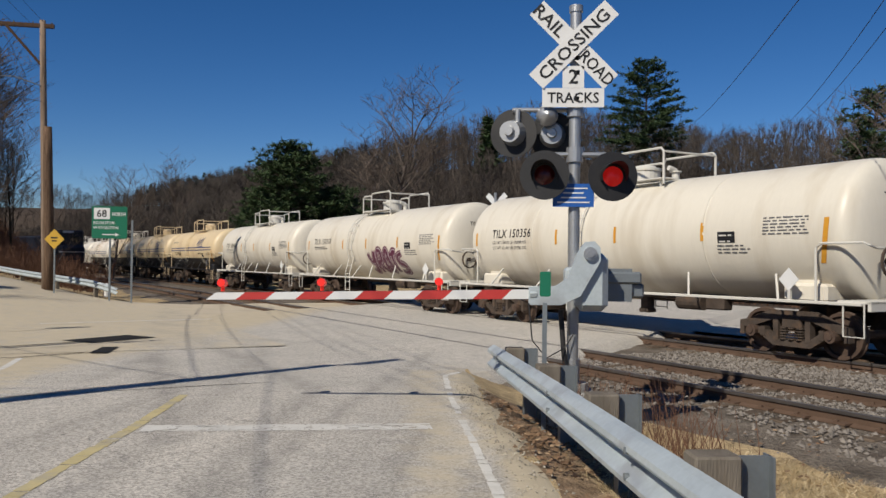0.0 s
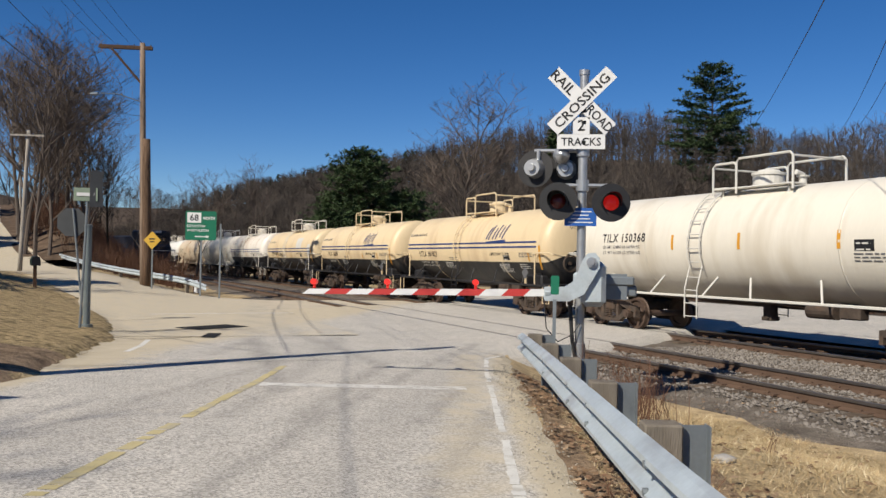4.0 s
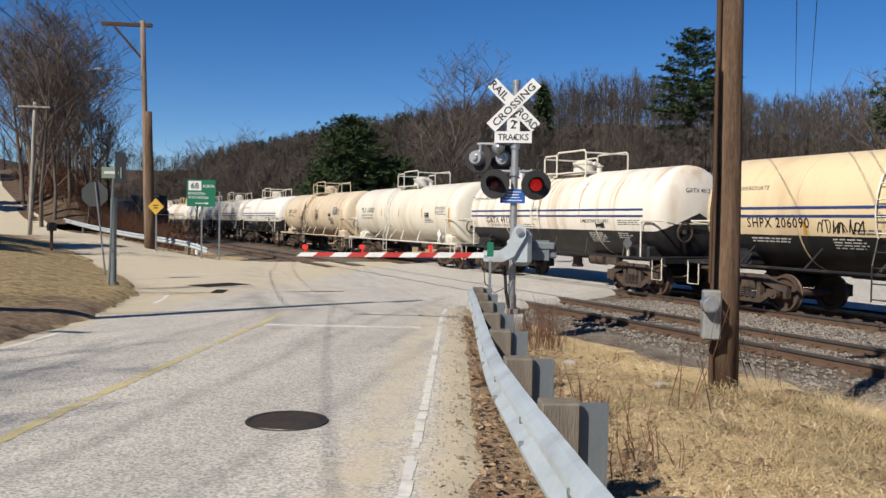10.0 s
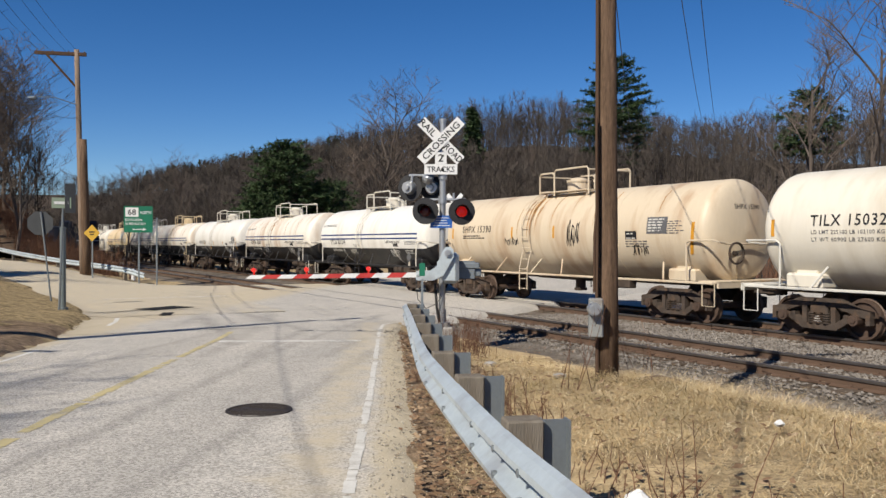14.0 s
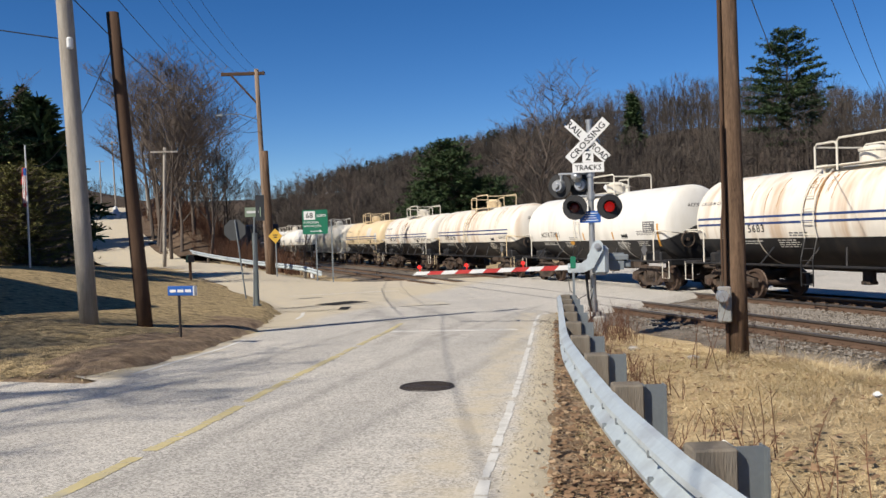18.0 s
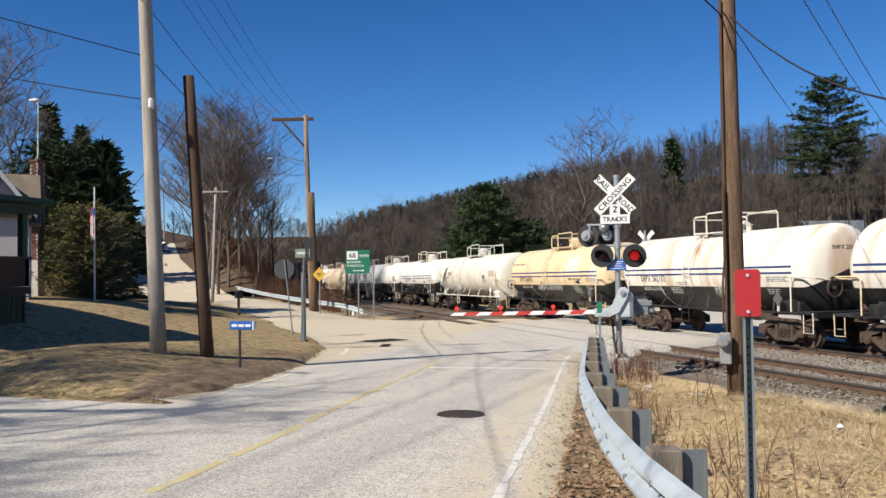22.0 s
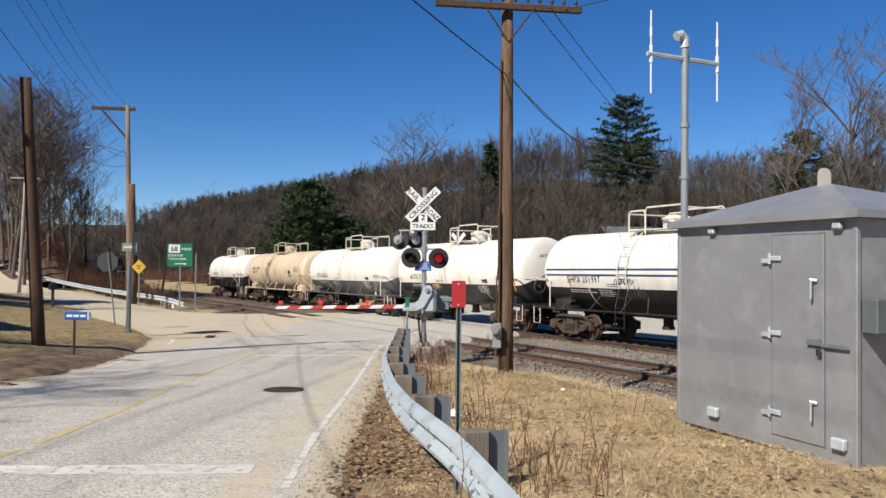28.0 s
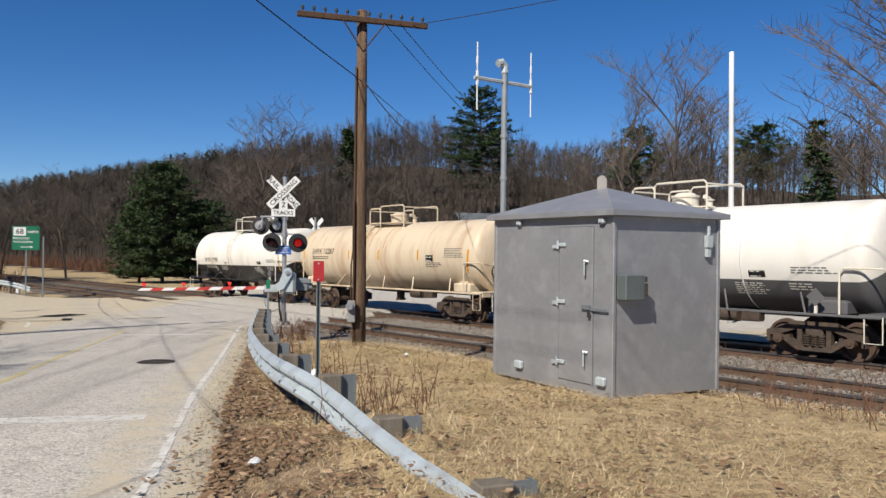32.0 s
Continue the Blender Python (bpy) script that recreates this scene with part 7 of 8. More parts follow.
def house():
    gz0 = ground_z(-13.6, 1.0)
    root = thing("porch_house", pose(0, 0, 0), "dark brown house with green-trimmed porch and red gable on the lawn", "house")
    x0, y0, y1 = -14.0, -1.2, 4.3
    zb, ze, zr_ = gz0 - 0.4, 5.15, 7.15
    ym = (y0 + y1) / 2
    part("wall", Mesh().box((x0 - 4, ym, (zb + ze) / 2), (8, y1 - y0, ze - zb)), M_BROWNW, root)
    part("gable", Mesh().add([(x0 + 0.02, y0, ze), (x0 + 0.02, y1, ze), (x0 + 0.02, ym, zr_), (x0 - 0.1, y0, ze), (x0 - 0.1, y1, ze), (x0 - 0.1, ym, zr_)], [(0, 1, 2), (5, 4, 3), (0, 3, 4, 1), (1, 4, 5, 2), (2, 5, 3, 0)]), M_DKRED, root, "dark red shingled gable")
    for sg in (-1, 1):
        ye = ym + sg * ((y1 - y0) / 2 + 0.5)
        k = (zr_ - ze) / ((y1 - y0) / 2)
        zl = ze - 0.5 * k
        vs = [(x0 + 0.5, ym, zr_ + 0.05), (x0 + 0.5, ye, zl), (x0 - 8.5, ye, zl), (x0 - 8.5, ym, zr_ + 0.05)]
        vs += [(a, b, c + 0.16) for a, b, c in vs]
        part("roof", Mesh().add(vs, [(0, 1, 2, 3), (7, 6, 5, 4), (0, 4, 5, 1), (1, 5, 6, 2), (2, 6, 7, 3), (3, 7, 4, 0)]), M_DKROOF, root, "dark shingled roof slope")
    # porch
    px, zf = -11.9, 2.25
    part("porch_floor", Mesh().box(((x0 + px) / 2, ym, zf - 0.08), (px - x0, y1 - y0, 0.16)), M_BROWNW, root)
    part("porch_wall", Mesh().box((px - 0.05, ym, zf + 0.32), (0.1, y1 - y0 - 0.1, 0.62)).box(((x0 + px) / 2, y1 - 0.1, zf + 0.32), (px - x0, 0.1, 0.62)), M_BROWNW, root, "low panelled porch wall")
    part("porch_cap", Mesh().box((px - 0.05, ym, zf + 0.66), (0.18, y1 - y0, 0.06)).box(((x0 + px) / 2, y1 - 0.1, zf + 0.66), (px - x0, 0.18, 0.06)), M_BROWNW, root)
    # added dark sheets that stand in for the shade under the porch
    part("skirt", Mesh().box((px - 0.12, ym, zf - 0.46), (0.04, y1 - y0 - 0.1, 0.74)).box(((x0 + px) / 2, y1 - 0.12, zf - 0.46), (px - x0 - 0.2, 0.04, 0.74)), M_DKGREEN, root, "dark sheet standing in for the shade behind the lattice")
    lat = Mesh()
    for i in range(int((y1 - y0) / 0.16)):
        lat.box((px - 0.03, y0 + 0.08 + i * 0.16, zf - 0.42), (0.02, 0.05, 0.62))
    for i in range(4):
        lat.box((px - 0.02, ym, zf - 0.22 - i * 0.14), (0.02, y1 - y0, 0.03))
    part("lattice", lat, M_DKGREEN, root, "dark green porch lattice")
    part("porch_roof", Mesh().box(((x0 + px) / 2 + 0.1, ym, 4.18), (px - x0 + 0.7, y1 - y0 + 0.5, 0.14), bevel=0.02).box(((x0 + px) / 2 + 0.05, ym, 4.01), (px - x0 + 0.3, y1 - y0 + 0.2, 0.22)), M_DKGREEN, root, "flat porch roof with green fascia")
    for yy in (y1 - 0.15, y1 - 2.7, y0 + 0.2):
        part("porch_post", Mesh().box((px - 0.08, yy, (zf + 3.95) / 2 + 0.3), (0.16, 0.16, 3.95 - zf - 0.6), bevel=0.01), M_DKGREEN, root)
    for k in range(5):
        part("step", Mesh().box((px + 0.2 + k * 0.28, y1 - 4.4, zf - 0.18 - k * 0.19), (0.32, 1.6, 0.07)).box((px + 0.06 + k * 0.28, y1 - 4.4, zf - 0.10 - k * 0.19), (0.03, 1.6, 0.14)), M_CONC if k % 2 else M_BROWNW, root, "wooden porch step")
    window(root, pose(x0 + 0.02, y1 - 2.2, 3.7, 0, 0, 90), 1.1, 1.3)
    window(root, pose(x0 + 0.02, y1 - 4.6, 3.7, 0, 0, 90), 0.9, 1.3)
    window(root, pose(x0 + 0.04, ym, 5.75, 0, 0, 90), 0.7, 0.8)
    cx, cy = -24.1, 17.6
    ch = part("chimney", Mesh().box((cx, cy, (zb + 7.35) / 2), (0.4, 0.4, 7.35 - zb)), M_CONC, root, "brick chimney")
    brick = Mesh().box((0, 0, 0), (0.155, 0.02, 0.058)).make("brick", M_BRICK)
    for r in range(54):
        z = 3.2 + r * 0.0765
        for side in range(2):
            for k in range(3):
                u = (k - 1) * 0.165 + (0.08 if r % 2 else 0.0) - 0.04
                if abs(u) > 0.16:
                    continue
                b = new("brick", brick)
                b.parent = ch
                b.matrix_basis = pose(cx + u, cy - 0.206, z) if side == 0 else pose(cx + 0.206, cy + u, z, 0, 0, 90)
    part("chimney_cap", Mesh().box((cx, cy, 7.38), (0.5, 0.5, 0.12), bevel=0.02), M_BRICK, ch)
    part("chimney_pipe", Mesh().cyl((cx, cy, 7.4), (cx, cy, 7.55), 0.09), M_TIN, ch)


house()


def white_house():
    gz = ground_z(-22.35, 11.0)
    root = thing("white_house", pose(-22.35, 11.0, gz, 0, 0, -46), "white clapboard house with brown shingled roof behind the porch house", "house")
    h = 6.15 - 1.77 - gz
    part("wall", Mesh().box((0, 0, h / 2 - 0.3), (4.4, 6.0, h + 0.6)), M_WSIDE, root)
    for i in range(int(h / 0.16)):
        part("clapboard", Mesh().box((2.205, 0, 0.1 + i * 0.16), (0.02, 6.0, 0.012)), M_WSIDE, root)
    part("gable", Mesh().add([(-2.2, -3, h), (2.2, -3, h), (0, -3, h + 1.6), (-2.2, 3, h), (2.2, 3, h), (0, 3, h + 1.6)], [(0, 1, 2), (5, 4, 3), (0, 3, 4, 1)]), M_WSIDE, root)
    for sg in (-1, 1):
        vs = [(0, -3.3, h + 1.65), (sg * 2.6, -3.3, h - 0.25), (sg * 2.6, 3.3, h - 0.25), (0, 3.3, h + 1.65)]
        vs += [(a, b, c + 0.12) for a, b, c in vs]
        part("roof", Mesh().add(vs, [(0, 1, 2, 3), (7, 6, 5, 4), (0, 4, 5, 1), (1, 5, 6, 2), (2, 6, 7, 3), (3, 7, 4, 0)]), M_SHINGLE, root, "brown shingled roof slope")
    # cross gable towards the lawn, with clapboards and white rakes
    ya, za, hw_, dz = 1.95, h + 1.62, 0.98, 1.30
    part("front_gable", Mesh().add([(0, ya - hw_, za - dz), (0, ya + hw_, za - dz), (0, ya, za), (2.75, ya - hw_, za - dz), (2.75, ya + hw_, za - dz), (2.75, ya, za)], [(0, 2, 1), (3, 4, 5), (0, 1, 4, 3)]), M_WSIDE, root)
    for i in range(8):
        w = hw_ * (1 - i / 8.5) * 2 - 0.1
        part("clapboard", Mesh().box((2.765, ya, za - dz + 0.1 + i * 0.19), (0.03, w, 0.05)), M_WSIDE, root)
    for sg in (-1, 1):
        vs = [(2.95, ya, za + 0.02), (2.95, ya + sg * (hw_ + 0.2), za - dz - 0.24), (-0.4, ya + sg * (hw_ + 0.2), za - dz - 0.24), (-0.4, ya, za + 0.02)]
        vs += [(a, b, c + 0.1) for a, b, c in vs]
        part("roof", Mesh().add(vs, [(0, 1, 2, 3), (7, 6, 5, 4), (0, 4, 5, 1), (1, 5, 6, 2), (2, 6, 7, 3), (3, 7, 4, 0)]), M_SHINGLE, root, "brown shingled roof slope")
        vs = [(2.96, ya, za + 0.12), (2.96, ya + sg * (hw_ + 0.22), za - dz - 0.16), (2.96, ya + sg * (hw_ + 0.22), za - dz - 0.36), (2.96, ya, za - 0.10)]
        vs += [(a + 0.04, b, c) for a, b, c in vs]
        part("rake", Mesh().add(vs, [(3, 2, 1, 0), (4, 5, 6, 7), (0, 1, 5, 4), (2, 3, 7, 6), (1, 2, 6, 5), (3, 0, 4, 7)]), M_SIGNW, root, "white rake board")
    # low wing with a shed roof
    ht = 4.35 - gz
    part("wing", Mesh().box((2.95, 0.6, ht / 2 - 0.4), (1.5, 4.6, ht + 0.8)), M_WSIDE, root, "low grey-white wing")
    part("wing_roof", Mesh().box((3.0, 0.6, ht + 0.12), (1.7, 4.8, 0.24), bevel=0.03), M_SHINGLE, root)
    window(root, pose(3.73, -0.9, ht - 1.75, 0, 0, 90), 0.9, 1.0)
    window(root, pose(2.23, 1.9, h - 0.35, 0, 0, 90), 1.1, 0.9)
    part("wall_lamp", Mesh().box((3.75, 0.7, ht - 0.35), (0.1, 0.5, 0.08), bevel=0.02).cyl((3.80, 0.5, ht - 0.35), (3.92, 0.4, ht - 0.42), 0.06).cyl((3.80, 0.9, ht - 0.35), (3.92, 1.0, ht - 0.42), 0.06), M_SIGNW, root, "twin flood lamp")


white_house()
fl = thing("flagpole", pose(-18.2, 14.0, ground_z(-18.2, 14.0)), "white flagpole with a limp striped flag", "flagpole")
part("pole", Mesh().cyl((0, 0, -0.1), (0, 0, 4.2), 0.035, 0.025, 10), M_SIGNW, fl)
fg = Mesh()
for k in range(7):
    fg.box((-0.06 - 0.02 * (k % 3), 0.0, 3.35 - 0.19 * k), (0.16 - 0.01 * (k % 2), 0.05 + 0.02 * (k % 3), 0.19))
part("flag", fg, M_RED, fl, "limp red and white striped flag")
part("flag_stripe", Mesh().box((-0.05, -0.045, 2.8), (0.03, 0.01, 1.1)).box((-0.11, -0.045, 2.7), (0.03, 0.01, 0.9)), M_SIGNW, fl)
part("canton", Mesh().box((-0.03, -0.04, 3.3), (0.1, 0.02, 0.25)), M_BLUE, fl)
yl = thing("yard_lamp", pose(-26.5, 20.2, ground_z(-26.5, 20.2)), "tall thin lamp post with a white head behind the house", "lamp")
part("post", Mesh().cyl((0, 0, 0), (0, 0, 9.2), 0.05, 0.035, 8), M_SIGNW, yl)
part("head", Mesh().box((-0.2, 0, 9.2), (0.5, 0.22, 0.14), bevel=0.04), M_SIGNW, yl)
# white house far beyond the tracks and a far signal
fh = thing("far_house", pose(18.1, 88.5, 2.5, 0, 0, 12), "white house with grey roof among the bare trees", "house")
part("wall", Mesh().box((0, 0, 1.2), (5, 5, 4.2)), M_WSIDE, fh)
for sg in (-1, 1):
    vs = [(-3.3, 0, 4.9), (-3.3, sg * 2.9, 3.1), (3.3, sg * 2.9, 3.1), (3.3, 0, 4.9)]
    vs += [(a, b, c + 0.12) for a, b, c in vs]
    part("roof", Mesh().add(vs, [(0, 1, 2, 3), (7, 6, 5, 4), (0, 4, 5, 1), (1, 5, 6, 2), (2, 6, 7, 3), (3, 7, 4, 0)]), M_TIN, fh)
window(fh, pose(-1.4, -2.53, 1.8), 0.9, 1.2)
window(fh, pose(1.4, -2.53, 1.8), 0.9, 1.2)


def signal_tower():
    x, y = track(-63, 11.5)
    root = thing("signal_mast", pose(x, y, rail_z(-63) - 0.3, 0, 0, 20), "white ladder frame of a railway signal beyond the train", "signal")
    part("pole", Mesh().cyl((0, 0.2, 0), (0, 0.2, 6.6), 0.07, n=10), M_TIN, root)
    for sx in (-0.28, 0.28):
        part("rail", Mesh().box((sx, 0, 5.55), (0.07, 0.07, 1.9)), M_SIGNW, root)
    for k in range(5):
        part("rung", Mesh().box((0, 0, 4.7 + k * 0.44), (0.5, 0.06, 0.07)), M_SIGNW, root)
    part("panel", Mesh().box((0, 0.05, 5.2), (0.42, 0.03, 0.34)), M_SIGNW, root)


signal_tower()
# the far side's crossing signal, seen over the cars
bx, by = track(-27.5, 9.6)
bc = thing("far_crossing_signal", pose(bx, by, rail_z(-27) - 0.1, 0, 0, 150), "back of the far crossing mast with crossbuck and lamps", "crossing signal")
part("mast", Mesh().cyl((0, 0, -0.2), (0, 0, 4.6), 0.06, n=12), M_ALU, bc)
for a in (45, -45):
    part("crossbuck_blade", Mesh().prism(rect(1.22, 0.228), 0.008, pose(0, -0.1, 4.1, 0, a, 0)), M_SIGNW, bc)
for sx in (-0.38, 0.38):
    flasher(bc, sx, -0.15, 2.6, 0, False)
    flasher(bc, sx, 0.15, 3.3, 180, False)


def parked_train():
    """Locomotive and covered cars standing on the line behind the brush."""
    lx, ly = -39.6, 70.6
    z = -0.6
    lo = thing("locomotive", pose(lx, ly, z, 0, 0, 140), "dark blue diesel locomotive standing behind the brush", "locomotive")
    M_LOCO = mat("loco_paint", (0.012, 0.016, 0.03), 0.5, 0, 0.15, 2, 20, 0.1)
    part("frame", Mesh().box((0, 0, 1.2), (14, 2.8, 0.35), bevel=0.03), M_BLACK, lo)
    part("hood", Mesh().box((1.5, 0, 2.5), (9.6, 1.9, 2.3), bevel=0.12), M_LOCO, lo)
    cab = part("cab", Mesh().box((-4.4, 0, 2.75), (2.3, 2.8, 2.8), bevel=0.15), M_LOCO, lo)
    part("window", Mesh().box((-5.57, 0.6, 3.35), (0.02, 0.7, 0.5)), M_PANE, cab)
    part("window", Mesh().box((-5.57, -0.6, 3.35), (0.02, 0.7, 0.5)), M_PANE, cab)
    part("nose", Mesh().box((-6.2, 0, 2.1), (1.3, 1.9, 1.5), bevel=0.2), M_LOCO, lo)
    part("number_board", Mesh().box((-5.6, 0, 4.0), (0.06, 0.9, 0.2)), M_SIGNW, cab)
    for sx in (-4, 4):
        for k in (-1.2, 0, 1.2):
            part("wheelset", Mesh().cyl((sx + k, -0.9, 0.5), (sx + k, 0.9, 0.5), 0.5, n=16), M_TRUCK, lo)
    part("handrail", Mesh().tube([(-6.8, -1.35, 1.4), (-6.8, -1.35, 2.4), (6.8, -1.35, 2.4), (6.8, -1.35, 1.4)], 0.03, 5).tube([(-6.9, -1.3, 2.3), (-6.9, 1.3, 2.3)], 0.03, 5), M_SIGNW, lo)
    for i, mt in enumerate((M_TGREY, M_TGREY)):
        q = thing("covered_hopper", pose(lx - 9.6 - i * 7.4, ly + 8.0 + i * 6.2, z, 0, 0, 140), "grey rounded freight car standing behind the brush", "freight car")
        part("body", Mesh().lathe([(0, 0.9), (0.1, 1.45), (8.4, 1.45), (8.5, 0.9)], (-4.2, 0, 2.5), (9, 0, 2.5), 20), mt, q, smooth=True)
        part("end", Mesh().cyl((-4.25, 0, 2.5), (-4.1, 0, 2.5), 1.3, n=20), M_TRUCK, q)
        part("end", Mesh().cyl((4.1, 0, 2.5), (4.35, 0, 2.5), 1.3, n=20), M_TRUCK, q)
        part("frame", Mesh().box((0, 0, 1.0), (9, 2.2, 0.3)), M_BLACK, q)
        for sx in (-3, 3):
            part("wheelset", Mesh().cyl((sx, -0.8, 0.45), (sx, 0.8, 0.45), 0.45, n=14), M_TRUCK, q)


parked_train()


# ---- trees ----
def branch_tree(rnd, h, spread=0.5, levels=4, r0=0.16, clear=0.25, first=9):
    """Bare tree: trunk and limbs that divide into fine twigs."""
    trunk, twigs = Mesh(), Mesh()

    def grow(p, d, length, r, lev):
        n = 4 if lev < 2 else 2
        pts = [p]
        q, dd = p.copy(), d.copy()
        for i in range(n):
            dd = (dd + Vector((rnd.uniform(-1, 1), rnd.uniform(-1, 1), rnd.uniform(-0.4, 0.9))) * (0.13 if lev == 0 else 0.22)).normalized()
            q = q + dd * (length / n)
            pts.append(q.copy())
        (trunk if lev < 2 else twigs).tube(pts, r, 7 if lev == 0 else (5 if lev == 1 else 3), r * (0.35 if lev else 0.3))
        if lev >= levels:
            return
        k = first if lev == 0 else rnd.randint(4, 6)
        for i in range(k):
            f = (clear + (0.98 - clear) * (i + rnd.random()) / k) if lev == 0 else 0.3 + 0.7 * (i + rnd.random()) / k
            j = min(n - 1, int(f * n))
            b = pts[j].lerp(pts[j + 1], f * n - j)
            az = rnd.uniform(0, 2 * math.pi)
            side = Vector((math.cos(az), math.sin(az), 0))
            nd = (dd * (0.55 if lev else 0.75) + side * (spread + 0.35 * rnd.random()) * (1.1 if lev else 1.0) + Vector((0, 0, 0.25))).normalized()
            grow(b, nd, length * rnd.uniform(0.42, 0.62) * (1 - 0.35 * f if lev == 0 else 1), max(0.014, r * 0.42), lev + 1)

    grow(Vector((0, 0, -0.2)), Vector((0, 0, 1)), h * 0.92, r0, 0)
    return trunk, twigs


def conifer(rnd, h, width, clear=0.12, layers=26, droop=-0.1, shape=0.8, tuft=0.55, per=9):
    """Evergreen: trunk, limbs and sprays of needles, uneven and gappy."""
    trunk, green = Mesh(), Mesh()
    trunk.tube([(0, 0, -0.3), (0.05, 0.02, h * 0.5), (0, 0, h * 0.98)], h * 0.014 + 0.05, 8, 0.03)
    for i in range(layers):
        f = (i + rnd.random()) / layers
        z = h * (clear + (0.99 - clear) * f)
        rad = width * ((1 - f) ** shape) * rnd.uniform(0.6, 1.08) + 0.12
        for k in range(per):
            if rnd.random() < 0.12:
                continue
            az = rnd.uniform(0, 2 * math.pi)
            ln = rad * rnd.uniform(0.55, 1.0)
            d = Vector((math.cos(az), math.sin(az), droop + rnd.uniform(-0.12, 0.25)))
            a, b = Vector((0, 0, z)), Vector((0, 0, z)) + d * ln
            trunk.tube([a, b], 0.035, 3, 0.008)
            m = max(2, int(ln / 0.28))
            for j in range(m):
                c = a.lerp(b, 0.25 + 0.75 * (j + rnd.random()) / m)
                for _ in range(3):
                    s = tuft * rnd.uniform(0.5, 1.0)
                    u = (d.normalized() * rnd.uniform(0.2, 1) + Vector((rnd.uniform(-1, 1), rnd.uniform(-1, 1), rnd.uniform(-0.5, 0.7))) * 0.8).normalized()
                    w = u.cross(Vector((rnd.uniform(-1, 1), rnd.uniform(-1, 1), 1))).normalized() * s * 0.22
                    green.add([c - w, c + w, c + u * s + w * 0.3, c + u * s - w * 0.3], [(0, 1, 2, 3)])
    return trunk, green


def tree(name, x, y, meshes, mats, label, cat, m_extra=None, group="", scale_z=0):
    root = thing(name, pose(x, y, ground_z(x, y) + scale_z, 0, 0, (x * 37 + y * 11) % 360), label, cat, group)
    part("trunk", meshes[0], mats[0], root)
    part("crown", meshes[1], mats[1], root)
    return root


def round_pine(rnd, h, width, clear, layers, per, tuft, low=0.55):
    """White pine: tiers of upswept limbs with clumps of needles, broad rounded crown with gaps between the tiers."""
    trunk, green = Mesh(), Mesh()
    trunk.tube([(0, 0, -0.5), (0.1, 0.05, h * 0.5), (0, 0, h * 0.97)], h * 0.013 + 0.05, 8, 0.04)
    for i in range(layers):
        f = (i + 0.35 * rnd.random()) / layers
        z = h * (clear + (0.99 - clear) * f)
        prof = min(1.0, low + (1 - low) * f / 0.25) * max(0.0, 1 - f ** (1.9 if low < 0.7 else 3.4)) ** 0.75
        for k in range(per):
            az = rnd.uniform(0, 2 * math.pi)
            ln = width * prof * rnd.uniform(0.62, 1.14) + 0.25
            rise = rnd.uniform(0.02, 0.20) + 0.5 * f * f
            d = Vector((math.cos(az), math.sin(az), rise))
            a = Vector((0, 0, z + rnd.gauss(0, 0.1)))
            b = a + d * ln
            trunk.tube([a, b], 0.045, 3, 0.01)
            for j in range(max(4, int(ln / 0.30))):
                c = a.lerp(b, 0.28 + 0.76 * rnd.random() ** 0.8) + Vector((rnd.gauss(0, 0.25), rnd.gauss(0, 0.25), rnd.uniform(-0.02, 0.22)))
                for _ in range(13):
                    s = 0.60 * tuft * rnd.uniform(0.5, 1.0)
                    u = Vector((rnd.gauss(0, 1), rnd.gauss(0, 1), rnd.gauss(0.2, 0.45))).normalized()
                    w = u.cross(Vector((rnd.uniform(-1, 1), rnd.uniform(-1, 1), 1))).normalized() * s * 0.13
                    green.add([c - w, c + w, c + u * s], [(0, 1, 2)])
    return trunk, green


rnd = random.Random(11)


def pine(x, y, top, width, clear, layers, per, tuft, label, name="pine_tree", low=0.55):
    tree(name, x, y, round_pine(rnd, top - ground_z(x, y), width, clear, layers, per, tuft, low), (M_BARK, M_NEEDLE), label, "tree")


pine(20.2, 103.4, 26.8, 5.9, 0.25, 15, 17, 1.0, "tall green white pine with a rounded crown above the bare woods", low=0.5)
pine(-14.7, 60.5, 9.9, 3.5, 0.05, 22, 22, 0.75, "bushy dark green pine behind the train", low=0.9)
pine(-11.6, 62.0, 6.6, 3.4, 0.05, 14, 22, 0.75, "low bushy green pine behind the train", low=0.9)
pine(-17.0, 61.5, 6.0, 2.6, 0.05, 12, 20, 0.75, "low bushy green pine behind the train", low=0.9)
pine(31.0, 66.0, 15.5, 3.2, 0.45, 9, 12, 0.9, "green pine standing among the bare trees")
pine(44.0, 66.0, 16.0, 3.6, 0.40, 10, 12, 0.9, "green pine standing among the bare trees")
tree("spruce_tree", 25.8, 23.7, conifer(rnd, 9.3, 2.3, 0.05, 26, -0.25, 0.9, 0.6, 9), (M_BARK, M_NEEDLE), "slender dark spruce beyond the tracks", "tree")
tree("spruce_tree", 0.5, 132.0, conifer(rnd, 11, 2.6, 0.2, 24, -0.1, 0.8, 1.2, 12), (M_BARK, M_NEEDLE), "dark pointed spruce on the wooded hill", "tree")
pine(-27.6, 22.6, 8.8, 2.9, 0.1, 13, 26, 0.6, "dark green pine behind the hedge", low=0.8)
M_HEDGE = mat("hedge_leaves", (0.150, 0.142, 0.052), 0.8, 0, 0.3, 0.8, 6, 0, island=0.7)
tree("spruce_tree", -26.1, 24.2, conifer(rnd, 9.3 - ground_z(-26.1, 24.2), 3.3, 0.16, 34, 0.0, 0.8, 0.7, 20), (M_BARK, M_NEEDLE), "dark blue-green spruce behind the hedge", "tree")
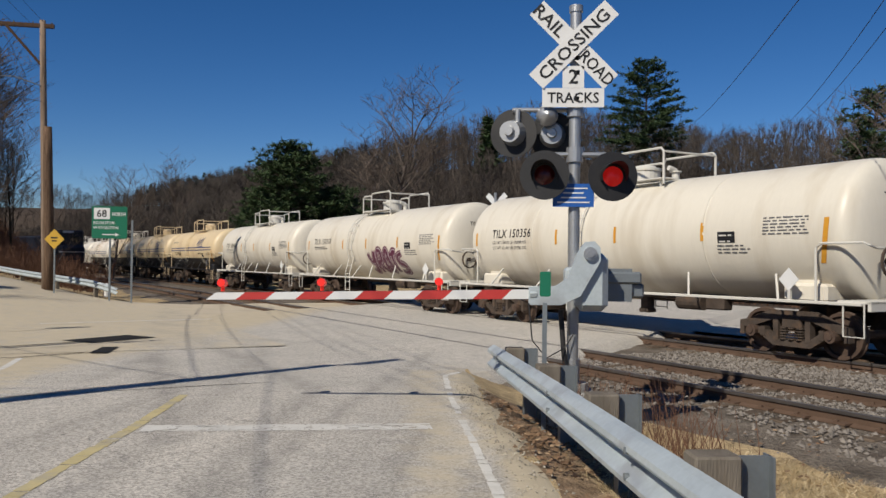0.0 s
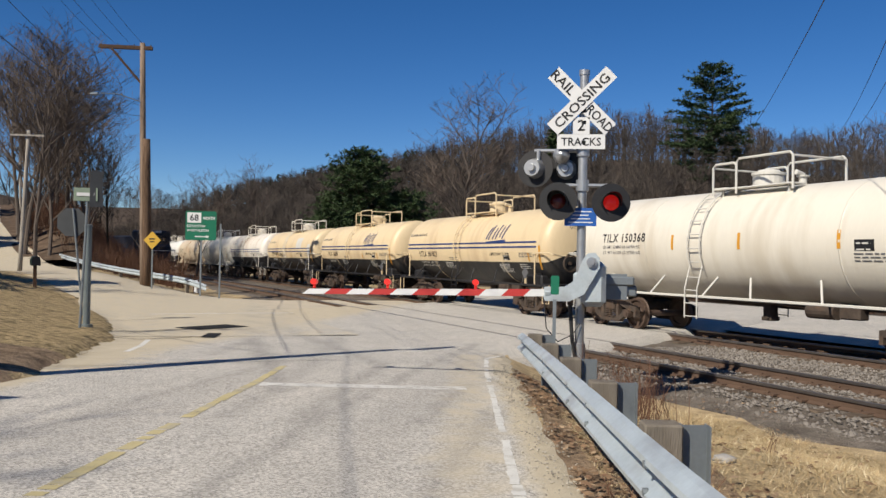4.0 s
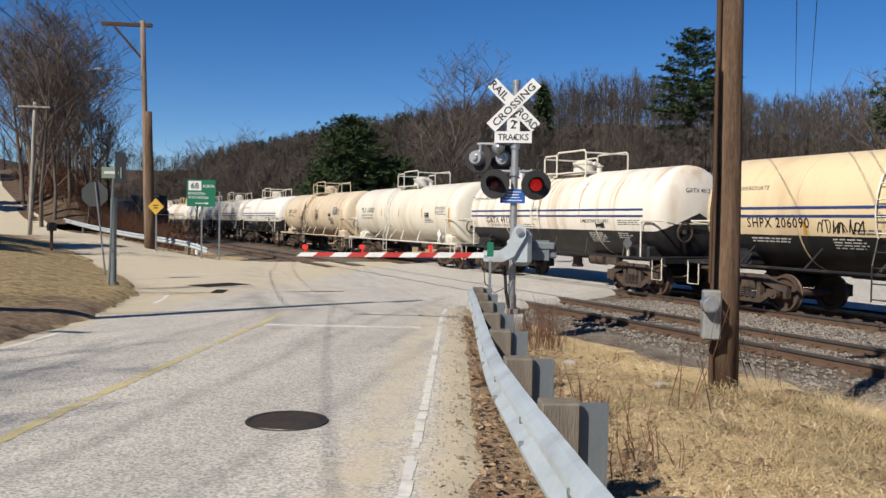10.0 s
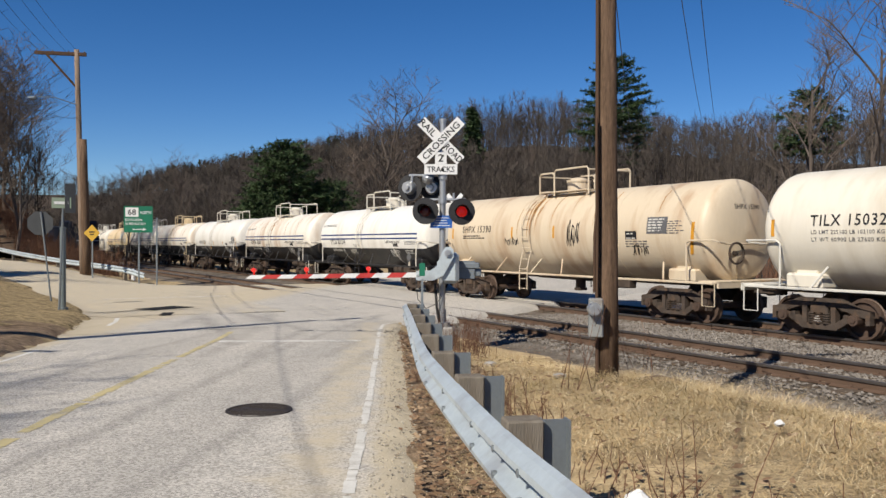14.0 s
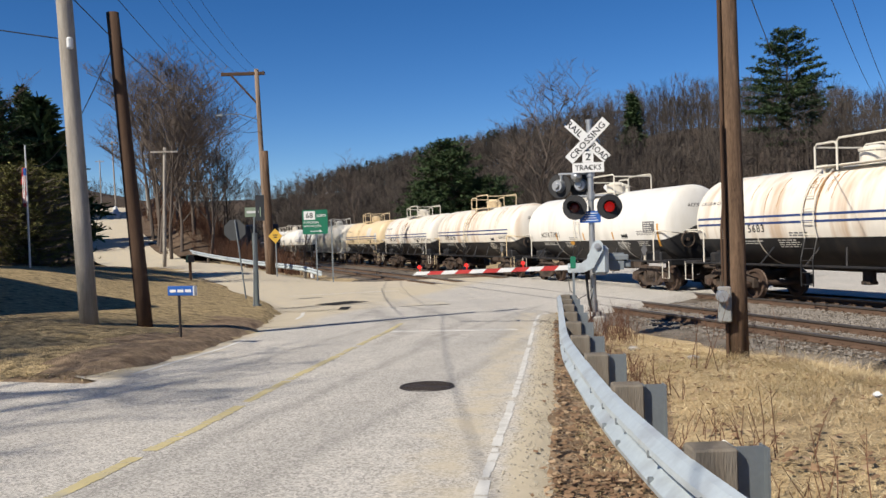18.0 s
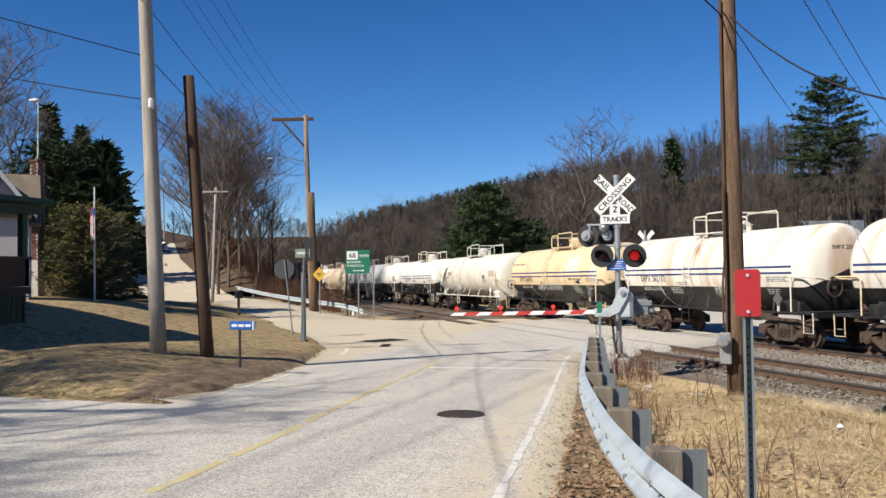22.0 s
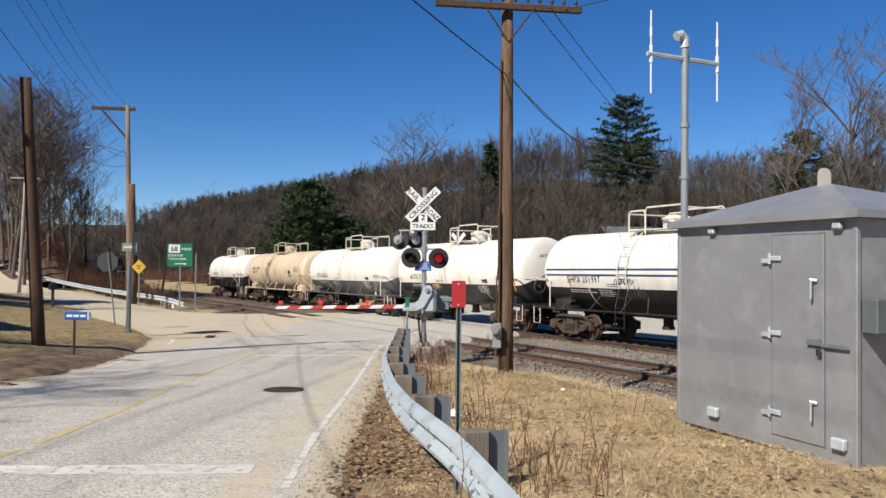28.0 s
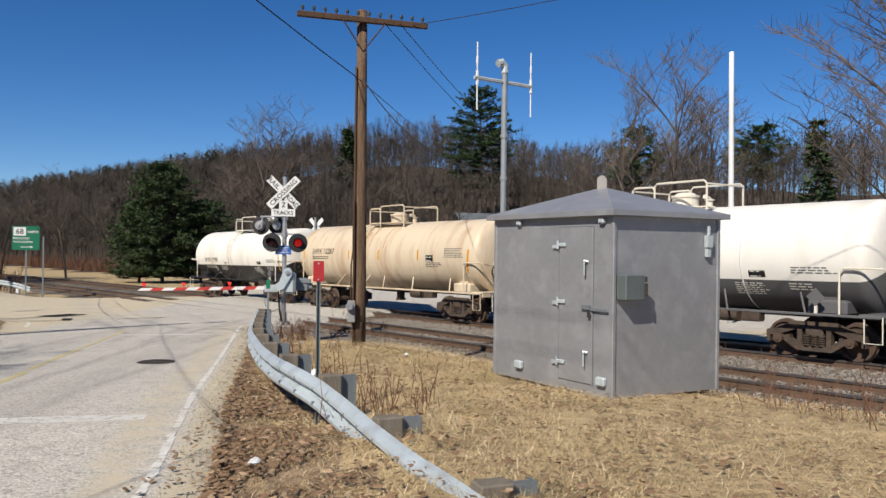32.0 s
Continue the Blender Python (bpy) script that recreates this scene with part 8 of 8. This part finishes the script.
for hx, hy, hh, hw in ((-21.7, 17.4, 3.7, 1.35), (-21.0, 17.4, 3.5, 1.3), (-21.5, 17.9, 3.7, 1.4), (-22.9, 18.9, 3.9, 1.6), (-22.4, 20.2, 3.8, 1.4)):
    tree("evergreen_shrub", hx, hy, round_pine(rnd, hh, hw, 0.0, 11, 15, 0.34, 1.0), (M_BARK, M_HEDGE), "broad dark olive evergreen shrub in a hedge", "shrub", group="hedge beside the lawn")
for tx, ty in ((-65.0, 68.5), (-67.0, 71.0), (-62.8, 65.5), (-46.8, 43.0), (-48.8, 45.6)):
    tree("spruce_tree", tx, ty, conifer(rnd, 14.5, 3.2, 0.04, 26, -0.05, 0.8, 0.9, 12), (M_BARK, M_NEEDLE), "dark spruce beside the climbing side road", "tree")
# bare trees that stand apart
BARE = [(-8.7, 75.9, 15.5, 0.22), (-38, 52, 12.5, 0.16), (-34, 47.5, 11.0, 0.14), (-36.5, 50, 12.0, 0.15), (-40.5, 55, 12.5, 0.16), (-33, 52.5, 10.5, 0.14), (-43, 60, 12.5, 0.16), (-37, 57, 11.0, 0.15), (-35.5, 53.5, 12.0, 0.15), (-39.5, 57.5, 12.5, 0.15), (-34.6, 50.0, 10.5, 0.14), (-41.5, 61.5, 13.0, 0.16), (-45, 64, 13.0, 0.16), (-32.0, 50.0, 9.5, 0.13),
        (25.0, 42.6, 14.0, 0.18), (22.5, 44.0, 12.0, 0.15), (27.5, 41.0, 11.5, 0.15), (27.5, 16.5, 13.0, 0.2), (29.5, 22.5, 13.0, 0.18), (31, 12, 15.0, 0.22), (24.5, 11.0, 13.5, 0.2), (33, 28, 12.5, 0.18),
        (-27.5, 17.5, 9.5, 0.14), (-30, 15, 10.5, 0.15), (-32, 19, 10.5, 0.15), (-29, 22.5, 9.0, 0.13), (-34, 24, 10.5, 0.15), (-37, 20, 11, 0.15), (-24.5, 44.8, 5.0, 0.07), (-31, 66, 8.0, 0.1), (-27, 72, 9.0, 0.12), (-17.2, -14.4, 13.0, 0.18), (-16.2, -17.4, 13.0, 0.16), (-18.6, -12.6, 12.5, 0.16), (-16.4, -21.0, 13.0, 0.16), (-17.6, -13.1, 12.5, 0.16), (-16.1, -18.8, 12.5, 0.16)]
made = []
for i, (bx_, by_, bh, br) in enumerate(BARE):
    if i < 9:
        made.append(branch_tree(random.Random(50 + i), 12.0, 0.5 if i else 0.75, 4, 0.17, 0.22, 9 if i else 15))
    t = made[i % 9]
    if i < 9:
        proto = tree("bare_tree", bx_, by_, t, (M_BARK, M_TWIG), "leafless grey-brown tree with fine twigs", "tree", group="bare trees")
        proto.scale = (bh / 12.0,) * 3
        made[i] = (t, proto)
    else:
        src = t[1]
        q = copy_thing(src, pose(bx_, by_, ground_z(bx_, by_) - 0.1, 0, 0, 63 * i))
        q.scale = (bh / 12.0,) * 3


def soup(name, tris, material):
    """One mesh from an array of triangles."""
    me = bpy.data.meshes.new(name)
    n = len(tris)
    me.vertices.add(n * 3)
    me.vertices.foreach_set("co", tris.reshape(-1))
    me.loops.add(n * 3)
    me.loops.foreach_set("vertex_index", np.arange(n * 3, dtype=np.int32))
    me.polygons.add(n)
    me.polygons.foreach_set("loop_start", np.arange(0, n * 3, 3, dtype=np.int32))
    me.materials.append(material)
    me.update(calc_edges=True)
    return new(name, me)


def woods():
    """Leafless woods on the far hillsides."""
    rnd = random.Random(4)

    def bare(h):
        """A bare broadleaf tree of height h as triangles: forked trunk and a rounded crown of fine twigs."""
        out = []
        lean = Vector((rnd.uniform(-0.07, 0.07), rnd.uniform(-0.07, 0.07), 1))

        def spike(p, q, w):
            d = (q - p).normalized()
            s1 = d.cross(Vector((rnd.uniform(-1, 1), rnd.uniform(-1, 1), 0.3))).normalized() * w
            s2 = d.cross(s1).normalized() * w
            out.append((p - s1, p + s1, q))
            out.append((p - s2, p + s2, q))

        spike(Vector((0, 0, -0.5)), lean * h * 0.93, 0.05 + h * 0.008)
        wide, tall = h * rnd.uniform(0.20, 0.30), h * rnd.uniform(0.36, 0.44)
        mid = lean * (h * 0.62)
        for k in range(24):
            az, el = rnd.uniform(0, 2 * math.pi), rnd.uniform(-0.55, 1.5)
            shell = rnd.uniform(0.72, 1.02)
            tip = mid + Vector((math.cos(az) * math.cos(el) * wide, math.sin(az) * math.cos(el) * wide, math.sin(el) * tall * 0.92)) * shell
            base = lean * min(h * 0.86, max(h * 0.22, tip.z - h * rnd.uniform(0.16, 0.34)))
            elbow = base.lerp(tip, 0.5) + (tip - mid) * 0.12
            spike(base, elbow.lerp(tip, 0.25), 0.034)
            spike(elbow, tip, 0.022)
            for _ in range(11):
                s0 = elbow.lerp(tip, rnd.uniform(-0.2, 1.0))
                d = ((tip - mid).normalized() * 0.7 + Vector((rnd.uniform(-1, 1), rnd.uniform(-1, 1), rnd.uniform(-0.2, 1.1)))).normalized()
                e = s0 + d * h * rnd.uniform(0.05, 0.125)
                w2 = d.orthogonal().normalized() * 0.020
                out.append((s0 - w2, s0 + w2, e))
        return np.array([[tuple(v) for v in t] for t in out], dtype=np.float32)

    protos = [bare(11.0) for _ in range(12)]
    chunks = []

    def place(x, y, h):
        a, k = rnd.uniform(0, 6.28), h / 11.0
        ca, sa = math.cos(a) * k, math.sin(a) * k
        t = rnd.choice(protos)
        w = np.empty_like(t)
        w[..., 0] = t[..., 0] * ca - t[..., 1] * sa + x
        w[..., 1] = t[..., 0] * sa + t[..., 1] * ca + y
        w[..., 2] = t[..., 2] * k + ground_z(x, y) - 0.2
        chunks.append(w)

    def clear_of(x, y):
        return (Vector((x, y)) - Vector((17, 73))).length > 7.5 and (Vector((x, y)) - Vector((20.2, 103.4))).length > 4

    def seen(x, y):
        return -46 < math.degrees(math.atan2(x - 2, y + 8)) < 42

    for o0, o1, so_, ds in ((23.5, 40, 2.9, 2.9), (40, 70, 3.3, 3.3), (70, 112, 3.3, 3.5)):
        for o in np.arange(o0, o1, so_):
            for s in np.arange(-330, 60, ds):
                ss, oo = s + rnd.uniform(-2.4, 2.4), o + rnd.uniform(-2.2, 2.2)
                x, y = track(ss, oo)
                if not clear_of(x, y) or not seen(x, y):
                    continue
                if oo < 23 + 22 * step(-75, -35, ss):
                    continue
                small = oo < 29 and rnd.random() < 0.6
                far_right = step(-75, -40, ss)
                place(x, y, rnd.uniform(7.8, 11.0) * (0.5 if small else 1) * (1 - 0.20 * far_right))
    # both sides of the line far away
    for _ in range(900):
        s, o = rnd.uniform(-470, -115), rnd.uniform(-150, -22)
        if s < -325:
            o = rnd.uniform(-150, 120)
        x, y = track(s, o)
        road_d = seg_dist(x, y, SIDE)
        if seen(x, y) and road_d > 10:
            place(x, y, rnd.uniform(8.5, 12.0))
    # west of the side road
    for _ in range(620):
        x, y = rnd.uniform(-150, -34), rnd.uniform(10, 150)
        s, o = so(x, y)
        yaw = math.degrees(math.atan2(-(x - 2), y + 8))
        road_d = seg_dist(x, y, SIDE)
        if o > -12 or road_d < 8 or not 20 < yaw < 75:
            continue
        place(x, y, rnd.uniform(7, 11.0))
    for _ in range(120):
        a, b = rnd.uniform(4, 105), rnd.uniform(4.4, 13)
        x, y = -33 - a * 0.60 + b * 0.80, 46 + a * 0.80 + b * 0.60
        if so(x, y)[1] < -5.5:
            place(x, y, rnd.uniform(6.5, 11.0))
    tagged(soup("far_woods", np.concatenate(chunks), M_WOODS), "grey-brown leafless woods covering the hillside", "woods", kind="stuff")
    # dark evergreens along the far ridge
    out = []
    for _ in range(170):
        s, o = rnd.uniform(-330, -185), rnd.uniform(72, 112)
        if rnd.random() < 0.02:
            s, o = rnd.uniform(-125, 40), rnd.uniform(60, 108)
        x, y = track(s, o)
        h = rnd.uniform(6.5, 10.0)
        z = ground_z(x, y)
        for k in range(40):
            f = rnd.random() ** 0.8
            c = Vector((x, y, z + h * (0.2 + 0.8 * f)))
            az = rnd.uniform(0, 6.28)
            rr = (1 - f) * 2.3 + 0.3
            d = Vector((math.cos(az), math.sin(az), -0.15)) * rr
            w = Vector((-math.sin(az), math.cos(az), 0)) * (0.35 + 0.35 * rr)
            for q in ((c + Vector((0, 0, 0.5)), c + d + w, c + d * 1.15), (c + Vector((0, 0, 0.5)), c + d * 1.15, c + d - w)):
                out.append([tuple(v) for v in q])
    tagged(soup("ridge_evergreens", np.array(out, dtype=np.float32), M_RIDGE), "dark green evergreens along the far ridge", "woods", kind="stuff")
    # thicket at the edge of the woods
    out = []
    for _ in range(15000):
        s, o = rnd.uniform(-190, 50), 21.5 + abs(rnd.gauss(0, 2.5))
        x, y = track(s, o)
        if not seen(x, y):
            continue
        b = Vector((x, y, ground_z(x, y)))
        e = b + Vector((rnd.uniform(-0.5, 0.5), rnd.uniform(-0.5, 0.5), 1)) * rnd.uniform(0.5, 2.6)
        w = Vector((rnd.uniform(-1, 1), rnd.uniform(-1, 1), 0)) * 0.04
        out.append([tuple(b - w), tuple(b + w), tuple(e)])
    tagged(soup("thicket", np.array(out, dtype=np.float32), M_BRUSH), "brown thicket along the edge of the woods", "brush", kind="stuff")


woods()


# ---- grass, brush, leaves and ballast stones ----
def near_stuff():
    rnd = random.Random(21)
    grass, leaves, brush, stones = Mesh(), Mesh(), Mesh(), Mesh()

    def blade(x, y, h, flat=1.0, fat=1.0):
        z = ground_z(x, y) - 0.02
        az = rnd.uniform(0, 6.28)
        w = Vector((-math.sin(az), math.cos(az), 0)) * rnd.uniform(0.0009, 0.0021) * fat
        d = Vector((math.cos(az), math.sin(az), 0))
        b = Vector((x, y, z))
        k = rnd.uniform(0.15, 0.85) / flat
        m = b + d * h * (0.3 + k) + Vector((0, 0, h * rnd.uniform(0.3, 0.6)))
        t = m + d * h * (0.4 + k) + Vector((rnd.uniform(-0.4, 0.4) * h, rnd.uniform(-0.4, 0.4) * h, h * rnd.uniform(-0.15, 0.35)))
        grass.add([b - w, b + w, m + w * 0.8, m - w * 0.8, t], [(0, 1, 2, 3), (3, 2, 4)])

    n = 0
    while n < 200000:
        x, y = rnd.uniform(0.6, 17), rnd.uniform(-19, 12)
        pick = rnd.random()
        if pick < 0.5:
            x, y = rnd.uniform(1.4, 9), rnd.uniform(-15, 1)
        elif pick < 0.72:
            x, y = rnd.uniform(0.8, 6), rnd.uniform(-1, 9)
        s, o = so(x, y)
        e = x - edge_right(min(y, 12))
        if e < 0.62 or o > -2.1 or s < -10.6 or SH_HIT(x, y):
            continue
        dens = 0.55 + 0.6 * noise.noise((x * 0.8, y * 0.8, 5)) + 0.3 * noise.noise((x * 3, y * 3, 2))
        if rnd.random() > dens * (0.62 if y < -5 else 1.0):
            continue
        h = rnd.uniform(0.03, 0.095) * (0.6 + 0.9 * max(0, noise.noise((x * 0.35, y * 0.35, 9)) + 0.35))
        if -5.6 < o < -3.0:
            h *= rnd.uniform(1.2, 2.4)
        if e < 1.6:
            h *= 0.8
        blade(x, y, h)
        n += 1
    tagged(part("grass", grass, M_STRAW), "dry straw-coloured grass blades on the verge", "grass", kind="stuff")
    grass = Mesh()
    n = 0
    while n < 85000:
        x, y = rnd.uniform(-17, -4.8), rnd.uniform(-0.4, 14)
        if rnd.random() < 0.5:
            y = rnd.uniform(-0.4, 9)
            x = lawn_edge(y) - abs(rnd.gauss(0, 2.2))
        if x > lawn_edge(y) - 0.05 + 0.2 * noise.noise((x * 3, y * 3, 8)):
            continue
        if rnd.random() > 0.6 + 0.8 * noise.noise((x * 1.7, y * 1.7, 4)) + 0.4 * noise.noise((x * 5, y * 5, 3)):
            continue
        if y < 8 and lawn_edge(y) - x < 1.5 and rnd.random() < 0.55:
            continue
        blade(x, y, rnd.uniform(0.03, 0.085), 1.0, 2.6)
        n += 1
    tagged(part("lawn_grass", grass, M_TURF), "matted brown and straw-coloured dormant lawn grass", "grass", kind="stuff")
    for i in range(21000):
        y = rnd.uniform(-17, 9) if i % 3 else rnd.uniform(-16, -4)
        e = 0.42 + abs(rnd.gauss(0, 0.55)) if i % 4 else rnd.uniform(0.3, 4.0)
        x = edge_right(min(y, 12)) + e
        if i >= 15000:
            x, y = rnd.uniform(1.5, 9.5), rnd.uniform(-17, -3.5)
        if x > 9.5 or (i < 15000 and x > 6.5) or SH_HIT(x, y) or noise.noise((x * 1.2, y * 1.2, 3)) < -0.15 + 0.3 * rnd.random() - 0.2:
            continue
        c = Vector((x, y, ground_z(x, y) + 0.005 + rnd.random() * 0.035))
        az = rnd.uniform(0, 6.28)
        s = rnd.uniform(0.013, 0.042)
        u = Vector((math.cos(az), math.sin(az), rnd.uniform(-0.3, 0.4))) * s
        w = Vector((-math.sin(az), math.cos(az), rnd.uniform(-0.4, 0.4))) * s * 0.65
        m = Vector((0, 0, s * 0.3))
        leaves.add([c - u, c - u * 0.2 + w, c + u, c - u * 0.2 - w, c + m * 0.2], [(0, 1, 4), (1, 2, 4), (2, 3, 4), (3, 0, 4)])
    tagged(part("fallen_leaves", leaves, M_LEAF), "curled brown fallen leaves along the guardrail", "leaves", kind="stuff")

    def bush(x, y, h, k, fat=1.0):
        z = ground_z(x, y)
        for _ in range(k):
            az = rnd.uniform(0, 6.28)
            b = Vector((x + rnd.gauss(0, 0.12), y + rnd.gauss(0, 0.12), z))
            d = Vector((math.cos(az) * rnd.uniform(0.05, 0.5), math.sin(az) * rnd.uniform(0.05, 0.5), 1)).normalized()
            ln = h * rnd.uniform(0.5, 1.0)
            brush.tube([b, b + d * ln * 0.5, b + d * ln + Vector((rnd.uniform(-0.06, 0.06), rnd.uniform(-0.06, 0.06), 0))], 0.005 * fat, 3, 0.002 * fat)
            for _ in range(4):
                f = rnd.uniform(0.3, 0.9)
                e = Vector((rnd.uniform(-1, 1), rnd.uniform(-1, 1), rnd.uniform(0.2, 1.2))).normalized() * ln * 0.3
                q = b + d * ln * f
                w = Vector((0.0025, 0.002, 0)) * fat
                brush.add([q - w, q + w, q + e], [(0, 1, 2)])

    for _ in range(22):
        y = rnd.uniform(4.5, 9.0)
        bush(0.75 + (9 - y) * 0.08 + rnd.uniform(0, 0.8), y, rnd.uniform(0.4, 0.9), 9)
    for p in GR[3:13]:
        for _ in range(4):
            bush(p[0] + rnd.uniform(0.2, 0.9), p[1] + rnd.uniform(-0.9, 0.9), rnd.uniform(0.2, 0.5), 6)
    for _ in range(16):
        bush(rnd.uniform(2.2, 9), rnd.uniform(-4, 4), rnd.uniform(0.2, 0.45), 3)
    for _ in range(60):
        x, y = rnd.uniform(7, 12), rnd.uniform(-11, -2)
        if so(x, y)[1] < -3.4 and not SH_HIT(x, y):
            bush(x, y, rnd.uniform(0.3, 0.8), 5)
    bush(3.6, -3.4 + 4.6, 0.9, 7)
    bush(2.7, -0.2, 0.95, 5)
    # brush along the bank left of the tracks
    for _ in range(700):
        t = rnd.random()
        x = -16.5 - 26 * t + rnd.uniform(-1.5, 2.5)
        y = 36.0 + 24 * t + rnd.uniform(0, 7)
        s, o = so(x, y)
        if o > -3.2:
            continue
        bush(x, y, rnd.uniform(0.9, 2.4), 7, 3.5)
    for _ in range(300):
        a, b = rnd.uniform(-8, 34), rnd.uniform(4.0, 10.5)
        x, y = -44.2 - a * 0.60 + b * 0.80, 54.2 + a * 0.80 + b * 0.60
        if so(x, y)[1] < -3.5:
            bush(x, y, rnd.uniform(0.7, 1.7), 7, 4.0)
    tagged(part("brush", brush, M_BRUSH), "reddish-brown bare brush and weeds", "brush", kind="stuff")
    gravel = Mesh()
    oct_f = [(0, 2, 4), (2, 1, 4), (1, 3, 4), (3, 0, 4), (2, 0, 5), (1, 2, 5), (3, 1, 5), (0, 3, 5)]
    for _ in range(30000):
        s, o = rnd.uniform(-12, 16), rnd.choice((rnd.uniform(-2.6, -0.2), rnd.uniform(0.1, 1.4), rnd.uniform(1.6, 4.4), rnd.uniform(1.6, 4.4), -1.2 - abs(rnd.gauss(0, 1.1))))
        x, y = track(s, o)
        z = rail_z(s) - 0.165 if o > -0.9 else rail_z(s) - 0.18 - (-0.9 - o) * 0.10
        r = rnd.uniform(0.020, 0.050)
        c = Vector((x, y, z))
        vs = [c + Vector(v) * r * rnd.uniform(0.7, 1.2) for v in ((1, 0.1, 0), (-1, 0, 0.2), (0, 1, 0), (0.1, -1, 0), (0, 0, 0.8), (0, 0, -0.8))]
        stones.add(vs, oct_f)
    for _ in range(3200):
        y = rnd.uniform(-16, 10)
        x = edge_right(y) + 0.1 + abs(rnd.gauss(0, 0.32))
        r = rnd.uniform(0.004, 0.014)
        c = Vector((x, y, ground_z(x, y) + r * 0.3 - (0.05 if x - edge_right(y) > 0.5 else 0.0)))
        gravel.add([c + Vector(v) * r * rnd.uniform(0.7, 1.2) for v in ((1, 0.1, 0), (-1, 0, 0.2), (0, 1, 0), (0.1, -1, 0), (0, 0, 0.8), (0, 0, -0.8))], oct_f)
    tagged(part("shoulder_gravel", gravel, M_SHOULDER), "small loose gravel on the sandy shoulder", "gravel", kind="stuff")
    tagged(part("ballast_stones", stones, M_BSTONE), "loose grey crushed stones between the rails", "stones", kind="stuff")


def SH_HIT(x, y):
    d = Vector((x, y)) - SH_L
    a, b = SH_F - SH_L, SH_B - SH_L
    u, v = d.dot(a) / a.length_squared, d.dot(b) / b.length_squared
    return -0.02 < u < 1.02 and -0.02 < v < 1.02


M_SHOULDER = mat("shoulder_stone", (0.44, 0.40, 0.33), 0.95, 0, 0.4, 3.0, 9, 0)
M_BSTONE = mat("grey_stone", (0.225, 0.20, 0.175), 0.95, 0, 0.4, 3.0, 9, 0)
near_stuff()


# ---- motion of things ----
def motions():
    for car, s0 in TRAIN:
        walk(car, [(t, car_pose(s0 + SPEED * t)) for t in range(0, 33, 4)])


motions()
